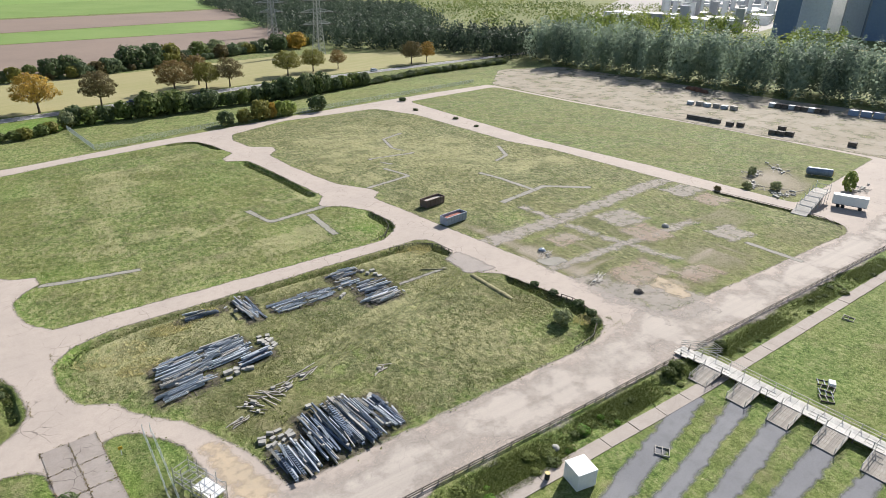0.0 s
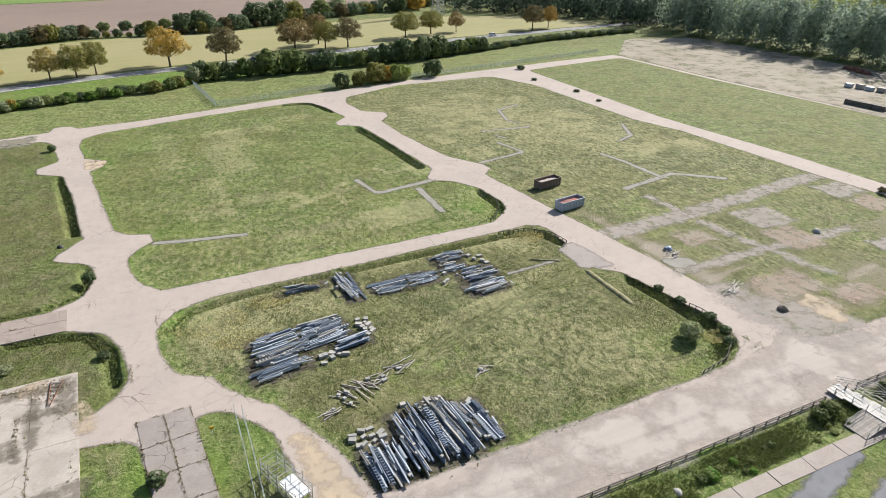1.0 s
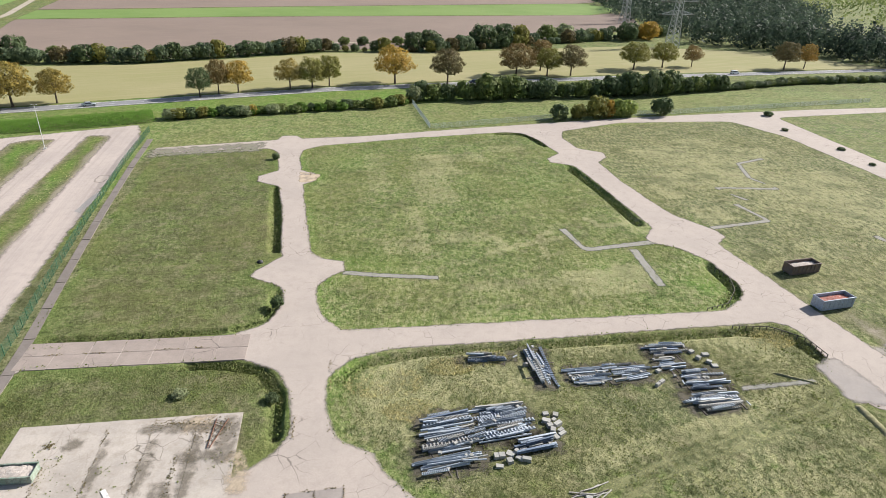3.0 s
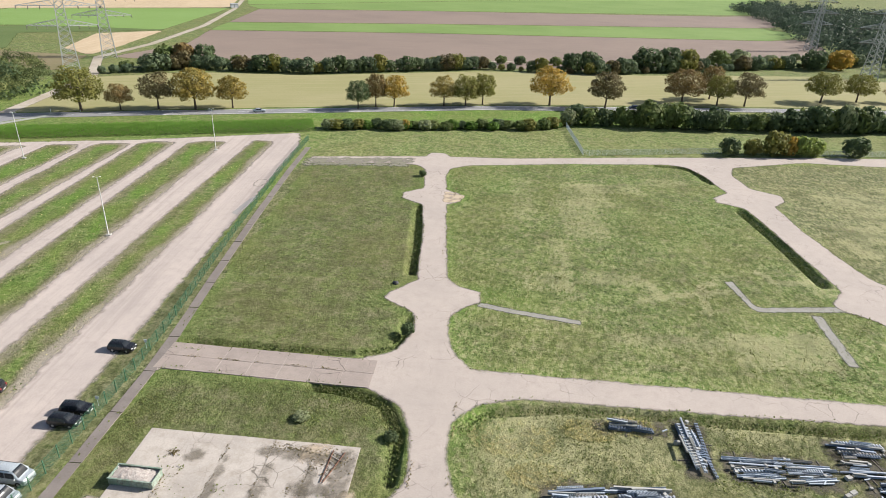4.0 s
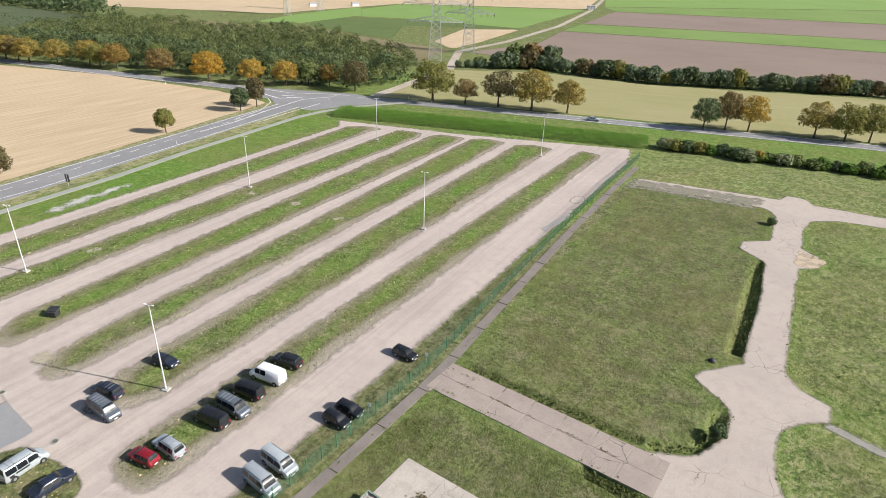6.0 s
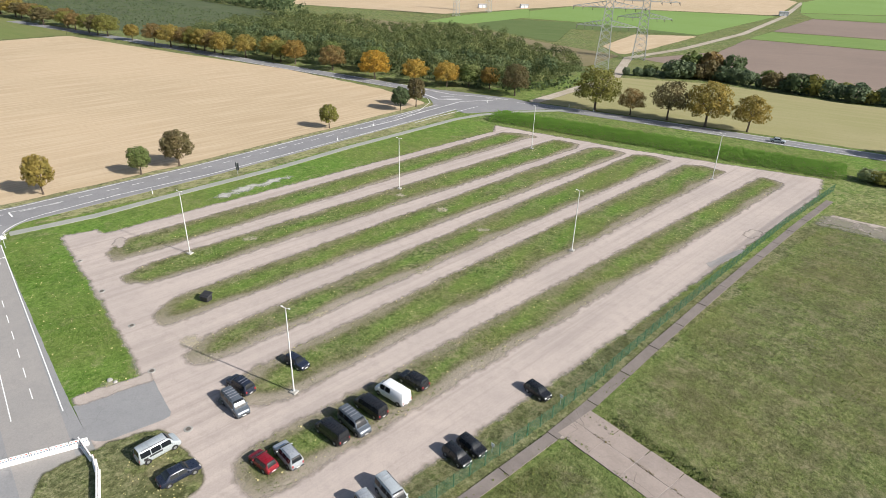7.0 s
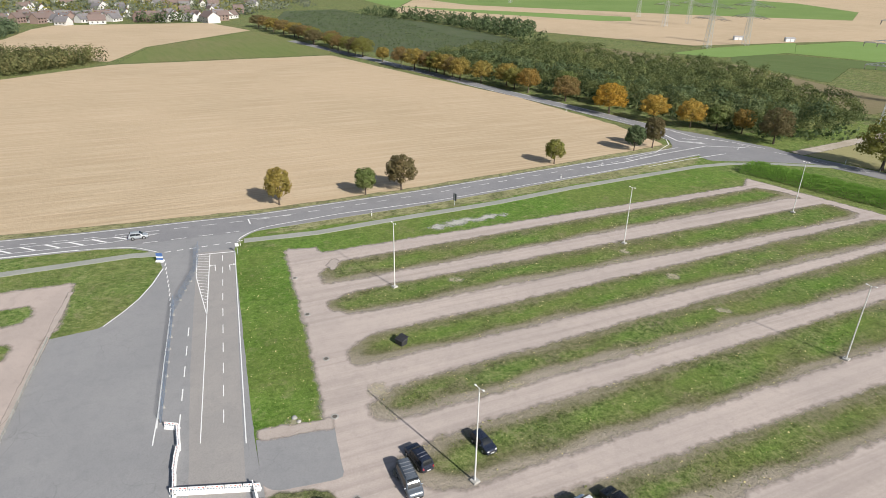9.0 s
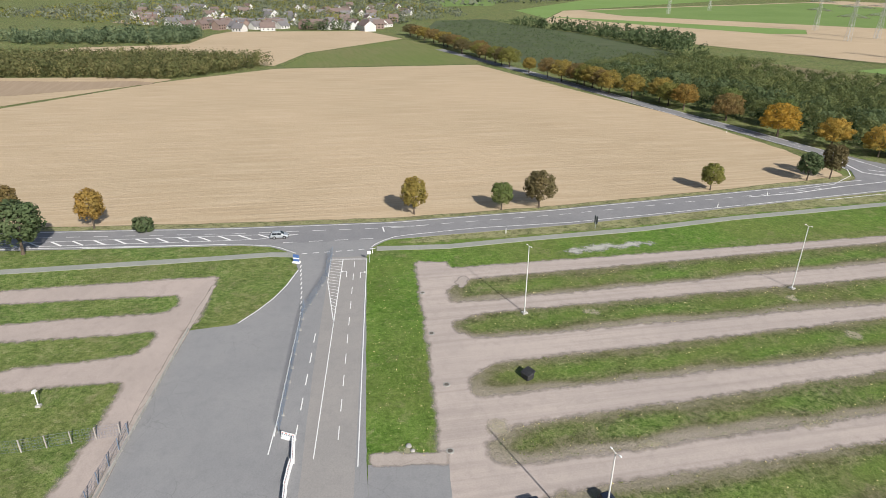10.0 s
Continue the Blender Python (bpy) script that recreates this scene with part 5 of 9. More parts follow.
WEST_WOOD = [(-177, 244), (-207, 232), (-285, 205), (-331, 190), (-374, 177), (-412, 225), (-426, 283), (-397, 297), (-345, 300), (-318, 335), (-279, 340), (-231, 313), (-197, 309), (-180, 290), (-170, 262)]
woods("wood", WEST_WOOD, 5.6, 6.4, 10.6, 200, 0.325, "mixed", "dense green young deciduous wood behind the road", 41, 0.36, 0.34)
woods("undergrowth", WEST_WOOD, 6.5, 2.0, 4.0, 20, 0.7, "dark", "dark undergrowth of a young wood", 57, 0.6, category="undergrowth")
woods("wood", [(-180, 252), (-206, 243), (-284, 216), (-380, 184), (-375, 200), (-280, 236), (-200, 268), (-182, 280)], 9.5, 9.0, 12.5, 190, 0.5, "dark", "dark green taller trees of a young wood", 42, 0.38, 0.3)
woods("wood", [(-470, 285), (-555, 345), (-650, 300), (-775, 240), (-770, 228), (-650, 275), (-545, 290), (-450, 300)], 8.0, 8, 13, 50, 1.1, "dark", "dark tree belt behind a plantation", 43)
woods("wood", [(-398, -190), (-391, -120), (-385, -78), (-380, -46), (-394, -29), (-414, -12), (-432, 2), (-440, -4), (-452, -40), (-464, -68), (-462, -116), (-455, -190)], 4.2, 7.4, 10.2, 90, 0.55, "young", "yellowish green young wood beside a field", 44)
woods("wood", [(-560, -92), (-575, -82), (-640, -84), (-650, -100), (-620, -130), (-604, -200), (-596, -260), (-562, -200)], 8, 8, 12, 80, 0.9, "hazy", "dark wood before a village", 45)
woods("wood", [(-690, -5), (-686, 45), (-700, 48), (-706, 0)], 7, 8, 12, 70, 0.9, "dark", "dark trees at the edge of a village", 46)
woods("orchard", [(-430, 175), (-535, 152), (-640, 122), (-815, 155), (-855, 262), (-548, 250), (-440, 280)], 7.0, 0.9, 1.5, 10, 0.5, "dark", "low green orchard rows", 47, 0.8, category="orchard")
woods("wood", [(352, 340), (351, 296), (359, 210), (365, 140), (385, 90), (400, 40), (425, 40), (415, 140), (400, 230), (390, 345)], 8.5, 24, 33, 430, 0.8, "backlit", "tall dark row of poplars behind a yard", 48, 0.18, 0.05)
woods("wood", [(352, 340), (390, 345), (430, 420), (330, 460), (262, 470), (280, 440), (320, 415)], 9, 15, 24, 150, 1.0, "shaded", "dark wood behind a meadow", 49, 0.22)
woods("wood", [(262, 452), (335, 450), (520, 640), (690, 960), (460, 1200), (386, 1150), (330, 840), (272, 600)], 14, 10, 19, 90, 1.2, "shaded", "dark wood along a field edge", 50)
woods("wood", [(405, 345), (420, 240), (440, 180), (520, 180), (520, 330), (470, 420)], 12, 16, 25, 130, 1.2, "poplar", "green wood behind poplars", 51, 0.22)
woods("wood", [(540, 480), (600, 440), (690, 430), (740, 350), (760, 370), (720, 470), (620, 520)], 13, 18, 26, 150, 1.2, "poplar", "sunlit yellow-green poplars before industrial halls", 52, 0.25)
woods("wood", [(520, 560), (760, 420), (1100, 420), (1400, 760), (900, 1300), (640, 950)], 60, 9, 15, 90, 1.6, "green", "scattered trees of an industrial district", 53, 0.4)
woods("wood", [(560, 240), (590, 205), (630, 215), (620, 260)], 12, 20, 27, 220, 1.0, "poplar", "yellow-green trees behind a row of poplars", 54, 0.24)
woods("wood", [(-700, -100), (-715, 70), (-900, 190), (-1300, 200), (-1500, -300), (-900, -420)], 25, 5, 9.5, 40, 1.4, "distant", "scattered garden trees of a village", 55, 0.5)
woods("wood", [(-700, -110), (-720, 60), (-900, 180), (-1250, 190), (-1400, -300), (-900, -420)], 44, 6, 11, 46, 1.4, "olive", "scattered autumn garden trees of a village", 58, 0.5)
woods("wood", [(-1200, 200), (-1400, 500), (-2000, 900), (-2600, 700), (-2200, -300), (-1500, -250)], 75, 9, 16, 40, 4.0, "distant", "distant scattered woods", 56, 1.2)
bank = along([(-154, 209), (-120, 222), (-90, 233), (-54, 246)], 1.0)


def hedge_bank():
    """A dense low green thicket on a bank beside the avenue."""
    gen = np.random.default_rng(61)
    base = np.array(bank)
    n = 50000
    k = gen.integers(0, len(base), n)
    off = gen.uniform(-5.5, 7.0, n)
    side = np.array([-0.35, 0.94])
    xy = base[k] + off[:, None] * side + gen.uniform(-0.6, 0.6, (n, 2))
    top = 2.1 * np.clip(1.0 - (np.abs(off - 0.7) / 6.6) ** 4, 0.1, 1) + 0.4 * np.sin(xy[:, 0] * 0.9) * np.sin(xy[:, 1] * 1.1)
    where = np.column_stack([xy, np.maximum(0.15, top * gen.uniform(0.5, 1.1, n))])
    verts, faces = leaf_quads(where, np.tile((0.15, -0.25, 1.0), (n, 1)), 0.165, gen, 0.25)
    return tagged(new("thicket", big_mesh("thicket", verts, faces, LEAF["bank"])), "dense low bright green thicket on a bank beside the avenue", "hedge", "", "stuff")


hedge_bank()


LEAF["ditch"] = leaves("leaf_ditch", (0.045, 0.065, 0.018), (0.10, 0.125, 0.036), (0.07, 0.09, 0.026), 1.5)


def ditch_plants():
    """Weeds and reeds in the ditches and along the verges."""
    gen = np.random.default_rng(62)
    spots = []
    for line, width, depth in SWALES:
        for x, y in along(line, 0.16):
            for _ in range(2):
                o = np.clip(gen.normal(0, 0.26, 2), -0.5, 0.5) * width
                spots.append((x + o[0], y + o[1], gen.uniform(-0.8 * depth, 0.06)))
    where = np.array(spots)
    verts, faces = leaf_quads(where, np.tile((0, 0, 1.0), (len(where), 1)), 0.19, gen, 0.8)
    return tagged(new("weeds", big_mesh("weeds", verts, faces, LEAF["ditch"])), "dark green weeds in shallow ditches", "weeds", "", "stuff")


ditch_plants()


def grass_tufts(name, ring, count, low, high, shade, label, seed, holes=(), wide=0.05):
    """Loose tufts: four blades each, leaning outwards."""
    gen = np.random.default_rng(seed)
    xs, ys = [p[0] for p in ring], [p[1] for p in ring]
    x, y = gen.uniform(min(xs), max(xs), 3 * count), gen.uniform(min(ys), max(ys), 3 * count)
    keep = inside(x, y, ring)
    keep &= np.sin(x * 0.31 + 2 * np.sin(y * 0.13)) + np.sin(y * 0.27 + 1.7 * np.sin(x * 0.11)) + gen.normal(0, 1.0, x.shape) > -0.2
    for hole in holes:
        keep &= ~inside(x, y, hole)
    x, y = x[keep][:count], y[keep][:count]
    n = len(x)
    h = gen.uniform(low, high, n)
    verts = np.empty((n, 4, 3, 3))
    for k in range(4):
        a = 1.5708 * k + gen.uniform(-0.7, 0.7, n)
        lean = gen.uniform(1.2, 2.6, n) * h
        c, s = np.cos(a), np.sin(a)
        w = wide * gen.uniform(0.6, 1.4, n)
        verts[:, k, 0] = np.stack([x - s * w, y + c * w, np.full(n, -0.12)], -1)
        verts[:, k, 1] = np.stack([x + s * w, y - c * w, np.full(n, -0.12)], -1)
        verts[:, k, 2] = np.stack([x + c * lean, y + s * lean, h], -1)
    ob = new(name, big_mesh(name, verts.reshape(-1, 3), np.arange(12 * n).reshape(-1, 3), LEAF[shade]))
    return tagged(ob, label, "grass", "", "stuff")


def shrink(ring, k):
    """A polygon drawn in towards its middle by k metres."""
    cx, cy = sum(p[0] for p in ring) / len(ring), sum(p[1] for p in ring) / len(ring)
    return [(x + (cx - x) * k / (math.hypot(cx - x, cy - y) + 1e-6), y + (cy - y) * k / (math.hypot(cx - x, cy - y) + 1e-6)) for x, y, *_ in ring]


HAY = leaves("leaf_dry_grass", (0.40, 0.35, 0.17), (0.52, 0.46, 0.24), (0.32, 0.30, 0.12), 1.5)
MEADOW_LEAF = leaves("leaf_meadow", (0.12, 0.14, 0.045), (0.19, 0.195, 0.08), (0.15, 0.165, 0.055), 1.15)
LEAF["hay"], LEAF["meadow"] = HAY, MEADOW_LEAF
LEAF["weed"] = leaves("leaf_weed", (0.085, 0.115, 0.025), (0.15, 0.175, 0.05), (0.12, 0.14, 0.035), 1.35)
grass_tufts("grass", shrink(BLOCK_A, 1.2), 15000, 0.05, 0.16, "meadow", "rough olive-green grass of a storage plot", 71)
grass_tufts("grass", shrink(BLOCK_B, 1.5), 17000, 0.05, 0.16, "meadow", "rough green and yellowish grass of an open plot", 72)
grass_tufts("grass", shrink(BLOCK_C, 1.2), 7000, 0.05, 0.14, "meadow", "short green grass of an open plot", 73)
grass_tufts("grass", shrink(BLOCK_D, 1.0), 5000, 0.05, 0.18, "meadow", "rough green grass beside a concrete slab", 74, [[(-33, 95), (-4.5, 95), (-4.5, 60), (-33, 60)]])
grass_tufts("grass", shrink(BLOCK_E, 3.0), 6000, 0.05, 0.17, "meadow", "patchy green grass of a disused plot", 75, [[(96, 50), (130, 50), (130, 70), (96, 100)]])
grass_tufts("grass", [(30, 38), (90, 37.6), (90, 41), (30, 44)], 5000, 0.12, 0.4, "weed", "tall green weeds on a road bank", 76)
grass_tufts("grass", [(96, 37), (165, 33.5), (165, 37.5), (96, 40.5)], 5000, 0.12, 0.4, "weed", "tall green weeds on a road bank", 77)
grass_tufts("grass", [(-141, 60.5), (-139, 69), (-82, 69), (-82, 60.5)], 2500, 0.05, 0.10, "fresh", "mown bright green lawn strip", 78)
for i, ring in enumerate(ISLAND_RINGS):
    grass_tufts("grass", shrink(ring, 1.0), 1800, 0.05, 0.11, "fresh" if i % 2 else "meadow", "patchy green grass strip between parking lanes", 80 + i)
for k, (cx, cy, r) in enumerate(((14, 98, 6), (17, 92, 4), (30, 102.6, 3.5), (24, 101, 4), (78, 103, 5), (86, 60, 3))):
    ring = [(cx + r * math.cos(a), cy + 0.6 * r * math.sin(a)) for a in (0.785 * i for i in range(8))]
    grass_tufts("grass", ring, 420, 0.08, 0.22, "hay", "tall dry straw-coloured grass", 90 + k)


def verge_weeds():
    """Weed clumps that grow over the edges of the site roads and in their cracks."""
    gen = np.random.default_rng(99)
    spots = []
    for ring in (BLOCK_A, BLOCK_B, BLOCK_C, BLOCK_D, BLOCK_E, LAWN_WEDGE, LAWN_TRIANGLE):
        line = [(p.x, p.y) for p in rounded(ring, 1.0)]
        for x, y in along(line + line[:1], 0.35):
            if noise.noise((x * 0.12, y * 0.12, 4.0)) > 0.02 or gen.random() < 0.08:
                spots.append((x + gen.normal(0, 0.28), y + gen.normal(0, 0.28), gen.uniform(0.0, 0.22)))
    where = np.array(spots)
    verts, faces = leaf_quads(where, np.tile((0, 0, 1.0), (len(where), 1)), 0.14, gen, 0.9)
    return tagged(new("weeds", big_mesh("weeds", verts, faces, LEAF["weed"])), "green weeds along the edges of site roads", "weeds", "", "stuff")


verge_weeds()


def litter():
    """Pale fallen leaves and scraps on the grass strips of the car park."""
    gen = np.random.default_rng(101)
    spots = []
    for ring in ISLAND_RINGS + [[(-141, 60.5), (-139, 69), (-82, 69), (-82, 60.5)], [(-70, 62), (-70, 68), (-59, 68), (-56, 60)]]:
        xs, ys = [p[0] for p in ring], [p[1] for p in ring]
        count = 700 if len(ring[0]) > 2 else 170
        x, y = gen.uniform(min(xs), max(xs), count), gen.uniform(min(ys), max(ys), count)
        ok = inside(x, y, ring)
        spots += list(zip(x[ok], y[ok]))
    where = np.column_stack([np.array(spots), gen.uniform(0.02, 0.14, len(spots))])
    verts, faces = leaf_quads(where, np.tile((0, 0, 1.0), (len(where), 1)), 0.12, gen, 0.3)
    return tagged(new("litter", big_mesh("litter", verts, faces, HAY)), "pale fallen leaves scattered on grass strips", "litter", "", "stuff")


litter()


def weed_clumps():
    """Low tufty weeds in patches on the open plots."""
    gen = np.random.default_rng(103)
    spots = []
    for ring, count in ((BLOCK_A, 8000), (BLOCK_B, 11000), (BLOCK_C, 2400), (BLOCK_D, 1500), (BLOCK_E, 7000), *((ring, 1500) for ring in ISLAND_RINGS)):
        xs, ys = [p[0] for p in ring], [p[1] for p in ring]
        x, y = gen.uniform(min(xs), max(xs), count), gen.uniform(min(ys), max(ys), count)
        ok = inside(x, y, shrink(ring, 1.0))
        for px, py in zip(x[ok], y[ok]):
            if noise.noise((px * 0.06, py * 0.06, 8.0)) + 0.5 * noise.noise((px * 0.25, py * 0.25, 3.0)) > 0.12:
                for _ in range(3):
                    spots.append((px + gen.normal(0, 0.22), py + gen.normal(0, 0.22), gen.uniform(0.0, 0.2)))
    where = np.array(spots)
    verts, faces = leaf_quads(where, np.tile((0, 0, 1.0), (len(where), 1)), 0.11, gen, 0.7)
    return tagged(new("weeds", big_mesh("weeds", verts, faces, LEAF["weed"])), "tufty pale green weeds in patches on grass plots", "weeds", "", "stuff")


weed_clumps()


# ---- car park: markings, lamps, vehicles, fences ----
WHITE = paint("white_paint", (0.80, 0.80, 0.78), 0.45, 0.0, 0.3)
STEEL = surface("galvanised_steel", (0.40, 0.46, 0.53), (0.54, 0.585, 0.63), (0.29, 0.32, 0.36), 0.6, 3.5, 0.6, 0.15, 0.02, 0.1, True, 0.7, 0.5)
DARK_STEEL = surface("dull_blue_steel", (0.155, 0.205, 0.29), (0.25, 0.31, 0.39), (0.10, 0.125, 0.165), 0.5, 3.0, 0.55, 0.2, 0.02, 0.15, True, 0.6, 0.5)
CONCRETE = surface("pale_concrete", (0.44, 0.43, 0.40), (0.37, 0.36, 0.33), (0.29, 0.28, 0.25), 0.5, 4.0, 0.85, 0.3, 0.02, 0.0, True, 0.5)
TIMBER = surface("grey_weathered_timber", (0.47, 0.44, 0.40), (0.39, 0.365, 0.33), (0.27, 0.25, 0.22), 0.5, 3.0, 0.8, 0.3, 0.02, 0.0, True, 0.5)
DARK_TIMBER = surface("dark_timber", (0.13, 0.115, 0.10), (0.17, 0.15, 0.125), (0.085, 0.075, 0.065), 0.6, 3.0, 0.85, 0.3, 0.02, 0.0, True, 0.4)
RUST = surface("rusty_steel", (0.19, 0.085, 0.05), (0.13, 0.065, 0.045), (0.25, 0.13, 0.08), 0.6, 3.0, 0.8, 0.3, 0.02, 0.2, True)
FENCE_GREEN = paint("fence_green", (0.045, 0.14, 0.075), 0.5, 0.0, 0.12)
FENCE_GREY_PALE = paint("pale_lamp_grey", (0.58, 0.58, 0.56), 0.5, 0.0, 0.3)
FENCE_GREY = paint("fence_grey", (0.52, 0.56, 0.57), 0.5, 0.2, 0.2)
RUBBER = paint("rubber", (0.02, 0.02, 0.021), 0.8, 0.0, 0.15)
ALLOY = paint("alloy", (0.45, 0.45, 0.46), 0.35, 0.8, 0.1)
GLASS = paint("tinted_glass", (0.012, 0.015, 0.018), 0.05, 0.0, 0.05)
LAMP_GLASS = paint("clear_lamp_cover", (0.70, 0.70, 0.68), 0.15, 0.0, 0.05)
TAIL = paint("red_lamp_cover", (0.32, 0.02, 0.02), 0.2, 0.0, 0.05)
BLACK = paint("black_plastic", (0.022, 0.022, 0.024), 0.55, 0.0, 0.2)
CAR_PAINT = {k: paint("car_" + k, c, 0.16, m, 0.08) for k, c, m in (("black", (0.012, 0.013, 0.016), 0.0), ("navy", (0.018, 0.024, 0.042), 0.1), ("white", (0.82, 0.83, 0.84), 0.0), ("silver", (0.40, 0.43, 0.46), 0.35), ("grey", (0.13, 0.15, 0.175), 0.35), ("red", (0.20, 0.008, 0.016), 0.0), ("pale", (0.44, 0.48, 0.50), 0.25))}


def bar(name, x0, y0, x1, y1, width, z, material, label):
    """A flat painted line on a road."""
    w = Vector((x1 - x0, y1 - y0)).normalized()
    s = Vector((-w.y, w.x)) * width / 2
    sh = Shell().add([(x0 - s.x, y0 - s.y, z), (x1 - s.x, y1 - s.y, z), (x1 + s.x, y1 + s.y, z), (x0 + s.x, y0 + s.y, z)], [(0, 1, 2, 3)])
    return tagged(part(name, sh, material), label, "road marking", "", "structure")


def dashes(line, dash, gap, width, z, label):
    """Broken line: one mesh for its dashes."""
    sh = Shell()
    for x, y in along(line, dash + gap):
        best = min(range(len(line) - 1), key=lambda i: (Vector(line[i]) + Vector(line[i + 1]) - 2 * Vector((x, y))).length)
        w = (Vector(line[best + 1]) - Vector(line[best])).normalized()
        s = Vector((-w.y, w.x)) * width / 2
        sh.add([(x - s.x, y - s.y, z), (x + w.x * dash - s.x, y + w.y * dash - s.y, z), (x + w.x * dash + s.x, y + w.y * dash + s.y, z), (x + s.x, y + s.y, z)], [(0, 1, 2, 3)])
    return tagged(part("road_marking", sh, MARKING), label, "road marking", "", "structure")


def offset(line, d):
    """A line moved sideways by d, to its left."""
    out = []
    for i, p in enumerate(line):
        a, b = Vector(line[max(i - 1, 0)]), Vector(line[min(i + 1, len(line) - 1)])
        w = (b - a).normalized()
        out.append((p[0] - w.y * d, p[1] + w.x * d))
    return out


ZM = 0.075
bar("road_marking", -140.5, 60.3, -81, 59.0, 0.15, ZM, MARKING, "white edge line of the access road")
dashes([(-139, 57.8), (-83.2, 56.4)], 2.7, 2.9, 0.13, ZM, "broken white lane line of the access road")
bar("road_marking", -115, 54.6, -82.8, 53.6, 0.13, ZM, MARKING, "solid white lane line of the access road")
dashes([(-111.8, 51.8), (-86, 51.0)], 2.7, 2.9, 0.16, ZM, "broken white lane line of the access road")
bar("road_marking", -90.5, 48.3, -84.2, 48.0, 0.16, ZM, MARKING, "thick white line on the access road")
bar("road_marking", -140.6, 53.0, -140.0, 60.2, 0.3, ZM, MARKING, "white stop line at the junction")
bar("road_marking", -140.8, 52.9, -130.4, 52.8, 0.16, ZM, MARKING, "white outline of a hatched traffic island")
bar("road_marking", -130.4, 52.8, -115.0, 54.6, 0.16, ZM, MARKING, "white outline of a hatched traffic island")
bar("road_marking", -140.4, 55.4, -115.0, 54.6, 0.16, ZM, MARKING, "white outline of a hatched traffic island")
for k in range(17):
    x = -140 + k * 1.25
    y0 = 52.9 + max(0, (x + 130.4) / 15.4) * 1.7
    bar("road_marking", x, y0, x + 0.9, 55.3 - 0.03 * k, 0.12, ZM - 0.004, MARKING, "white hatching of a traffic island")
for x, y, side in ((-133.3, 56.3, -1), (-132.6, 59.0, 1)):
    sh = Shell().box(x, y, ZM, 2.6, 0.16, 0.004).box(x - 1.3, y + 0.35 * side, ZM, 0.16, 0.8, 0.004)
    sh.add([(x - 1.7, y + 0.7 * side, ZM + 0.004), (x - 0.9, y + 0.7 * side, ZM + 0.004), (x - 1.3, y + 1.25 * side, ZM + 0.004)], [(0, 1, 2)])
    tagged(part("road_marking", sh, MARKING), "white turning arrow on the access road", "road marking", "", "structure")
for d, label in ((4.5, "white edge line of the country road"), (-4.6, "white edge line of the country road")):
    line = offset(MAIN[:7], d)
    sh = Shell()
    for (x0, y0), (x1, y1) in zip(line, line[1:]):
        w = Vector((x1 - x0, y1 - y0)).normalized()
        s = Vector((-w.y, w.x)) * 0.12
        if d < 0 and y0 > 25 and y0 < 110:
            continue
        sh.add([(x0 - s.x, y0 - s.y, 0.09), (x1 - s.x, y1 - s.y, 0.09), (x1 + s.x, y1 + s.y, 0.09), (x0 + s.x, y0 + s.y, 0.09)], [(0, 1, 2, 3)])
    tagged(part("road_marking", sh, MARKING), label, "road marking", "", "structure")
dashes(offset(MAIN[:7], 1.4), 3.0, 3.0, 0.16, 0.09, "broken white lane line of the country road")
dashes([(-150.2, 42), (-150.7, 62)], 3.0, 2.6, 0.16, 0.09, "broken white lane line of the country road")
dashes([(-143.9, 46.6), (-144.4, 53), (-145.2, 61.2)], 1.2, 1.2, 0.25, 0.075, "broken white edge line across a junction")
for label, line, w in (
    ("white edge line round a road corner", [(-144.3, 45.4), (-145.8, 43.7), (-147.5, 41.7), (-148.7, 39.6), (-149.9, 33.7), (-150.4, 27), (-151.0, 0)], 0.2),
    ("white edge line round a road corner", [(-146.0, 61.3), (-147.6, 62.2), (-149.6, 64.2), (-151.3, 66.8), (-152.1, 70), (-152.8, 74.3), (-154.6, 85.2), (-156.0, 108.7), (-159.7, 133), (-163.6, 157.5)], 0.22),
    ("white kerb line of an asphalt apron", [(-116.4, 38.6), (-120.5, 41.2), (-124.5, 43.3), (-129.8, 45.2), (-136.0, 46.7)], 0.2),
    ("white outline of a hatched area", [(-155.6, -30), (-155.3, 33), (-154.6, 45)], 0.16),
    ("white outline of a hatched area", [(-153.4, -30), (-152.5, 27), (-152.6, 36), (-154.6, 45)], 0.16),
    ("white outline of a hatched area", [(-157.4, 64), (-154.4, 64.3)], 0.3),
    ("white outline of a hatched area", [(-157.4, 64), (-157.1, 74)], 0.16),
):
    for (x0, y0), (x1, y1) in zip(line, line[1:]):
        bar("road_marking", x0, y0, x1, y1, w, 0.094, MARKING, label)
for k in range(16):
    y = -30 + k * 4.4
    bar("road_marking", -155.4, y, -152.8 - 0.1 * max(0, k - 13), y + 3.2, 0.45, 0.09, MARKING, "white hatching of the country road")
for d in (3.1, -3.1):
    line = offset(NORTH[1:], d)
    sh = Shell()
    for (x0, y0), (x1, y1) in zip(line, line[1:]):
        if -215 < x0 < -160:
            continue
        w = Vector((x1 - x0, y1 - y0)).normalized()
        s = Vector((-w.y, w.x)) * 0.12
        sh.add([(x0 - s.x, y0 - s.y, 0.09), (x1 - s.x, y1 - s.y, 0.09), (x1 + s.x, y1 + s.y, 0.09), (x0 + s.x, y0 + s.y, 0.09)], [(0, 1, 2, 3)])
    tagged(part("road_marking", sh, MARKING), "white edge line of the avenue", "road marking", "", "structure")
dashes(NORTH[3:], 4.0, 8.0, 0.16, 0.09, "broken white centre line of the avenue")
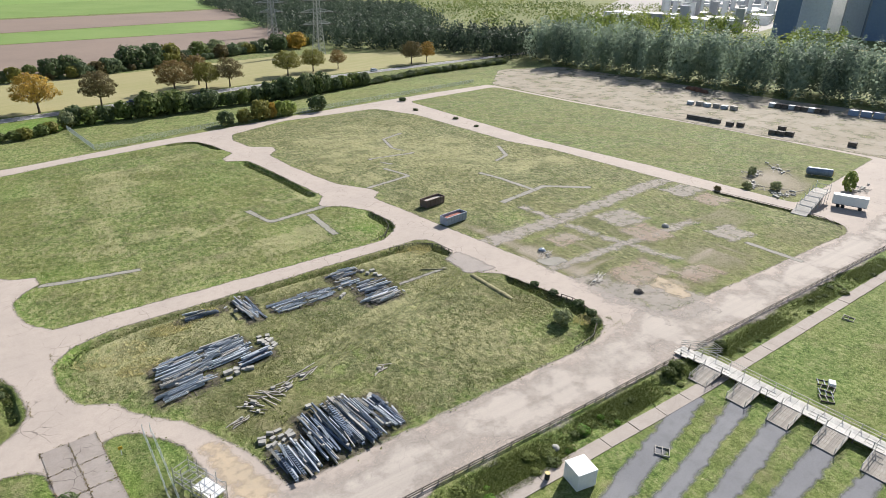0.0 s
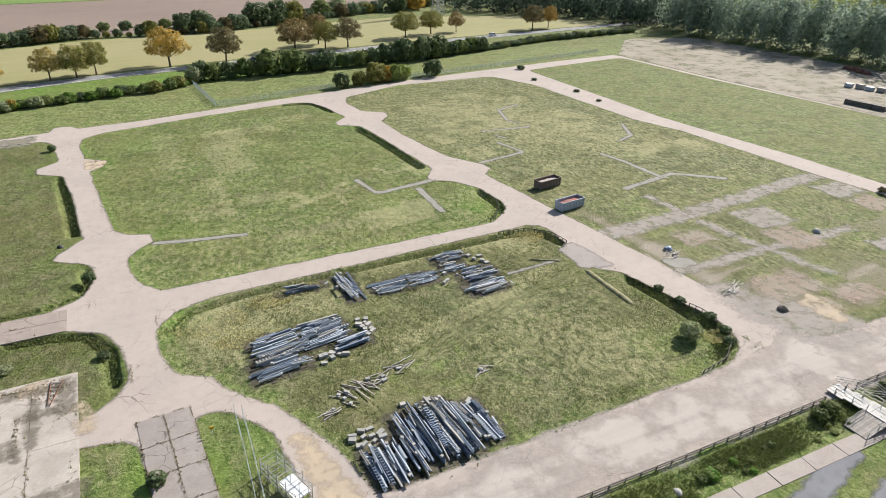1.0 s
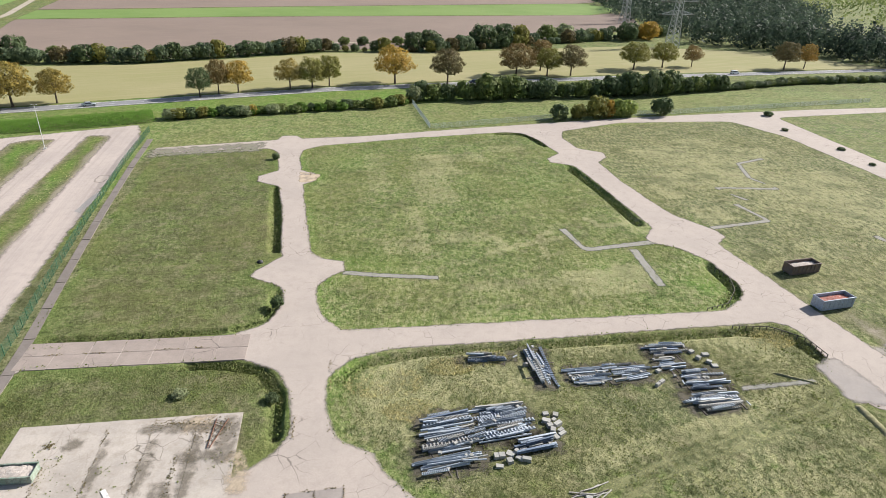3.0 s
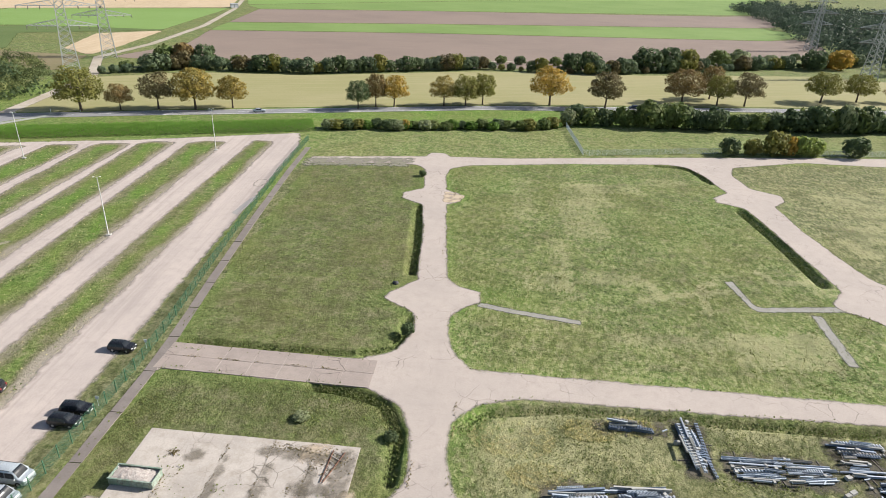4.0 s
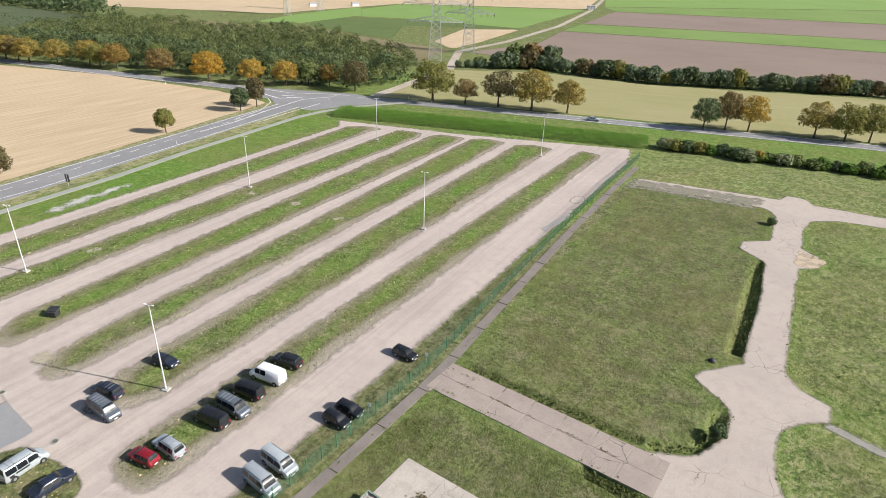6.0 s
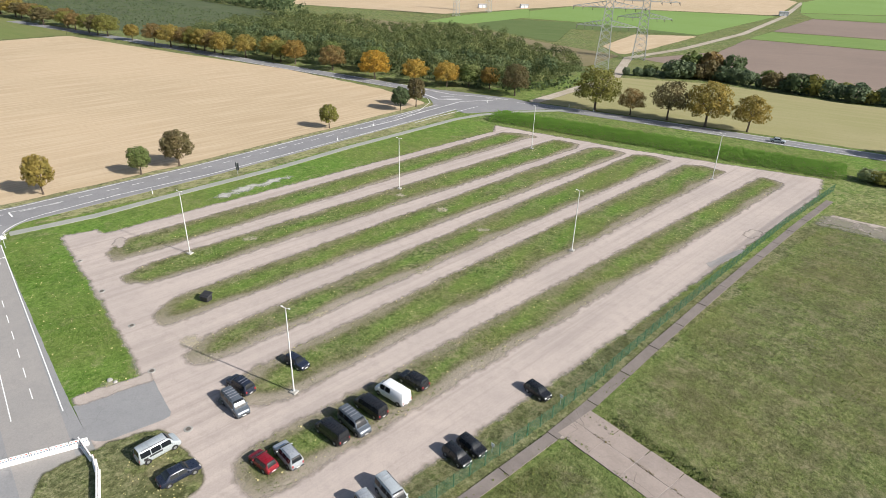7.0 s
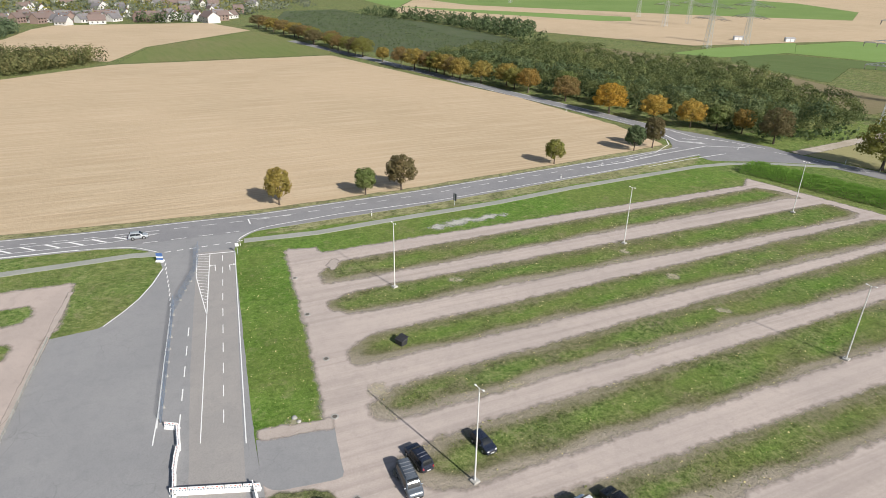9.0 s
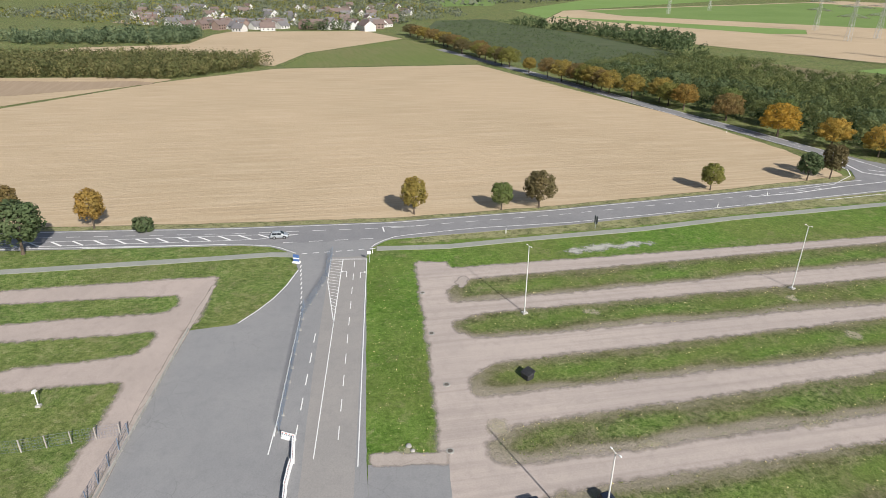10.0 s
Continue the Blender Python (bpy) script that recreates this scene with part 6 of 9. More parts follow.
for line, w in (([(-169.5, 162.6), (-171.2, 176.9), (-175.5, 194.2), (-179.4, 215.4), (-173.9, 226.9)], 0.35), ([(-199.9, 211.8), (-187.6, 210.2), (-181.4, 217.2)], 0.5), ([(-165.2, 181.6), (-167.9, 197.9), (-169.8, 214.9)], 0.3), ([(-198.9, 207.5), (-190.7, 207.7), (-184.8, 204.2), (-177.6, 193.3), (-174.1, 178.9)], 0.25), ([(-205, 217.2), (-190.9, 219.9), (-182.6, 226.7), (-171.1, 232.7)], 0.3), ([(-186, 213), (-183.5, 217)], 0.4), ([(-190, 214), (-187, 218)], 0.4)):
    for (x0, y0), (x1, y1) in zip(line, line[1:]):
        bar("road_marking", x0, y0, x1, y1, w, 0.09, MARKING, "white guide line at the junction")
sheet("pavement_8", [(-141.5, 52.6, 0), (-141.5, 60.1, 0), (-60.5, 58.2, 0), (-60.5, 52.4, 0), (-100, 52.2, 3), (-131, 52.7, 0)], [], 0.05, ASPHALT_PALE, "paler lanes of the access road", 0.05, 0.8, 0.1, category="road")
sheet("pavement_9", [(-81.2, 60.2, 0), (-80.3, 70, 0), (-71.5, 69.5, 1), (-72, 60.2, 3)], [], 0.056, ASPHALT, "dark asphalt patch at a driveway", 0.08, 0.6, 0.1, category="road")
sheet("pavement_10", [(-83, 60.4, 0), (-82.4, 70, 0), (-80.2, 70, 0), (-80.8, 60.4, 2)], [], 0.06, SITE_ROAD, "pale gravel edge of a lawn", 0.25, 0.5, 0.1, category="path")
sheet("lawn_1", [(-71.5, 62, 2), (-70.5, 68, 4), (-58.5, 69.5, 3), (-54, 58, 1), (-62, 50, 0), (-71, 55, 0)], [], 0.064, GRASS, "small green lawn with parked cars", 0.35, 0.6, 0.1, category="lawn")
for x, y in ((-124.2, 70.5), (-110.0, 70.8), (-82.5, 70.4), (-67.9, 70.2), (-96, 71.6)):
    m = thing("manhole_cover", "round pale concrete manhole cover in the gravel", "manhole cover", "manhole covers", at=pose(x, y, 0.03))
    part("rim", Shell().rod((0, 0, 0), (0, 0, 0.06), 0.55, 0.53, 18), CONCRETE, m)
    part("lid", Shell().rod((0, 0, 0.055), (0, 0, 0.075), 0.33, 0.32, 16), DARK_TIMBER, m, "dark iron lid")


def lamp_post(x, y, height, turn):
    m = thing("lamp_post", "tall white metal lamp post with two small heads", "lamp post", "lamp posts of the car park", at=pose(x, y, -0.05, 0, 0, turn))
    part("base", Shell().box(0, 0, 0, 1.0, 1.0, 0.28, None, 0.92), CONCRETE, m, bevel=0.03)
    part("pole", Shell().rod((0, 0, 0.2), (0, 0, height), 0.11, 0.07, 10), FENCE_GREY_PALE, m)
    for side in (-1, 1):
        part("arm", Shell().rod((0, 0, height - 0.12), (side * 0.42, 0, height + 0.05), 0.03, 0.03, 6), WHITE, m)
        head = part("lamp_head", Shell().box(side * 0.62, 0, height + 0.02, 0.36, 0.2, 0.1, None, 0.75), WHITE, m, bevel=0.03)
        part("diffuser", Shell().box(side * 0.62, 0, height, 0.3, 0.16, 0.025), LAMP_GLASS, head)


for x, y, h, turn in ((-115.1, 87.7, 12.9, 20), (-119.0, 140.8, 12.9, 20), (-70.6, 148.1, 13, 20), (-66.1, 83.8, 13.5, 20), (-122.2, 192.6, 13, 20), (-74.9, 212.0, 12.6, 20)):
    lamp_post(x, y, h, turn)
m = thing("lamp_post", "short pale bollard lamp on a grass strip", "lamp post", at=pose(-97.0, 15.7, -0.05))
part("base", Shell().box(0, 0, 0, 0.7, 0.7, 0.3, None, 0.9), CONCRETE, m, bevel=0.03)
part("pole", Shell().rod((0, 0, 0.2), (0, 0, 2.4), 0.08, 0.07, 8), WHITE, m)
part("lamp_head", Shell().box(0, 0, 2.35, 0.7, 0.5, 0.35, None, 0.7), WHITE, m, bevel=0.04)


# length, width, sill, belt and roof heights; rear glass base, rear and front roof edges, windscreen base; bonnet end and boot heights; how far the roof is drawn in
CARS = {
    "sedan": (4.65, 1.82, 0.90, 1.43, (-1.75, -1.0, 0.35, 1.15), 0.72, 0.93, 0.24),
    "hatch": (3.95, 1.72, 0.92, 1.47, (-1.86, -1.45, 0.2, 1.0), 0.72, 0.90, 0.22),
    "suv": (4.6, 1.86, 1.02, 1.68, (-2.22, -1.85, 0.35, 1.15), 0.84, 1.0, 0.22),
    "van": (4.95, 1.94, 1.10, 1.94, (-2.42, -2.28, 0.95, 1.75), 0.88, 1.1, 0.16),
    "cargo": (5.3, 1.98, 1.18, 2.16, (-2.62, -2.5, 1.1, 2.0), 0.92, 1.16, 0.16),
}


def car_section(kind, x):
    """Half of a car's cross-section at x: points (y, z) from the sill over the belt to the roof's middle, and how far the cabin has risen."""
    length, width, belt, roof, (r0, r1, f1, f0), nose, boot, draw = CARS[kind]
    a = length / 2
    end = min(a - x, x + a)
    w = width / 2 * (1 - 0.16 * max(0.0, 1 - end / 0.5) ** 2)
    if x > f0:
        top = belt + (nose - belt) * ((x - f0) / (a - f0)) ** 1.6
    elif x < r0:
        top = boot
    else:
        top = belt
    low = top * (1 - 0.25 * max(0.0, 1 - end / 0.12))
    rise = 0.0
    if r0 < x < f0:
        rise = min(1.0, (x - r0) / (r1 - r0), (f0 - x) / (f0 - f1))
        rise = math.sin(rise * 1.5708)
    bow = 0.05 * (1 - ((x - (r1 + f1) / 2) / (f1 - r1)) ** 2)
    high = low + 0.03 + rise * (roof + bow - low - 0.03)
    edge = w * 0.955 - draw * rise
    return [(w * 0.88, 0.24), (w, 0.38), (w, 0.6 * low), (w * 0.975, low - 0.03), (edge, high - 0.02 - 0.07 * rise), (edge * 0.82, high), (0.0, high + 0.015)], rise


def car_stations(kind):
    length, _, _, _, (r0, r1, f1, f0), *_ = CARS[kind]
    a = length / 2
    marks = [-a, -a + 0.06, -a + 0.2, r0, r0 + 0.35 * (r1 - r0), r0 + 0.7 * (r1 - r0), r1, (2 * r1 + f1) / 3, (r1 + 2 * f1) / 3, f1, f1 + 0.3 * (f0 - f1), f1 + 0.65 * (f0 - f1), f0, (2 * f0 + a) / 3, (f0 + 2 * a) / 3, a - 0.2, a - 0.05, a]
    return sorted(set(round(x, 3) for x in marks))


def car_body(kind):
    """The painted body as one smooth skin."""
    rings = []
    for x in car_stations(kind):
        half, _ = car_section(kind, x)
        rings.append([(x, -y, z) for y, z in half] + [(x, y, z) for y, z in reversed(half[:-1])])
    n = len(rings[0])
    faces = [(i * n + j, i * n + (j + 1) % n, (i + 1) * n + (j + 1) % n, (i + 1) * n + j) for i in range(len(rings) - 1) for j in range(n)]
    return Shell().add([p for ring in rings for p in ring], faces + [tuple(range(n))[::-1], tuple(range(len(rings) * n - n, len(rings) * n))])


def car_glass(kind, x0, x1, side, v0=0.12, v1=0.9):
    """A pane that follows the skin: side 1 or -1 beside the seats, 0 across the car at its ends."""
    pts, out = [], 0.018
    steps = [x0 + (x1 - x0) * k / 5 for k in range(6)]
    for x in steps:
        half, _ = car_section(kind, x)
        (yb, zb), (yt, zt), (ym, zm) = half[3], half[4], half[5]
        if side:
            pts += [(x, side * (yb + (yt - yb) * v + out), zb + (zt - zb) * v + 0.006) for v in (v0, v1)]
        else:
            pts += [(x, y, z + out) for y, z in ((-ym - 0.02, zm), (0.0, half[6][1]), (ym + 0.02, zm))]
    k = 2 if side else 3
    faces = [(i * k + j, i * k + j + 1, i * k + k + j + 1, i * k + k + j) for i in range(5) for j in range(k - 1)]
    n = len(pts)
    inner = [(x, y - 0.02 * side, z - (0.0 if side else 0.02)) for x, y, z in pts]
    return Shell().add(pts + inner, faces + [tuple(i + n for i in reversed(f)) for f in faces])


def make_car(kind, colour, label):
    length, width, belt, roof, (r0, r1, f1, f0), nose, boot, draw = CARS[kind]
    tall = kind in ("van", "cargo")
    m = thing("van" if tall else "car", label, "van" if tall else "car", "parked vehicles")
    part("body", car_body(kind), CAR_PAINT[colour], m, smooth=True)
    part("windscreen", car_glass(kind, f1 + 0.12 * (f0 - f1), f0 - 0.06 * (f0 - f1), 0), GLASS, m, "dark glass")
    if kind != "cargo":
        part("rear_window", car_glass(kind, r0 + 0.12 * (r1 - r0), r1 - 0.1 * (r1 - r0), 0), GLASS, m, "dark glass")
    front = f1 + 0.5 * (f0 - f1)
    back = front - 1.9 if kind == "cargo" else r0 + 0.6 * (r1 - r0) + 0.08
    count = {"van": 3, "suv": 3}.get(kind, 2)
    for side in (-1, 1):
        for k in range(count):
            u0, u1 = back + (front - back) * k / count, back + (front - back) * (k + 1) / count
            part("side_window", car_glass(kind, u0 + 0.04, u1 - 0.04, side), GLASS, m, "dark glass")
    a, b = length / 2, -length / 2
    for side in (-1, 1):
        part("headlight", Shell().box(a - 0.22, side * (width / 2 - 0.3), 0.58, 0.36, 0.34, 0.17, None, 0.8), LAMP_GLASS, m, bevel=0.03)
        part("tail_light", Shell().box(b + 0.06, side * (width / 2 - 0.26), 0.64, 0.14, 0.2, 0.16 if kind in ("sedan", "hatch") else 0.3), TAIL, m, bevel=0.02)
        part("mirror", Shell().box(f0 - 0.35, side * (width / 2 + 0.07), belt + 0.0, 0.12, 0.2, 0.15), CAR_PAINT[colour], m, bevel=0.02)
        for x in (a - 0.88, b + 0.88):
            part("wheel_arch", Shell().rod((x, side * (width / 2 - 0.2), 0.34), (x, side * (width / 2 + 0.006), 0.34), 0.4, 0.4, 16), BLACK, m)
            wheel = part("wheel", Shell().rod((x, side * (width / 2 - 0.22), 0.33), (x, side * (width / 2 + 0.02), 0.33), 0.33, 0.33, 16), RUBBER, m)
            part("rim", Shell().rod((x, side * (width / 2 - 0.02), 0.33), (x, side * (width / 2 + 0.03), 0.33), 0.21, 0.19, 12), ALLOY, wheel)
    part("front_bumper", Shell().box(a - 0.06, 0, 0.28, 0.16, width * 0.82, 0.22), BLACK, m, bevel=0.04)
    part("rear_bumper", Shell().box(b + 0.06, 0, 0.28, 0.16, width * 0.82, 0.24), BLACK, m, bevel=0.04)
    part("grille", Shell().box(a - 0.03, 0, 0.52, 0.08, width * 0.4, 0.12), BLACK, m)
    for x in (a + 0.03, b - 0.03):
        part("number_plate", Shell().box(x, 0, 0.4, 0.02, 0.5, 0.11), WHITE, m, "plain white plate")
    if kind in ("van", "suv"):
        y = (width / 2 * 0.955 - draw) * 0.86
        for side in (-1, 1):
            part("roof_rail", Shell().rod((r1 + 0.25, side * y, roof + 0.06), (f1 - 0.2, side * y, roof + 0.06), 0.025, 0.025, 5), BLACK, m)
        for k in range(4 if colour == "grey" else 2):
            part("roof_bar", Shell().box(r1 + 0.7 + 0.55 * k, 0, roof + 0.07, 0.06, 2 * y, 0.03), BLACK if colour == "black" else ALLOY, m)
    return m


MODELS = {}
for kind, colour, x, y, heading, label in (
    ("suv", "black", -57.5, 97.6, 191, "black parked estate car on worn grass"),
    ("cargo", "white", -57.0, 93.7, 190, "white panel van parked on worn grass"),
    ("van", "black", -56.7, 89.9, 189, "black minibus parked on worn grass"),
    ("van", "grey", -55.5, 86.6, 4, "dark grey minibus with a roof rack"),
    ("van", "black", -55.9, 83.6, 188, "black minibus parked on worn grass"),
    ("suv", "silver", -55.8, 77.6, 182, "silver estate car parked beside a lane"),
    ("hatch", "red", -56.7, 74.9, 190, "small red hatchback parked beside a lane"),
    ("hatch", "black", -43.3, 93.1, 1, "small black car parked facing a fence"),
    ("hatch", "black", -43.3, 95.5, 4, "small black car parked facing a fence"),
    ("hatch", "black", -45.2, 109.5, 1, "small black car parked alone at a fence"),
    ("van", "pale", -43.4, 83.7, -2, "pale silver minibus parked facing a fence"),
    ("van", "silver", -42.8, 80.6, -3, "silver minibus parked facing a fence"),
    ("suv", "navy", -71.3, 78.6, 192, "dark blue estate car parked on grass"),
    ("van", "grey", -68.0, 76.4, 3, "grey minibus parked beside a lane"),
    ("hatch", "navy", -71.2, 87.0, 13, "small dark blue car parked on grass"),
    ("van", "pale", -66.2, 66.1, 97, "silver minibus with dark side lettering on a lawn"),
    ("sedan", "navy", -61.0, 66.7, 94, "dark blue saloon car parked on a lawn"),
    ("sedan", "silver", -80.0, 263.0, 21, "silver car on the avenue"),
    ("hatch", "silver", -153.2, 41.0, 92, "silver car on the country road"),
    ("sedan", "navy", 70.0, 311.5, 193, "dark car on the avenue"),
    ("van", "white", 222.0, 343.0, 10, "white van on the avenue"),
):
    ob = make_car(kind, colour, label) if (kind, colour, label) not in MODELS else copy_thing(MODELS[kind, colour, label], Matrix())
    MODELS.setdefault((kind, colour, label), ob)
    on_road = 0.05 if x < -140 or y > 240 else 0.01
    ob.matrix_basis = pose(x, y, on_road, 0, 0, heading)
    if "lettering" in label:
        part("lettering", Shell().box(-0.55, -0.965, 0.86, 1.5, 0.03, 0.22).box(-1.75, -0.955, 0.7, 0.5, 0.03, 0.3), BLACK, ob, "dark plain lettering bars")


# ---- fences and rails ----
def wire_panel(length, height, wires, rows, r):
    """A welded wire panel, from its lower left corner along x."""
    s = Shell()
    for k in range(wires + 1):
        s.box(length * k / wires, 0, 0.05, r, r, height - 0.05)
    for k in range(rows + 1):
        s.box(length / 2, 0, 0.08 + (height - 0.12) * k / rows, length, r * 1.3, r)
    return s


def fence(line, step, height, post, panel_mesh, material, label, group=""):
    m = thing("fence", label, "fence", group)
    spots = along(line, step)
    post_me = Shell().box(0, 0, 0, post, post, height + 0.12).mesh("post", material)
    for i, (x, y) in enumerate(spots):
        part("post", post_me, material, m, at=pose(x, y, -0.12))
        if i + 1 < len(spots):
            x1, y1 = spots[i + 1]
            d = math.hypot(x1 - x, y1 - y)
            tagged(part("wire_panel", panel_mesh, material, m, at=pose(x, y, 0, 0, 0, math.degrees(math.atan2(y1 - y, x1 - x))) @ Matrix.Diagonal((d / step, 1, 1, 1))), kind="stuff")
    return m


GREEN_PANEL = wire_panel(2.5, 2.0, 16, 9, 0.013).mesh("wire_panel", FENCE_GREEN)
fence([(-39.8, 60), (-40.2, 80), (-40.4, 94), (-40.7, 106), (-41.6, 117), (-43.7, 135), (-46.6, 164), (-49.6, 198), (-51.2, 230)], 2.5, 2.05, 0.09, GREEN_PANEL, FENCE_GREEN, "green welded wire fence beside a car park")
GREY_PANEL = wire_panel(3.0, 1.9, 14, 7, 0.026).mesh("wire_panel", FENCE_GREY)
fence([(36.6, 269.5), (38.8, 232.6), (62, 239.2), (87, 246.4)], 3.0, 1.95, 0.08, GREY_PANEL, FENCE_GREY, "grey wire mesh fence beside a meadow")
fence([(120, 251), (141, 255), (202, 268), (250, 278)], 3.0, 1.95, 0.08, GREY_PANEL, FENCE_GREY, "grey wire mesh fence beside a meadow")
SLIM_PANEL = wire_panel(2.8, 1.9, 8, 4, 0.012).mesh("wire_panel", DARK_STEEL)
fence([(-87.2, 1), (-87.9, 17.5), (-89.2, 25), (-90.0, 29.6)], 2.8, 1.9, 0.13, SLIM_PANEL, TIMBER, "grey mesh fence on stout posts at a neighbouring car park")
fence([(-89.8, 29.8), (-80.7, 29.2), (-64, 28.4)], 2.8, 1.9, 0.1, SLIM_PANEL, DARK_STEEL, "dark mesh fence beside a guard rail")


def rail(line, step, height, material, label, rails=(1.0,), size=0.1):
    """Posts with straight rails between them."""
    m = thing("railing", label, "railing")
    spots = along(line, step)
    post_me = Shell().box(0, 0, 0, size, size, height + 0.4).mesh("post", material)
    beam = {k: Shell().box(step / 2, 0, 0, step, size * 0.8, size * 0.9).mesh("rail", material) for k in rails}
    for i, (x, y) in enumerate(spots):
        part("post", post_me, material, m, at=pose(x, y, -0.4))
        if i + 1 < len(spots):
            x1, y1 = spots[i + 1]
            d = math.hypot(x1 - x, y1 - y)
            for k in rails:
                part("rail", beam[k], material, m, at=pose(x, y, height * k - size, 0, 0, math.degrees(math.atan2(y1 - y, x1 - x))) @ Matrix.Diagonal((d / step, 1, 1, 1)))
    return m


rail([(20, 45.4), (36.8, 44.7), (60, 43.4), (87.6, 42.2)], 2.4, 0.75, DARK_TIMBER, "low dark timber rail along a road bank", (1.0, 0.5), 0.13)
rail([(94.5, 42.0), (128.8, 40.5), (177, 38.2), (230, 35.8)], 2.4, 0.75, DARK_TIMBER, "low dark timber rail along a road bank", (1.0, 0.5), 0.13)
rail([(74, 106.8), (80.4, 106.0), (84.6, 102), (84.9, 96.5)], 1.2, 0.55, DARK_TIMBER, "low dark rail round the corner of a plot", (1.0,), 0.12)
rail([(89.2, 68.5), (89.9, 66), (89, 61), (86.5, 57.5), (82, 54.8), (76, 54.2)], 1.2, 0.55, DARK_TIMBER, "low dark rail round the corner of a plot", (1.0,), 0.12)
rail([(72.7, 112.6), (77.6, 114.0), (81.8, 118.6), (83.6, 123.5), (82.8, 128)], 1.2, 0.5, DARK_TIMBER, "low dark rail round the corner of a plot", (1.0,), 0.1)
rail([(178, 84), (181.5, 56), (176, 49)], 1.8, 0.5, DARK_TIMBER, "low dark rail round the corner of a plot", (1.0,), 0.1)
rail([(-114.8, 30.9), (-97, 30.4), (-79.3, 29.8), (-60, 29.0)], 2.0, 0.6, CONCRETE, "long pale guard rail beside an asphalt yard", (1.0, 0.6), 0.17)

sheet("kerb_1", strip([(-131, 31.6), (-106.3, 30.2), (-88.8, 29.5), (-79, 29.6), (-64, 26)], 0.9), [], 0.075, SITE_ROAD, "pale worn kerb strip beside an asphalt yard", 0.15, 0.5, 0.1, category="kerb", soft=0.3)

# ---- barriers on the access road ----
BARRIER = Shell().box(0, 0, 0, 2.0, 0.5, 0.14).box(0, 0, 0.14, 1.96, 0.14, 0.86, None, 0.96)
BARRIER_BODY = BARRIER.mesh("body", WHITE)
HOLES = Shell()
for k in range(6):
    HOLES.box(-0.8 + 0.32 * k, 0, 0.55, 0.17, 0.155, 0.2)
HOLES_ME = HOLES.mesh("slot", DARK_STEEL)
STRIPES = Shell()
for k in range(4):
    STRIPES.box(-0.75 + 0.5 * k, 0, 0.86, 0.22, 0.16, 0.1)
STRIPES_ME = STRIPES.mesh("stripe", paint("barrier_red", (0.45, 0.05, 0.04), 0.5))
for line in ([(-73.0, 59.2), (-75.1, 51.0)], [(-75.2, 50.8), (-79.8, 50.7), (-84.5, 51.2), (-86.6, 50.4)], [(-86.8, 50.2), (-87.6, 48.6)], [(-72.6, 59.4), (-67.8, 59.9), (-62, 58.5)]):
    spots = along(line, 2.02)
    for i, (x, y) in enumerate(spots):
        a, b = (spots[i], spots[i + 1]) if i + 1 < len(spots) else (spots[i - 1], spots[i]) if i else (line[0], line[-1])
        m = thing("barrier", "white perforated plastic road barrier", "barrier", "road barriers", at=pose(x, y, 0.05, 0, 0, math.degrees(math.atan2(b[1] - a[1], b[0] - a[0]))))
        part("body", BARRIER_BODY, WHITE, m)
        part("slots", HOLES_ME, DARK_STEEL, m, "dark slots")
        part("stripes", STRIPES_ME, None, m, "faded red stripes")
MOBILE = wire_panel(3.4, 1.9, 8, 5, 0.02)
for x in (0.0, 3.4):
    MOBILE.box(x, 0, 0.0, 0.05, 0.05, 1.95)
MOBILE_ME = MOBILE.mesh("wire_panel", DARK_STEEL)
FOOT_ME = Shell().box(0, 0, 0, 0.2, 0.5, 0.12, None, 0.9).mesh("foot", CONCRETE)
for line in ([(-88.2, 48.8), (-103, 49.0), (-118, 49.2)], [(-118.5, 49.4), (-131, 52.3), (-140, 52.4)]):
    for i, (x, y) in enumerate(along(line, 3.6)):
        a = 178 if x > -118 else 166
        m = thing("mobile_fence", "grey mobile wire fence panel on concrete feet", "fence", "mobile fences on the access road", at=pose(x, y, 0.05, 0, 0, a))
        tagged(part("wire_panel", MOBILE_ME, FENCE_GREY, m), kind="stuff")
        for k in (0.1, 3.3):
            part("foot", FOOT_ME, WHITE, m, at=pose(k, 0, 0))
for i, (x, y) in enumerate(along([(-88.4, 48.3), (-103, 48.5), (-118.2, 48.8), (-126.8, 48.2), (-139, 46.9)], 1.9)):
    m = thing("kerb_block", "low white guide block on the asphalt", "kerb", "white guide blocks", at=pose(x, y, 0.05, 0, 0, 1 if x > -118 else -6))
    part("body", Shell().box(0, 0, 0, 1.88 if x > -118 else 1.0, 0.16, 0.1, None, 0.92), WHITE, m, bevel=0.02)
m = thing("barrier_board", "blue and white warning board on a pale base", "barrier", at=pose(-139.6, 46.0, 0.05, 0, 0, 70))
part("base", Shell().box(0, 0, 0, 1.6, 0.9, 0.35, None, 0.9), WHITE, m, bevel=0.04)
part("board", Shell().box(0, 0, 0.35, 1.3, 0.12, 1.5), paint("board_blue", (0.06, 0.13, 0.33), 0.4), m, "blue board", bevel=0.02)
part("stripe", Shell().box(0, 0, 0.9, 1.34, 0.14, 0.25), WHITE, m)


def road_sign(x, y, height, turn, w, h, colour, label):
    m = thing("road_sign", label, "road sign", at=pose(x, y, -0.1, 0, 0, turn))
    part("post", Shell().rod((0, 0, 0), (0, 0, height), 0.05, 0.05, 8), FENCE_GREY, m)
    part("plate", Shell().box(0, 0.07, height - h, w, 0.05, h), colour, m, bevel=0.01)
    return m


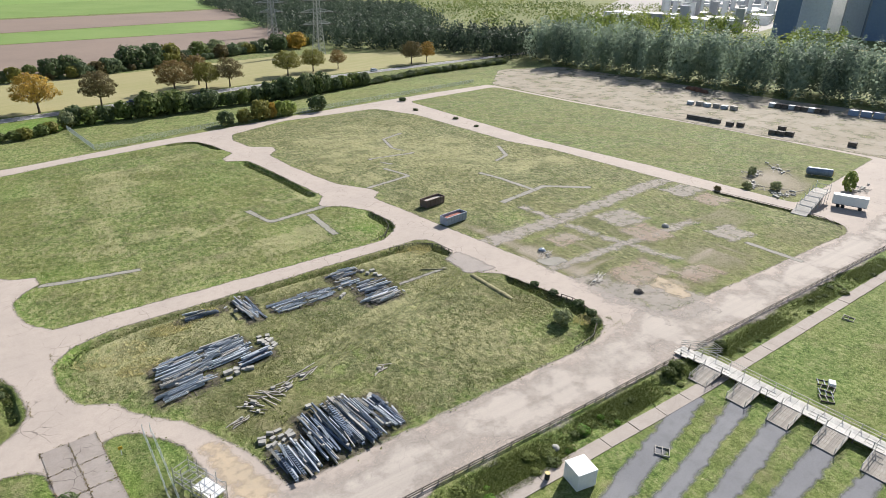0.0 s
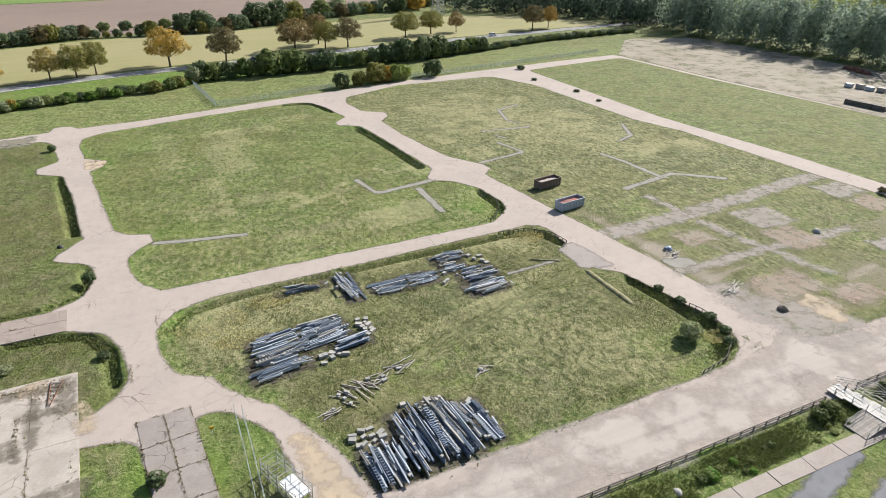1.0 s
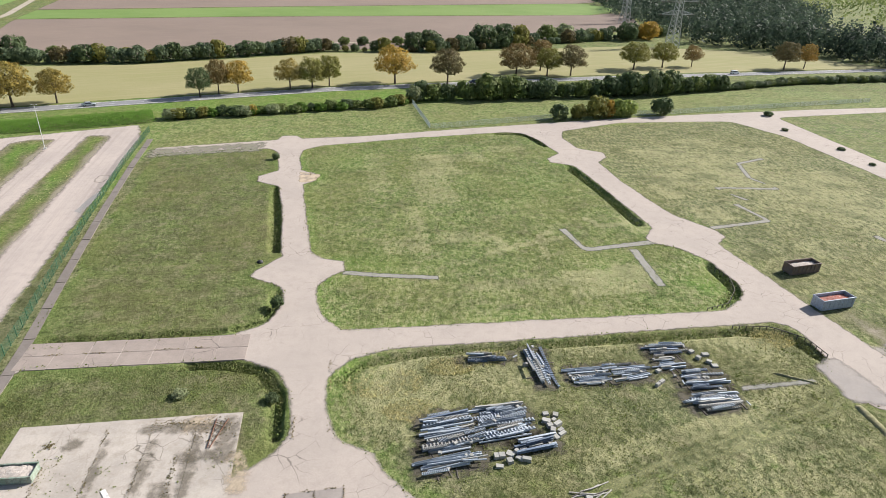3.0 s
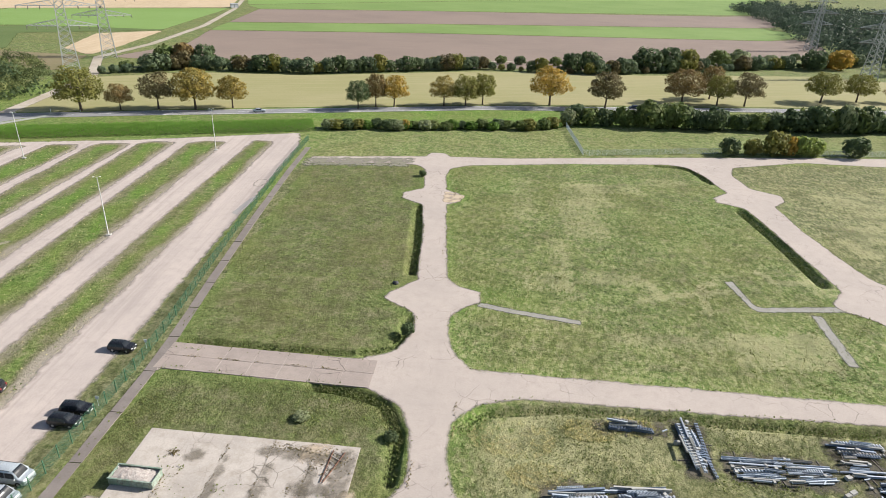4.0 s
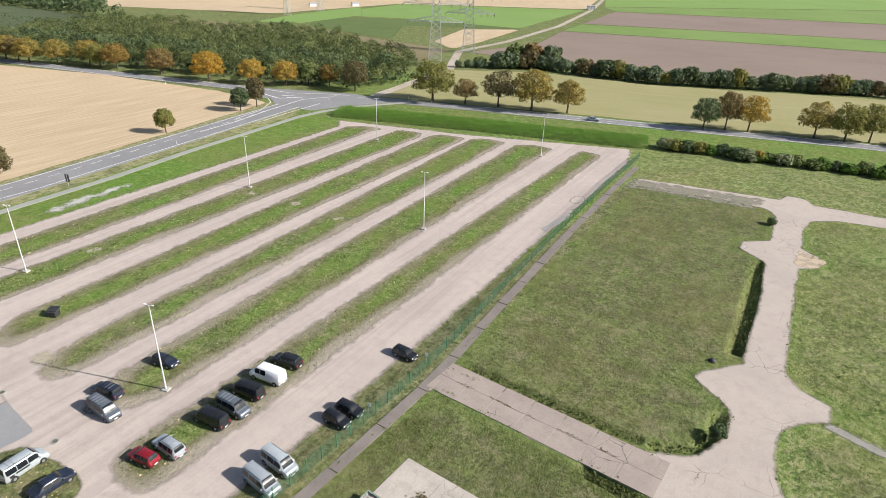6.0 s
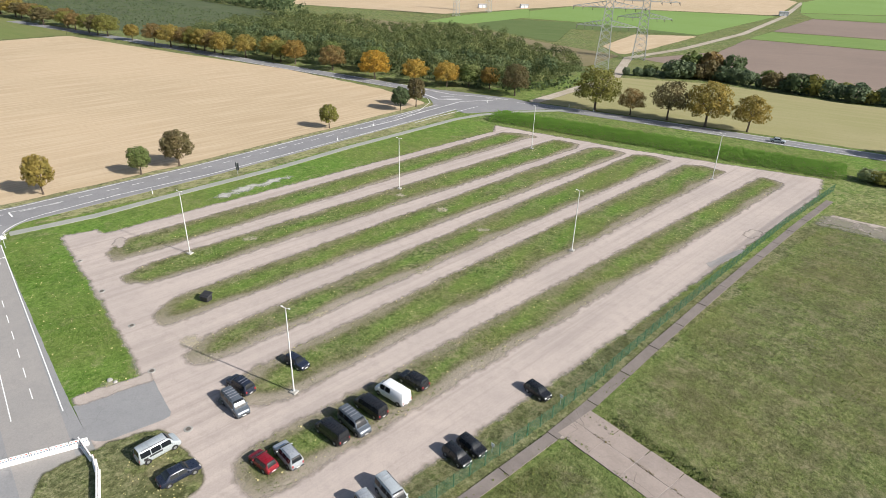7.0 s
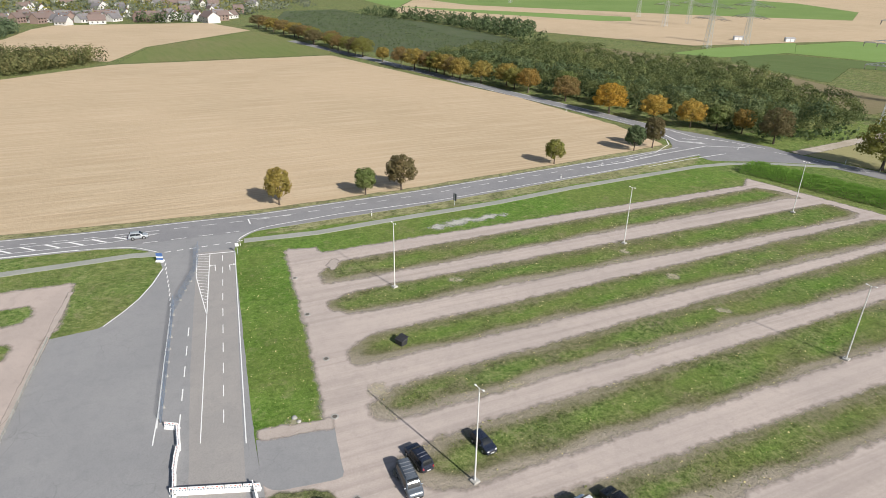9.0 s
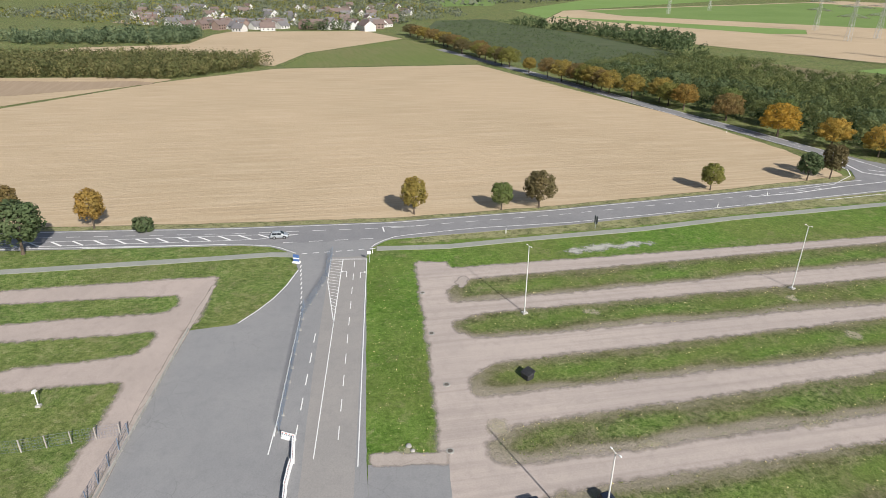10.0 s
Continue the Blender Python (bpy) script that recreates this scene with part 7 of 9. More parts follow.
road_sign(-152.0, 113.5, 3.2, 15, 1.3, 2.0, paint("sign_dark", (0.08, 0.09, 0.10), 0.4), "tall dark sign plate beside the country road")
road_sign(-138.5, 60.8, 2.6, 80, 0.7, 0.7, WHITE, "small white sign at the junction")
for x, y in ((-143, 61.5), (-151, 92), (-170, 168), (-203, 205), (-240, 196), (-172, 222), (-150, 244), (-140, 246), (-163, 150)):
    m = thing("marker_post", "white roadside marker post", "marker post", "roadside marker posts", at=pose(x, y, -0.1))
    part("post", Shell().box(0, 0, 0, 0.16, 0.14, 1.25, None, 0.8), WHITE, m)
    part("band", Shell().box(0, 0, 0.95, 0.155, 0.135, 0.14), BLACK, m)
m = thing("waste_bin", "black plastic waste bin lying open on grass", "bin", at=pose(-96.4, 83.6, 0.0, 0, 0, 30))
part("body", Shell().box(0, 0, 0, 1.5, 1.2, 1.0, None, 1.15), BLACK, m, bevel=0.08)
part("lid", Shell().box(0, 0.5, 1.0, 1.7, 1.3, 0.12, pose(0, 0, 0, 12, 0, 0)), BLACK, m, bevel=0.03)


# ---- concrete plates, paths and foundations on the site ----
def plates(name, label, origin, turn, columns, rows, sx, sy, gap, z, material, category="pavement", lift=0.02):
    """A field of concrete plates, each a piece of its own, with open joints."""
    gen = random.Random(name + label)
    m = thing(name, label, category, "", "structure", at=pose(*origin, z, 0, 0, turn))
    shapes = []
    for k in range(4):
        e = [gen.uniform(-0.05, 0.05) for _ in range(8)]
        a, b = sx / 2 - gap / 2, sy / 2 - gap / 2
        low = [(-a + e[0], -b + e[1]), (a + e[2], -b + e[3]), (a + e[4], b + e[5]), (-a + e[6], b + e[7])]
        s = Shell().add([(x, y, -0.25) for x, y in low] + [(x, y, 0.0) for x, y in low], [(4, 5, 6, 7), (0, 1, 5, 4), (1, 2, 6, 5), (2, 3, 7, 6), (3, 0, 4, 7)])
        shapes.append(s.mesh("plate", material))
    for i in range(columns):
        for j in range(rows):
            part("plate", gen.choice(shapes), material, m, at=pose((i + 0.5) * sx, (j + 0.5) * sy, gen.uniform(0, lift), gen.uniform(-0.15, 0.15), gen.uniform(-0.15, 0.15), 0))
    return m


PLATE = paving("worn_concrete_plate", (0.47, 0.42, 0.37), (0.38, 0.34, 0.30), (0.29, 0.25, 0.20), 0.7, 0.16)
PLATE_BROWN = paving("brownish_concrete_plate", (0.345, 0.288, 0.252), (0.305, 0.256, 0.226), (0.245, 0.207, 0.178), 0.8, 0.2)
PLATE_GREY = paving("pinkish_path_plate", (0.36, 0.315, 0.28), (0.39, 0.345, 0.31), (0.29, 0.255, 0.225), 0.3, 0.2)
PLATE_DARK = paving("dark_path_asphalt", (0.195, 0.168, 0.152), (0.23, 0.20, 0.18), (0.16, 0.14, 0.125), 0.3, 0.2)
PLATE_WORN = paving("grey_worn_plate", (0.33, 0.292, 0.265), (0.285, 0.25, 0.228), (0.22, 0.192, 0.17), 0.8, 0.2)
plates("pavement_11", "large cracked concrete slab of worn plates", (-32.2, 65.5), 0, 5, 2, 5.42, 14.2, 0.07, 0.07, PLATE)
plates("pavement_12", "old concrete road plates with weedy joints", (1.3, 79.4), -87.5, 4, 2, 5.2, 3.3, 0.1, 0.06, PLATE_WORN)
plates("pavement_13", "brownish cracked concrete road plates", (-38.6, 105.9), -0.5, 7, 2, 4.6, 3.35, 0.12, 0.055, PLATE_BROWN)


def path_plates(name, line, length, width, label, material):
    m = thing(name, label, "path", "", "structure")
    gen = random.Random(label)
    shapes = [Shell().add([(x + gen.uniform(-0.06, 0.06), y + gen.uniform(-0.05, 0.05), z) for z in (-0.2, 0.0) for x, y in ((0.05, -width / 2), (length - 0.05, -width / 2), (length - 0.05, width / 2), (0.05, width / 2))], [(4, 5, 6, 7), (0, 1, 5, 4), (1, 2, 6, 5), (2, 3, 7, 6), (3, 0, 4, 7)]).mesh("plate", material) for _ in range(4)]
    spots = along(line, length)
    for (x, y), (x1, y1) in zip(spots, spots[1:]):
        part("plate", gen.choice(shapes), material, m, at=pose(x, y, 0.05 + gen.uniform(0, 0.03), gen.uniform(-0.4, 0.4), gen.uniform(-0.3, 0.3), math.degrees(math.atan2(y1 - y, x1 - x))))
    return m


path_plates("pavement_14", [(-37.6, 60), (-38.2, 94), (-38.6, 106), (-39.6, 117), (-41.7, 135), (-44.6, 164), (-47.5, 198), (-49.2, 226)], 9.0, 1.6, "narrow dark path of worn plates along a fence", PLATE_DARK)
path_plates("pavement_15", [(20, 38.8), (45, 37.6), (84, 35.2), (156, 32.6), (200, 31)], 6.0, 2.2, "path of pale concrete plates beside a bank", PLATE_GREY)
STRIP = paving("sunken_concrete_strip", (0.30, 0.285, 0.255), (0.26, 0.25, 0.22), (0.20, 0.20, 0.15), 0.0, 0.3)
DRIVE = paving("grey_driveway", (0.31, 0.28, 0.26), (0.35, 0.31, 0.28), (0.26, 0.235, 0.21), 0.3, 0.3)
for k, (line, w) in enumerate((([(57.7, 148.9), (59.2, 137.9), (76.5, 140.8)], 1.9), ([(69.8, 137.6), (68.6, 121.7)], 1.8), ([(8.3, 131.8), (16, 130.0), (26.2, 128.4)], 1.5),
                               ([(93.5, 147), (110.8, 150.2), (108.6, 161.0)], 1.6), ([(113.5, 163.6), (109.5, 173), (128.4, 171), (125, 180)], 1.4), ([(125, 180), (129.5, 193), (141, 197.5)], 1.4),
                               ([(117.6, 115.5), (138.5, 118.9), (149.6, 109.8)], 1.9), ([(131.2, 140.3), (132.9, 132.4), (133.4, 118)], 1.7), ([(160, 161.9), (153.3, 150.6), (145.4, 147.4)], 1.5), ([(147.3, 60.5), (147, 46.8)], 1.6),
                               ([(78.5, 92), (66, 91.5)], 0.9))):
    sheet("pavement_%d" % (16 + k), strip(line, w), [], 0.012 + 0.004 * k, STRIP, "grey strip of an old foundation in grass", 0.12, 0.5, 0.15, category="foundation")
sheet("pavement_30", [(80.6, 87.2, 1), (87.5, 84.5, 1), (86.2, 97.5, 1), (81.2, 95.5, 1)], [], 0.05, DRIVE, "grey worn driveway into a grass plot", 0.4, 0.7, 0.15, category="driveway", soft=1.6)
sheet("pavement_31", [(97, 83.5, 1), (103.5, 81.8, 1), (103.2, 78.5, 1), (98, 78.8, 1)], [], 0.02, STRIP, "dark grey remains of a floor", 0.4, 0.6, 0.15, category="foundation")
SAND = paving("spilled_sand", (0.52, 0.42, 0.30), (0.46, 0.38, 0.28), (0.40, 0.34, 0.27), 0.0, 0.09, None, 0.9)
sheet("pavement_32", [(-5.8, 86.4, 1), (-4.6, 86.8, 1), (-3.0, 83.2, 1), (-3.2, 80.2, 1), (-5.4, 79.8, 1)], [], 0.115, SAND, "orange sand spilled on concrete", 0.5, 0.4, 0.1, category="sand", soft=2.0)
sheet("pavement_33", [(-12.5, 92.6, 1), (-8.2, 93, 1), (-9, 90.6, 1), (-12, 90.8, 1)], [], 0.112, SAND, "orange sand spilled on concrete", 0.5, 0.4, 0.1, category="sand", soft=2.0)
for k, (line, w) in enumerate((([(82, 34.9), (64, 31.4), (48, 28.4)], 3.0), ([(86, 29.6), (62, 26.2), (45, 23.6)], 2.6), ([(87, 24.2), (65, 21.6), (50, 20)], 2.8), ([(86, 17.6), (71, 17), (55, 15)], 2.8), ([(86, 11.5), (60, 10.5)], 2.8))):
    sheet("path_%d" % (1 + k), strip(line, w), [], 0.02 + 0.004 * k, GREY_GRAVEL, "dark grey gravel band between grass strips", 0.3, 0.6, 0.15, category="path", soft=1.1)
STRAW = paving("pale_straw_patch", (0.50, 0.45, 0.33), (0.44, 0.40, 0.27), (0.34, 0.32, 0.19), 0.0, 0.5, None, 0.6, 0.6)
for k, (x, y, a, b, turn) in enumerate(((-82.5, 119.4, 0.9, 2.6, 8), (-81.0, 96.0, 0.9, 2.4, 8), (-86.2, 77.3, 1.8, 1.6, 0), (-114.1, 172.5, 0.8, 1.6, 5), (-102.4, 140.5, 1.3, 1.6, 0), (-88.7, 140.6, 1.0, 1.4, 0), (-115.4, 138.4, 1.2, 1.0, 0), (-114.3, 99.6, 1.0, 1.6, 0), (-99.5, 157.4, 0.9, 1.6, 5), (-83.2, 64.9, 1.2, 1.0, 0))):
    ring = [(x + a * math.cos(i * 0.785) * math.cos(radians(turn)) - b * math.sin(i * 0.785) * math.sin(radians(turn)), y + a * math.cos(i * 0.785) * math.sin(radians(turn)) + b * math.sin(i * 0.785) * math.cos(radians(turn)), 0.5) for i in range(8)]
    sheet("ground_%d" % (10 + k), ring, [], 0.046 + 0.002 * (k % 5), STRAW, "pale patch of dry straw and grit on grass", 0.5, 0.4, 0.1, category="ground", soft=1.0)
sheet("pavement_53", [(-2.6, 181.4, 1), (1.6, 182.4, 1), (2.8, 187.2, 1), (-2.9, 190, 1)], [], 0.044, SAND, "pale yellow sand on a road notch", 0.3, 0.5, 0.1, category="sand", soft=0.5)
sheet("pavement_54", [(-48.7, 163.5, 0.5), (-50.9, 164.6, 0.5), (-49.6, 177, 0.5), (-48.6, 177, 0.5)], [], 0.07, ASPHALT_PALE, "grey broken paving at the foot of a fence", 0.5, 0.4, 0.1, category="pavement", soft=0.9)
for k, (x, y, a, b, turn) in enumerate(((-128, 78.5, 2.5, 1.3, 20), (-51.5, 186, 1.6, 2.8, 0))):
    ring = [(x + a * math.cos(i * 0.785 + radians(turn)), y + b * math.sin(i * 0.785), 0.5) for i in range(8)]
    sheet("pavement_%d" % (50 + k), ring, [], 0.068 + 0.004 * k, SITE_ROAD, "pale bare gravel patch", 0.5, 0.4, 0.1, category="ground", soft=0.9)
sheet("pavement_52", [(-137.8, 101, 1), (-139.6, 101, 1), (-142.3, 109.7, 1), (-143.4, 122, 1), (-141.8, 124, 1), (-140.6, 115, 1)], [], 0.07, PALE_SPILL, "pale grey gravel spilled along a grass verge", 0.5, 0.5, 0.1, category="ground", soft=1.6)
TRODDEN = paving("trodden_grass", (0.30, 0.30, 0.15), (0.26, 0.265, 0.12), (0.21, 0.22, 0.09), 0.0, 0.3, None, 0.6, 0.5)
k = 0
for line, w in (([(39, 73.6), (46.5, 76.8), (59.8, 80.7), (75.3, 84.8), (80, 88.2)], 0.9), ([(38, 75.4), (46.2, 78.7), (59.6, 82.6), (75, 86.7), (79, 89.6)], 0.9), ([(54.0, 76.1), (57.7, 66.2)], 1.6), ([(50, 74.6), (53.4, 65.4)], 0.7)):
    sheet("track_%d" % (1 + k), strip(line, w), [], 0.024 + 0.003 * k, TRODDEN, "pale wheel track in rough grass", 0.3, 0.6, 0.1, category="track", soft=0.5)
    k += 1
sheet("pavement_55", [(17.6, 70.5, 2), (20.2, 67.5, 2), (22, 60, 2), (23.4, 55, 1), (18.6, 55, 1), (18.2, 62, 2)], [], 0.046, SAND, "pale yellowish sand on a site road", 0.6, 0.6, 0.1, category="sand", soft=2.6)
sheet("pavement_34", [(96.5, 74, 2), (102, 70, 2), (108, 62, 3), (114, 52, 3), (108, 47, 2), (98, 50, 2), (95, 62, 2)], [], 0.044, DUST, "grey dust over a bare plot corner", 0.8, 0.7, 0.1, category="ground", soft=3.5)
sheet("pavement_35", [(108, 60.5, 1), (113, 62, 1), (114, 56, 1), (109.5, 52.5, 1), (107.5, 55, 1)], [], 0.05, SAND, "pale sandy patch on bare ground", 0.5, 0.5, 0.1, category="sand", soft=1.6)
for k, (line, w) in enumerate((([(94, 96.7), (123.6, 97.6), (176, 101.9)], 5.0), ([(120, 110), (120.7, 84.1), (124.5, 64)], 2.4), ([(96, 78.1), (112, 77.5), (150, 76)], 2.6))):
    sheet("path_%d" % (10 + k), strip(line, w), [], 0.026 + 0.004 * k, DUST, "faint dusty track across a disused plot", 0.5, 0.7, 0.1, category="path", soft=1.6)
for k, (x, y, a, b) in enumerate(((136, 88.6, 6, 5), (132.4, 78.8, 5, 5), (112, 66, 7, 4), (171, 92.5, 6, 4), (170, 83, 5, 4), (112, 88, 4, 3), (150, 66, 5, 4), (122, 58, 5, 3))):
    sheet("pavement_%d" % (60 + k), [(x - a, y - b, 1), (x + a, y - b - 0.6, 1), (x + a, y + b - 0.6, 1), (x - a, y + b, 1)], [], 0.042 + 0.003 * k, EARTH if k % 3 else DUST, "bare reddish patch of a former floor", 0.5, 0.7, 0.1, category="ground", soft=1.8)
for k, (x, y, a, b) in enumerate(((-13, 80.6, 1.0, 2.0), (-11.6, 79.4, 0.7, 1.2), (-24.5, 90.0, 1.1, 0.9), (-7, 68, 3.2, 4.5), (-20.8, 83, 0.5, 7.5), (-15.4, 86, 0.6, 5.5), (-10.2, 85, 0.6, 5.0), (-12, 91.5, 5.5, 1.0), (-9.5, 86.5, 2.5, 0.7), (-6.4, 89, 1.2, 4), (-26.5, 76, 0.4, 6), (-15.5, 72, 0.5, 5))):
    sheet("pavement_%d" % (80 + k), [(x - a, y - b, 0.5), (x + a, y - b, 0.5), (x + a, y + b, 0.5), (x - a, y + b, 0.5)], [], 0.118 + 0.003 * k, STAIN, "dark mossy stain on concrete", 0.4, 0.5, 0.0, category="stain", soft=0.9)
WORN_WHITE = paving("worn_white_paint", (0.78, 0.77, 0.75), (0.70, 0.68, 0.65), (0.56, 0.53, 0.49), 0.0, 0.5, None, 0.97, 1.6)
helipad = thing("helipad_marking", "worn white painted letter H on the concrete slab", "marking", "", "structure", at=pose(-18.85, 80.4, 0.128, 0, 0, 34))
H_BAR = Shell()
for x in (-1.0, 1.0):
    H_BAR.box(x, 0, 0, 0.55, 3.2, 0.006)
part("letter_H", H_BAR.box(0, 0, 0, 1.4, 0.55, 0.006), WORN_WHITE, helipad)


def joint_weeds():
    """Weeds in the joints of the plates and in the cracks of the roads."""
    gen = np.random.default_rng(65)
    spots = []
    for i in range(1, 5):
        x = -32.2 + 5.42 * i
        for y in np.arange(66, 94, 0.16):
            if noise.noise((x, y * 0.22, 5.0)) > (0.05 if i < 3 else -0.12):
                spots.append((x + gen.normal(0, 0.16), y))
    for j in (1, 3):
        y = 65.5 + 7.1 * j
        for x in np.arange(-32, -5.2, 0.16):
            if noise.noise((x * 0.25, y, 2.0)) > 0.18:
                spots.append((x, y + gen.normal(0, 0.14)))
    for x, y, k, rx, ry in ((-9, 68, 260, 4.5, 1.6), (-8, 91, 240, 2.4, 2.4), (-13, 92.5, 160, 3, 0.8), (-27.5, 90, 60, 0.7, 0.5), (-12, 84, 90, 0.5, 4)):
        spots += [(x + gen.normal(0, rx * 0.5), y + gen.normal(0, ry * 0.5)) for _ in range(k)]
    for k in range(5):
        v = Vector((1.3, 79.4)) + Vector((0.044, -0.999)) * 5.2 * k
        for s in np.arange(0, 6.6, 0.14):
            if noise.noise((s * 0.4, k * 3.1, 1.0)) > -0.15:
                p = v + Vector((0.999, 0.044)) * s
                spots.append((p.x + gen.normal(0, 0.08), p.y + gen.normal(0, 0.1)))
    for c in (0, 1, 2):
        for s in np.arange(0, 20, 0.14):
            if noise.noise((s * 0.3, c * 5.1, 4.0)) > -0.2:
                p = Vector((1.3, 79.4)) + Vector((0.044, -0.999)) * s + Vector((0.999, 0.044)) * 3.3 * c
                spots.append((p.x + gen.normal(0, 0.1), p.y + gen.normal(0, 0.08)))
    for s in np.arange(-38.5, -11, 0.14):
        if noise.noise((s * 0.3, 7.1, 4.0)) > -0.05:
            spots.append((s, 109.3 + gen.normal(0, 0.12)))
    for x, y0, y1 in ((1.6, 86, 94), (0.2, 150, 205), (6.2, 89, 112)):
        for y in np.arange(y0, y1, 0.2):
            if noise.noise((x, y * 0.3, 9.0)) > 0.1:
                spots.append((x + gen.normal(0, 0.15), y))
    where = np.column_stack([np.array(spots), gen.uniform(0.06, 0.16, len(spots))])
    verts, faces = leaf_quads(where, np.tile((0, 0, 1.0), (len(where), 1)), 0.13, gen)
    return tagged(new("weeds", big_mesh("weeds", verts, faces, LEAF["brown"])), "low dry weeds in the joints of concrete plates", "weeds", "", "stuff")


joint_weeds()


# ---- stored beams ----
def beam_meshes(material):
    pipe = Shell().rod((-3, 0, 0.17), (3, 0, 0.17), 0.17, 0.17, 8)
    girder = Shell().box(0, 0, 0, 6, 0.34, 0.05).box(0, 0, 0.05, 6, 0.05, 0.3).box(0, 0, 0.35, 6, 0.34, 0.05)
    toothed = Shell().box(0, -0.22, 0, 6, 0.1, 0.16).box(0, 0.22, 0, 6, 0.1, 0.16)
    for k in range(15):
        toothed.box(-2.8 + 0.4 * k, 0, 0.16, 0.15, 0.66, 0.13)
    trough = Shell().box(0, 0, 0, 6, 0.5, 0.05).box(0, -0.23, 0.05, 6, 0.04, 0.22).box(0, 0.23, 0.05, 6, 0.04, 0.22)
    return [s.mesh("beam", material) for s in (pipe, girder, toothed, trough)]


BEAMS = beam_meshes(STEEL) + beam_meshes(DARK_STEEL)
PALE_BEAMS = beam_meshes(CONCRETE)
BLOCK_ME = Shell().box(0, 0, 0, 0.95, 0.8, 0.62, None, 0.94).mesh("block", CONCRETE)
BATTEN_ME = Shell().box(0, 0, 0, 2.4, 0.12, 0.1).mesh("batten", DARK_TIMBER)


PIECE_ME = [Shell().box(0, 0, 0, 0.5, 0.35, 0.22, None, 0.8).mesh("fitting", CONCRETE), Shell().box(0, 0, 0, 0.9, 0.16, 0.1).mesh("fitting", STEEL), Shell().box(0, 0, 0, 0.4, 0.4, 0.3).mesh("fitting", CONCRETE)]


# dark bed: bare soil, with the shade between the beams painted in
BED = paving("dark_soil_and_shade", (0.095, 0.085, 0.065), (0.13, 0.115, 0.085), (0.075, 0.07, 0.05), 0.0, 0.3, None, 0.85, 0.6)


def pile(label, x0, x1, y0, y1, turn, lengths, spacing, layers, kinds, seed, skip=0.15, battens=6):
    """A stack of beams lying side by side in layers between x0..x1 and y0..y1; turn 0: along x, 90: along y."""
    gen = random.Random(seed)
    cx, cy = (x0 + x1) / 2, (y0 + y1) / 2
    sheet("pavement_%d" % (100 + seed), [(x0 - 0.6, y0 - 0.6, 1), (x1 + 0.6, y0 - 0.6, 1), (x1 + 0.6, y1 + 0.6, 1), (x0 - 0.6, y1 + 0.6, 1)], [], 0.012, BED, "dark bed of soil and painted shade under stored beams", 0.5, 0.6, 0.0, category="soil", soft=1.2)
    m = thing("beam_stack", label, "beam stack", "stacks of stored beams", at=pose(cx, cy, -0.02, 0, 0, turn))
    across, run = ((y1 - y0), (x1 - x0)) if abs((turn + 90) % 180 - 90) < 45 else ((x1 - x0), (y1 - y0))
    bays = max(1, round(run / lengths))
    spacing *= 0.68
    count = int(across / spacing)
    skip *= 0.7
    group = kinds[0]
    for i in range(count):
        v = -across / 2 + (i + 0.5) * spacing
        shift = gen.uniform(-0.12, 0.12) * lengths
        for b in range(bays):
            if gen.random() < 0.7:
                group = gen.choice(kinds)
            if gen.random() < skip:
                continue
            for layer in range(gen.randint(1, layers)):
                k = lengths * gen.choice((0.35, 0.5, 0.7, 0.85, 0.95, 1.0)) / 6
                u = -run / 2 + (b + 0.5) * run / bays + shift + gen.uniform(-0.1, 0.1) * lengths
                u = max(-run / 2 + 3 * k - 0.5, min(run / 2 - 3 * k + 0.5, u))
                store = PALE_BEAMS if gen.random() < 0.22 else BEAMS
                part("beam", store[group % len(store)], None, m, at=pose(u, v + gen.uniform(-0.12, 0.12), 0.1 + 0.33 * layer, 0, gen.uniform(-0.8, 0.8), gen.gauss(0, 2.6)) @ Matrix.Diagonal((k, gen.uniform(0.5, 0.95), gen.uniform(0.7, 1.05), 1)))
    for k in range(int(run * across * 0.16)):
        half = lengths * gen.uniform(0.25, 0.45) / 6
        part("loose_beam", gen.choice(PALE_BEAMS[:3] + BEAMS[:4]), None, m, at=pose(gen.uniform(-run / 2 + 1.5, run / 2 - 1.5), gen.uniform(-across / 2, across / 2), 0.3 + 0.33 * layers * gen.random(), 0, gen.uniform(-2, 2), gen.gauss(0, 5)) @ Matrix.Diagonal((half, 0.6, 0.6, 1)))
    for k in range(battens):
        part("batten", BATTEN_ME, DARK_TIMBER, m, at=pose(gen.uniform(-run / 2, run / 2), gen.uniform(-across / 2, across / 2), 0.0, 0, 0, 90 + gen.uniform(-12, 12)))
    for k in range(int(run * across * 0.2)):
        part("fitting", gen.choice(PIECE_ME), None, m, at=pose(gen.uniform(-run / 2, run / 2), gen.uniform(-across / 2, across / 2), 0.1 + 0.3 * gen.random() * layers, 0, 0, gen.uniform(0, 180)))
    return m


pile("large stack of grey steel beams on grass", 17.6, 33.0, 84.6, 91.2, 9, 7.2, 0.52, 2, (0, 1, 2, 2, 3, 5, 6, 2), 1)
pile("stack of blue-grey steel beams on grass", 16.6, 25.2, 80.6, 84.4, 9, 7.6, 0.55, 2, (0, 1, 2, 5, 3), 2)
pile("bundle of blue-grey steel beams on grass", 29.4, 35.0, 82.6, 85.0, 9, 5.6, 0.5, 2, (1, 4, 5, 1), 3, 0.05)
pile("dark row of stacked steel beams", 25.2, 34.2, 101.4, 103.0, -6, 8.6, 0.5, 3, (6, 2, 5, 6), 4, 0.05)
pile("dark toothed steel girders stacked on grass", 35.8, 38.9, 94.7, 104.3, 92, 9.4, 0.55, 2, (6, 6, 2, 4), 5, 0.05)
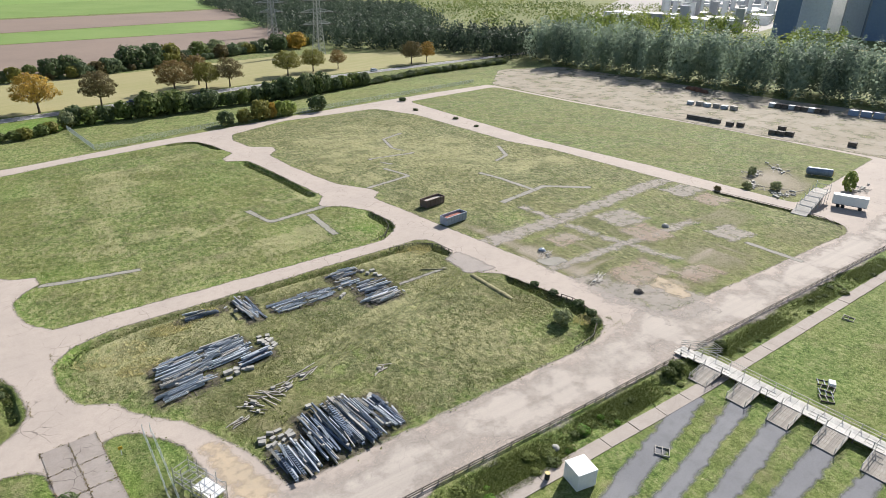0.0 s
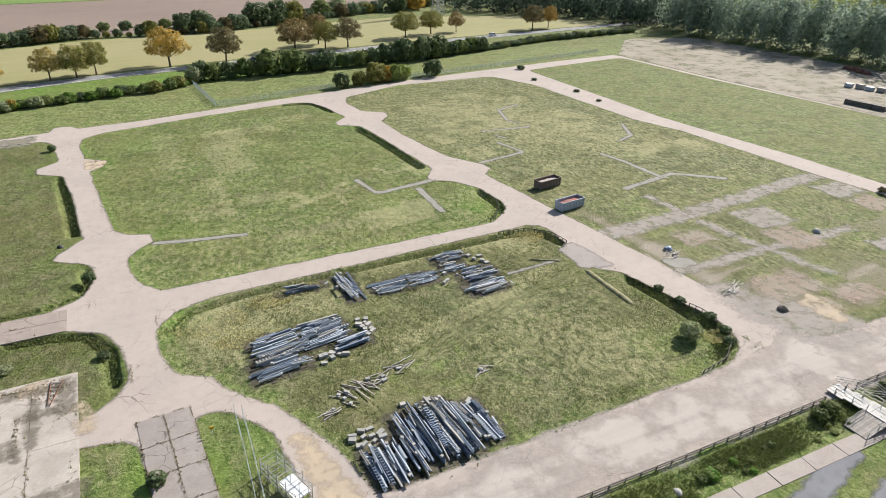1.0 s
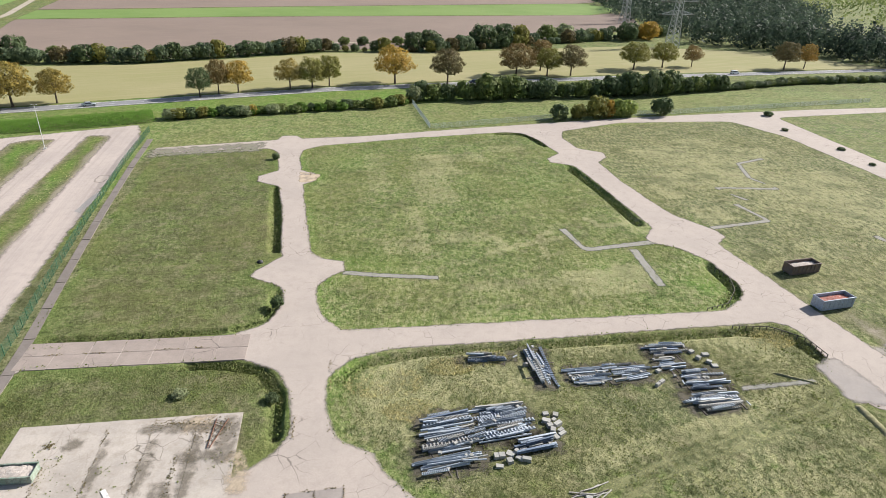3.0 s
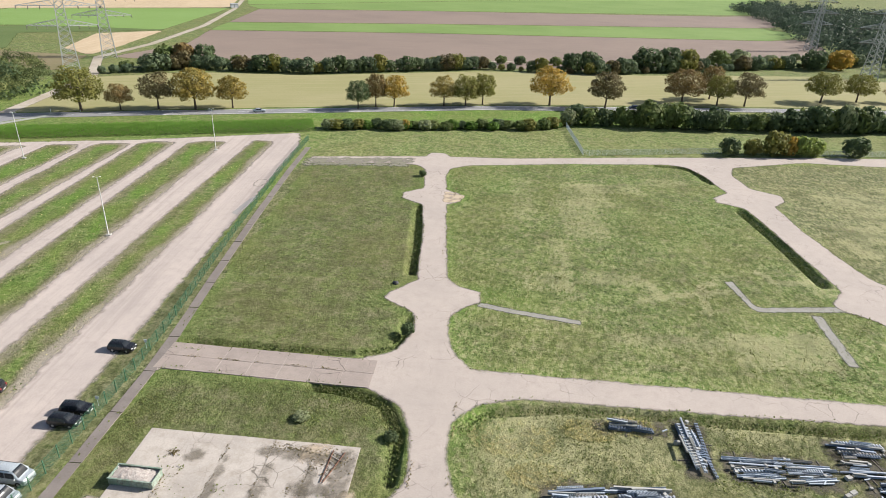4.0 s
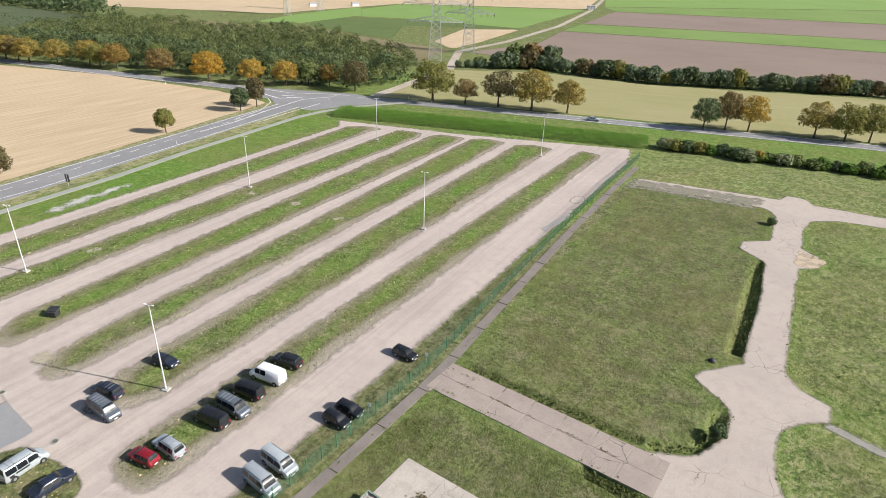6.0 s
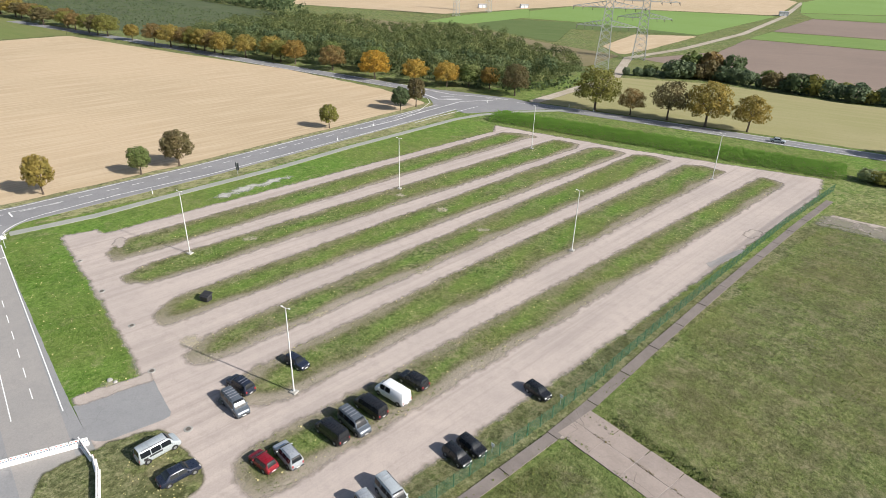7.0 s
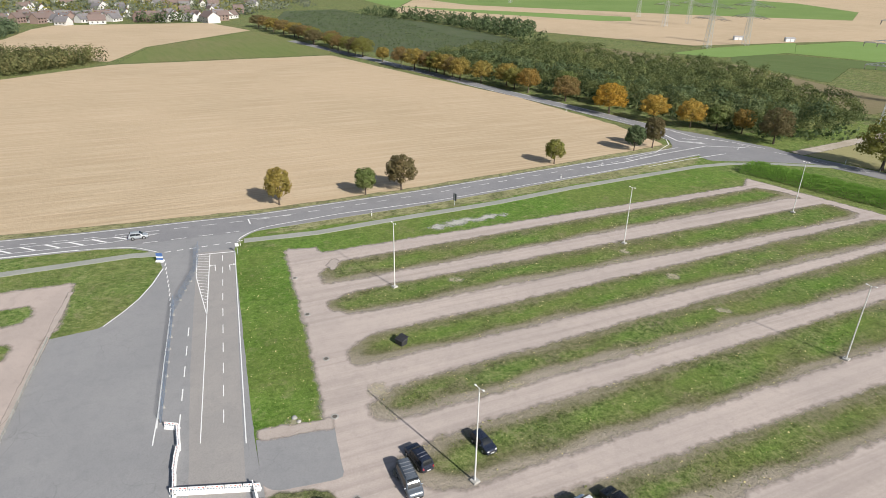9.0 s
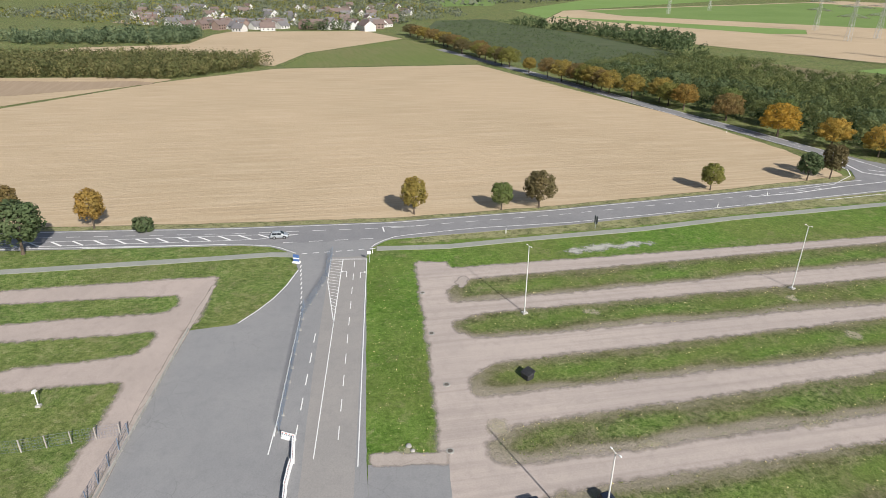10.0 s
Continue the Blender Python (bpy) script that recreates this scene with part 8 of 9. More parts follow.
pile("loose stack of pale steel beams on grass", 41.0, 54.0, 94.6, 98.8, 4, 6.4, 0.6, 1, (0, 1, 3, 2, 0), 6, 0.2)
pile("dark stack of steel beams", 55.6, 62.8, 100.8, 103.0, 0, 6.8, 0.5, 2, (6, 5, 4, 2), 7, 0.08)
pile("stack of grey steel beams in grass", 55.2, 60.5, 96.5, 100.2, 0, 4.6, 0.6, 1, (0, 1, 3, 4), 8, 0.25)
pile("stack of grey toothed girders in grass", 57.0, 64.6, 92.0, 96.2, 0, 7.2, 0.6, 2, (2, 6, 1, 2), 9, 0.15)
pile("stack of grey toothed girders in grass", 56.0, 64.4, 87.4, 91.4, 2, 7.4, 0.55, 2, (2, 6, 2, 1), 10, 0.12)
pile("large stack of dark blue steel pipes and beams", 30.2, 38.6, 55.4, 66.4, 91, 10.0, 0.5, 3, (4, 0, 4, 0, 5, 6), 11, 0.1)
pile("stack of blue-grey steel beams beside the road", 24.8, 30.4, 55.0, 62.2, 90, 6.8, 0.48, 2, (0, 4, 1, 6, 2), 12, 0.12)
pile("stack of dark toothed girders beside the road", 39.0, 42.6, 56.6, 64.4, 92, 5.2, 0.62, 2, (2, 6, 6, 1), 13, 0.2)
gen5 = random.Random(15)
for label, spots in (("pale concrete block beside a beam stack", [(35.0 + 0.98 * (i % 2) + 0.25 * (i // 2) * 0.2, 85.2 + 0.95 * (i // 2)) for i in range(10)] + [(26.4 + 1.0 * i, 82.4 + 0.16 * i) for i in range(5)] + [(27.0 + 1.1 * i, 81.0 + 0.2 * i) for i in range(4)]),
                     ("pale concrete block at the end of a pipe stack", [(25.2 + 1.05 * (i % 4), 63.2 + 1.0 * (i // 4)) for i in range(11)] + [(36.5, 67.2), (33.2, 67.5), (41.6, 64.2)]),
                     ("pale concrete block among stored beams", [(63.6, 99.2), (64.4, 98.0), (65.0, 96.8), (64.6, 99.9), (63.2, 101), (53.6, 93.6), (54.4, 94.4), (35.1, 100.3), (55, 96.5)])):
    for x, y in spots:
        ob = part("concrete_block", BLOCK_ME, CONCRETE, None, at=pose(x + gen5.uniform(-0.35, 0.35), y + gen5.uniform(-0.35, 0.35), -0.06, 0, 0, gen5.uniform(-40, 40)) @ Matrix.Diagonal((gen5.uniform(0.6, 1.25), gen5.uniform(0.5, 1.1), gen5.uniform(0.4, 0.9), 1)))
        tagged(ob, label, "concrete block", "concrete blocks")
BOARD_ME = [Shell().box(0, 0, 0, 3.0, 0.13, 0.08).mesh("board", TIMBER), Shell().box(0, 0, 0, 2.2, 0.1, 0.1).mesh("board", DARK_TIMBER), Shell().box(0, 0, 0, 0.9, 0.5, 0.25, None, 0.85).mesh("board", CONCRETE)]
for label, cx, cy, rx, ry, turn, n in (("loose heap of weathered boards and rails", 34.5, 74.6, 3.8, 1.2, 12, 12), ("loose heap of broken timber in grass", 28.4, 72.8, 1.6, 2.6, -55, 12), ("few broken boards on grass", 24.0, 70.2, 0.8, 0.6, 20, 4), ("boards lying in grass", 47, 69, 1.2, 0.8, 10, 3), ("scrap timber and rubble on patchy grass", 101.6, 84.4, 1.6, 1.2, 30, 8), ("scrap heap on bare ground", 100.8, 69.2, 3.2, 1.0, 15, 12)):
    m = thing("scrap_heap", label, "scrap heap", at=pose(cx, cy, -0.04, 0, 0, turn))
    for k in range(2 * n):
        part("board", BOARD_ME[0 if k % 3 else gen5.choice((1, 2))], TIMBER, m, at=pose(gen5.uniform(-rx, rx), gen5.uniform(-ry, ry), 0.03 + 0.05 * (k % 4), 0, gen5.uniform(-4, 4), gen5.gauss(0, 16)) @ Matrix.Scale(gen5.uniform(0.5, 1.05), 4, (1, 0, 0)))


def boulder(x, y, r, material, label, seed):
    gen = np.random.default_rng(seed)
    bm = bmesh.new()
    bmesh.ops.create_icosphere(bm, subdivisions=2, radius=r)
    for v in bm.verts:
        v.co *= 1 + 0.25 * noise.noise(v.co * 1.4 + Vector((seed, 0, 0)))
        v.co.z = max(v.co.z * 0.75, -0.25 * r)
    me = bpy.data.meshes.new("boulder")
    bm.to_mesh(me)
    bm.free()
    me.materials.append(material)
    ob = new("boulder", me)
    ob.matrix_basis = pose(x, y, 0.12 * r, 0, 0, 40 * seed)
    return tagged(ob, label, "boulder")


boulder(103.3, 60.3, 0.95, DARK_TIMBER, "dark boulder on bare ground", 1)
boulder(102.4, 86.0, 0.9, DARK_STEEL, "dark lump of scrap on grass", 2)
boulder(55.6, 40.0, 0.6, CONCRETE, "white rock on a grassy bank", 3)
boulder(-84.0, 65.3, 0.4, CONCRETE, "pale rubble on a lawn", 4)
boulder(-83.0, 65.8, 0.3, CONCRETE, "pale rubble on a lawn", 5)
boulder(140, 78, 0.9, CONCRETE, "pale rubble on patchy grass", 6)
boulder(-7.6, 137.2, 0.6, BLACK, "dark lump of scrap beside the road", 7)
boulder(46.7, 69.4, 0.45, CONCRETE, "pale stone in grass", 8)


def earth_ridge(line, width, height, label):
    """A low uneven ridge of cut turf."""
    gen = random.Random(77)
    spots = along(line, 0.6)
    sh = Shell()
    for i, (x, y) in enumerate(spots):
        h, w = height * gen.uniform(0.55, 1.1), width * gen.uniform(0.4, 0.55)
        ends = 0.2 if i in (0, len(spots) - 1) else 1.0
        sh.v += [(x - w, y, -0.08), (x - w * 0.55, y, h * 0.75 * ends), (x + gen.uniform(-0.1, 0.1), y, h * ends), (x + w * 0.6, y, h * 0.65 * ends), (x + w, y, -0.08)]
        if i:
            sh.f += [(5 * i - 5 + k, 5 * i - 4 + k, 5 * i + 1 + k, 5 * i + k) for k in range(4)]
    return tagged(part("earth_ridge", sh, surface("cut_turf", (0.20, 0.19, 0.095), (0.31, 0.28, 0.16), (0.11, 0.115, 0.05), 0.7, 3.0, 0.9, 0.7, 0.1), smooth=True), label, "earth ridge")


earth_ridge([(80.9, 86.2), (80.6, 80), (80.4, 73.6)], 1.5, 0.38, "low ridge of cut turf in a storage plot")
earth_ridge([(73.4, 94.4), (78.6, 91.2)], 1.0, 0.3, "low ridge of dry turf beside a driveway")


# ---- skips ----
def skip_container(x, y, turn, length, width, height, material, fill, label, seed):
    m = thing("skip", label, "skip container", "skips", at=pose(x, y, 0.0, 0, 0, turn))
    a, b = length / 2, width / 2
    part("floor", Shell().box(0, 0, 0.15, length, width, 0.12), material, m)
    for s in (-1, 1):
        part("side_wall", Shell().box(0, s * b, 0.15, length, 0.08, height - 0.15), material, m)
        part("end_wall", Shell().box(s * a, 0, 0.15, 0.08, width - 0.02, height - 0.15), material, m)
        part("rim", Shell().box(0, s * b, height - 0.1, length + 0.16, 0.18, 0.12), material, m)
        part("skid", Shell().box(0, s * b * 0.6, 0, length, 0.16, 0.16), DARK_STEEL, m)
        for k in range(7):
            part("rib", Shell().box(-a + (k + 0.5) * length / 7, s * (b + 0.07), 0.2, 0.1, 0.1, height - 0.3), material, m)
    gen = np.random.default_rng(seed)
    n = 26
    gx, gy = np.meshgrid(np.linspace(-a + 0.06, a - 0.06, n), np.linspace(-b + 0.06, b - 0.06, 12))
    gz = height * 0.62 + 0.25 * gen.random(gx.shape) + 0.25 * np.cos(gx / a * 1.4) * np.cos(gy / b * 1.4)
    idx = np.arange(n * 12).reshape(12, n)
    faces = np.stack([idx[:-1, :-1], idx[:-1, 1:], idx[1:, 1:], idx[1:, :-1]], -1).reshape(-1, 4)
    part("rubble_fill", big_mesh("rubble_fill", np.stack([gx, gy, gz], -1).reshape(-1, 3), faces, fill), fill, m, "heap of mixed rubble")
    return m


RUBBLE = surface("mixed_rubble", (0.42, 0.37, 0.33), (0.30, 0.25, 0.22), (0.60, 0.56, 0.52), 1.5, 6.0, 0.9, 0.6, 0.1, 0.0, True)
RED_FILL = surface("reddish_rubble", (0.36, 0.10, 0.07), (0.24, 0.09, 0.07), (0.40, 0.34, 0.30), 1.0, 4.0, 0.9, 0.6, 0.1, 0.0, True)
SKIP_GREEN = surface("faded_green_steel", (0.15, 0.24, 0.18), (0.30, 0.36, 0.30), (0.14, 0.11, 0.08), 0.6, 3.0, 0.6, 0.2, 0.02, 0.1, True)
skip_container(100.6, 125.2, 8, 7.0, 2.5, 2.1, surface("brown_steel", (0.12, 0.095, 0.085), (0.16, 0.13, 0.12), (0.20, 0.12, 0.08), 0.6, 3.0, 0.7, 0.2, 0.02, 0.1, True), RUBBLE, "brown open roll-off skip on grass", 1)
skip_container(97.2, 112.0, 7, 7.2, 2.5, 2.2, surface("pale_blue_steel", (0.40, 0.46, 0.55), (0.33, 0.38, 0.46), (0.24, 0.22, 0.21), 0.6, 3.0, 0.55, 0.2, 0.02, 0.1, True), RED_FILL, "pale blue open skip with reddish rubble", 2)
skip_container(-29.6, 85.4, -1, 5.2, 2.2, 1.1, SKIP_GREEN, RUBBLE, "green open skip full of rubble", 3)
m = thing("lattice_mast", "fallen steel lattice piece on the concrete slab", "lattice piece", at=pose(-8.0, 90.2, 0.12, 0, 0, 80))
for s in (-1, 1):
    part("chord", Shell().rod((-2.6, s * 0.15, 0.1), (2.6, s * 0.75, 0.1), 0.06, 0.06, 6), RUST, m)
for k in range(6):
    part("brace", Shell().rod((-2.2 + 0.85 * k, -0.2 - 0.08 * k, 0.1), (-1.8 + 0.85 * k, 0.25 + 0.09 * k, 0.1), 0.045, 0.045, 5), TIMBER, m)

# ---- footbridge over the lawn ----
DECK = surface("pale_boards", (0.60, 0.58, 0.54), (0.52, 0.50, 0.47), (0.40, 0.385, 0.36), 0.5, 3.0, 0.8, 0.25, 0.02, 0.0, True, 0.3)
PLANK = surface("worn_planks", (0.50, 0.46, 0.41), (0.40, 0.36, 0.31), (0.27, 0.23, 0.19), 0.6, 2.2, 0.85, 0.3, 0.02, 0.0, True, 0.7)
bridge = thing("footbridge", "long pale timber walkway with railings and side landings", "footbridge", at=pose(0, 0, 0))
board = Shell().box(0, 0, 0, 3.0, 1.16, 0.12).mesh("deck_board", DECK)
pole_me = Shell().box(0, 0, 0, 0.09, 0.09, 1.1).mesh("railing_post", DECK)
hand_me = Shell().box(0, 0, 0, 0.08, 2.4, 0.06).mesh("handrail", DECK)
leg_me = Shell().box(0, 0, -0.2, 0.16, 0.16, 1.05).mesh("support", DARK_TIMBER)
for k in range(30):
    y = 42.2 - 2.4 * k
    x = 90.6 + 0.012 * k
    z = 0.78 if k > 1 else 0.3 + 0.3 * k
    for d in (-0.6, 0.6):
        part("deck_board", board, DECK, bridge, at=pose(x, y + d, z))
    for s in (-1, 1):
        part("support", leg_me, DARK_TIMBER, bridge, at=pose(x + s * 1.2, y, 0.0))
        if s > 0 or k % 3 == 0 or k < 2:
            part("railing_post", pole_me, DECK, bridge, at=pose(x + s * 1.42, y, z + 0.1))
            for h in (0.55, 1.1):
                part("handrail", hand_me, DECK, bridge, at=pose(x + s * 1.42, y, z + h))
ramp_me = Shell().add([(-4.6, -0.16, -0.62), (0, -0.16, 0.02), (0, 0.16, 0.02), (-4.6, 0.16, -0.62), (-4.6, -0.16, -0.72), (0, -0.16, -0.08), (0, 0.16, -0.08), (-4.6, 0.16, -0.72)], [(0, 1, 2, 3), (7, 6, 5, 4), (0, 4, 5, 1), (1, 5, 6, 2), (2, 6, 7, 3), (3, 7, 4, 0)]).mesh("ramp_board", PLANK)
slope_me = Shell().rod((-4.5, 0, 0.0), (0, 0, 0.64), 0.04, 0.04, 5).mesh("ramp_rail", DECK)
for k in range(6):
    y = 36.4 - 6.2 * k
    for b in range(9):
        part("ramp_board", ramp_me, PLANK, bridge, at=pose(89.2, y - 1.36 + 0.34 * b, 0.8))
    for s in (-1, 1):
        part("ramp_rail", slope_me, DECK, bridge, at=pose(89.2, y + 1.45 * s, 1.0))
        part("ramp_rail", slope_me, DECK, bridge, at=pose(89.2, y + 1.45 * s, 0.6))
        for h in (0, 2.2, 4.4):
            part("railing_post", pole_me, DECK, bridge, at=pose(89.2 - h, y + 1.45 * s, 0.75 - 0.14 * h))
for x0, y0, x1, y1 in ((92.2, 44.0, 96.2, 40.2), (92.2, 41.0, 95.4, 38.4), (96.2, 40.2, 95.6, 38.2)):
    for h in (0.4, 0.8, 1.2):
        part("handrail", Shell().rod((x0, y0, h), (x1, y1, h), 0.045, 0.045, 5), DECK, bridge)

cabin = thing("site_cabin", "small white site cabin beside a gravel band", "cabin", at=pose(53.6, 34.2, -0.05, 0, 0, -14))
part("body", Shell().box(0, 0, 0.12, 2.9, 2.9, 2.45), WHITE, cabin, bevel=0.05)
part("roof", Shell().box(0, 0, 2.57, 3.02, 3.02, 0.12, None, 0.97), WHITE, cabin, bevel=0.02)
part("skid", Shell().box(0, -1.1, 0, 2.8, 0.2, 0.14).box(0, 1.1, 0, 2.8, 0.2, 0.14), DARK_STEEL, cabin)
part("window", Shell().box(1.46, -0.5, 1.1, 0.05, 0.9, 0.9), GLASS, cabin, "grey window")
part("door", Shell().box(-0.4, 1.46, 0.2, 0.9, 0.05, 2.05), paint("cabin_door", (0.6, 0.62, 0.64)), cabin)
m = thing("oil_drum", "dark upright drum on a plate path", "drum", at=pose(50.6, 36.9, 0.05))
part("body", Shell().rod((0, 0, 0), (0, 0, 0.95), 0.33, 0.33, 14), BLACK, m)
part("lid", Shell().rod((0, 0, 0.95), (0, 0, 0.99), 0.34, 0.33, 14), paint("drum_yellow", (0.45, 0.33, 0.08)), m)
for cx, cy, turn, label in ((99.2, 22.6, 25, "dark metal frames and machine parts on a lawn"), (66.6, 30.8, 30, "pale broken frame on a lawn"), (127, 30, 10, "pale scrap frame on a lawn")):
    m = thing("scrap_machine", label, "scrap", at=pose(cx, cy, -0.05, 0, 0, turn))
    dark = "dark" in label
    tilt = random.Random(label)
    for k in range(4 if dark else 1):
        at = pose(1.5 * k - 2.2 * dark, tilt.uniform(-0.8, 0.8) * dark, 0.0, tilt.uniform(-6, 6), tilt.uniform(-5, 5), tilt.uniform(-35, 35) * dark)
        for x in (-0.8, 0.8):
            part("bar", Shell().box(x, 0, 0.05, 0.09, 2.0, 0.22), DARK_TIMBER if dark else TIMBER, m, at=at)
        for y in (-0.9, 0, 0.9):
            part("bar", Shell().box(0, y, 0.27, 1.7, 0.09, 0.12), DARK_STEEL if dark and k % 2 else TIMBER, m, at=at)
    if dark:
        part("cover", Shell().box(2.6, -0.6, 0, 1.6, 1.1, 0.6, None, 0.85), WHITE, m, "pale cover", bevel=0.05)

# ---- scaffold by the wedge lawn ----
scaffold = thing("scaffold", "stacked galvanised scaffold frames beside a gravel track", "scaffold", at=pose(15.6, 61.2, -0.05, 0, 0, -72))
for i in range(5):
    for j in range(2):
        x, y = -3.6 + 1.8 * i, -1.1 + 2.2 * j
        part("upright", Shell().rod((x, y, 0), (x + 0.1, y, 2.6 + 0.5 * (i % 2)), 0.05, 0.05, 6), ALLOY, scaffold)
    for h in (0.5, 1.3, 2.1):
        part("ledger", Shell().rod((-3.6 + 1.8 * i, -1.1, h), (-3.6 + 1.8 * i, 1.1, h), 0.045, 0.045, 5), ALLOY, scaffold)
        if i < 4:
            for y in (-1.1, 1.1):
                part("ledger", Shell().rod((-3.6 + 1.8 * i, y, h), (-1.8 + 1.8 * i, y, h), 0.045, 0.045, 5), ALLOY, scaffold)
                part("brace", Shell().rod((-3.6 + 1.8 * i, y, h - 0.5), (-1.8 + 1.8 * i, y, h + 0.4), 0.035, 0.035, 5), ALLOY, scaffold)
for i in (2, 3):
    part("platform", Shell().box(-2.7 + 1.8 * i, 0, 1.32, 1.7, 1.9, 0.06), WHITE, scaffold, "pale platform")
THIN_PANEL = wire_panel(3.0, 1.9, 8, 4, 0.011).mesh("wire_panel", FENCE_GREY)
fence([(12.8, 75.2), (12.5, 68), (11.8, 57)], 3.0, 1.95, 0.05, THIN_PANEL, FENCE_GREY, "galvanised fence frames standing on a lawn")
fence([(13.7, 75.0), (13.4, 68), (12.7, 57)], 3.0, 1.95, 0.05, THIN_PANEL, FENCE_GREY, "galvanised fence frames standing on a lawn")
bank_pick = random.Random(31)
for k in range(64):
    x = 24 + 136 * bank_pick.random()
    if 87 < x < 96:
        continue
    y = 43.4 - 0.042 * (x - 24) - bank_pick.uniform(0.8, 4.0)
    h = bank_pick.uniform(0.25, 0.8)
    shade = bank_pick.choice(["weed", "weed", "bank", "ditch"])
    bush(x, y, h, h * bank_pick.uniform(2.0, 3.4), shade, "low clump of tall green weeds on a road bank", "weed clumps on the road bank", "weed_clump")
for x, y, h, w in ((85.6, 40.6, 1.7, 3.2), (83.2, 40.4, 1.3, 2.8), (97.5, 39.6, 1.5, 2.6)):
    bush(x, y, h, w, "ditch", "green bush on a road bank beside the footbridge")
m = thing("marker_post", "yellow marker post on a lawn", "marker post", at=pose(9.6, 73.2, -0.1))
part("post", Shell().rod((0, 0, 0), (0, 0, 1.2), 0.05, 0.05, 6), FENCE_GREY, m)
part("sign", Shell().box(0, 0, 0.95, 0.5, 0.1, 0.45), paint("marker_yellow", (0.55, 0.36, 0.03)), m)


# ---- the yard in the east ----
def crate(name, x, y, turn, sx, sy, sz, material, label, category, group=""):
    m = thing(name, label, category, group, at=pose(x, y, 0.0, 0, 0, turn))
    part("body", Shell().box(0, 0, 0.1, sx, sy, sz - 0.1), material, m, bevel=0.04)
    part("skid", Shell().box(0, -sy * 0.35, 0, sx, 0.2, 0.12).box(0, sy * 0.35, 0, sx, 0.2, 0.12), DARK_STEEL, m)
    part("rim", Shell().box(0, 0, sz, sx * 1.02, sy * 1.02, 0.08), material, m)
    return m


for x, y, l in ((270.6, 148.5, 5), (271.2, 143.4, 5), (272.0, 138.4, 4.6)):
    crate("beam_bundle", x, y, 98, l, 2.4, 1.7, DARK_TIMBER, "dark bundle of stacked beams on dirt", "beam bundle", "dark bundles")
for x, y in ((271.2, 131.0), (274.0, 127.6), (272.0, 112.5), (272.6, 109.4), (275.0, 106.8), (283.0, 113.6), (278, 84)):
    crate("crate", x, y, 95, 2.8, 2.2, 1.7, DARK_TIMBER, "dark square crate on dirt", "crate", "dark crates")
for k in range(6):
    crate("bin_box", 302.5 + 1.1 * k + 0.8 * (k % 2), 169.0 - 4.0 * k, 100 - 9 * (k % 3), 3.0, 2.4, 1.6 + 0.25 * (k % 2), TIMBER if k % 2 else STEEL, "grey steel box in a row on dirt", "box", "grey boxes")
for k in range(9):
    crate("bin_box", 334.5 + 0.75 * k, 142.0 - 2.9 * k, 95, 2.6, 3.2, 2.0, DARK_TIMBER if k % 3 else STEEL, "dark steel box in a row before trees", "box", "dark boxes")
for k in range(3):
    crate("bin_box", 348.5 + 1.6 * k, 109.0 - 5.0 * k, 100, 4.4, 2.6, 2.6, paint("box_blue_%d" % k, (0.20, 0.27, 0.40)), "faded blue container before trees", "container", "blue containers")
for k, (x, y, r) in enumerate(((346, 196, 2.2), (345, 192, 2.6), (343.5, 188, 2.4), (342.5, 184, 2.0))):
    boulder(x, y, r, RUST, "rust-brown heap of scrap before trees", 20 + k)
tank = thing("tank", "long dark cylindrical steel tank with a yellowish end", "tank", at=pose(224.0, 74.5, 0, 0, 0, -62))
part("shell", Shell().rod((-3.6, 0, 1.35), (3.6, 0, 1.35), 1.25, 1.25, 20), DARK_STEEL, tank)
for s in (-1, 1):
    part("end_cap", Shell().rod((s * 3.6, 0, 1.35), (s * 4.0, 0, 1.35), 1.25, 0.7, 20), paint("cap_yellow_%d" % s, (0.42, 0.33, 0.10)) if s > 0 else DARK_STEEL, tank)
    part("saddle", Shell().box(s * 2.2, 0, 0, 0.4, 2.0, 0.5), CONCRETE, tank)
trailer = thing("trailer", "white box trailer parked beside a site road", "trailer", at=pose(196.6, 55.6, 0, 0, 0, -70))
part("box", Shell().box(0, 0, 1.1, 8.6, 2.5, 2.6), WHITE, trailer, bevel=0.05)
part("chassis", Shell().box(0, 0, 0.8, 8.4, 1.2, 0.3), DARK_STEEL, trailer)
for x in (-2.6, -1.4, 2.8):
    for s in (-1, 1):
        part("wheel", Shell().rod((x, s * 0.85, 0.48), (x, s * 1.2, 0.48), 0.48, 0.48, 14), RUBBER, trailer)
loader = thing("loading_ramp", "pale steel loading ramp with scaffold posts", "loading ramp", at=pose(186.5, 62.4, 0, 0, 0, 6))
part("deck", Shell().add([(-8, -2, 0.1), (6, -2, 3.2), (6, 2, 3.2), (-8, 2, 0.1), (-8, -2, -0.05), (6, -2, 2.95), (6, 2, 2.95), (-8, 2, -0.05)], [(0, 1, 2, 3), (7, 6, 5, 4), (0, 4, 5, 1), (1, 5, 6, 2), (2, 6, 7, 3), (3, 7, 4, 0)]), TIMBER, loader)
for x in (-4, -1, 2, 5, 8, 11):
    for s in (-1, 1):
        part("post", Shell().rod((x, s * 1.9, 0), (x, s * 1.9, 2.2 + 0.22 * (x + 4)), 0.07, 0.07, 6), FENCE_GREY, loader)
    part("cross_bar", Shell().rod((x, -1.9, 1.8 + 0.2 * (x + 4)), (x, 1.9, 1.8 + 0.2 * (x + 4)), 0.06, 0.06, 6), FENCE_GREY, loader)
part("platform", Shell().box(9, 0, 3.0, 6.2, 4, 0.2), TIMBER, loader)
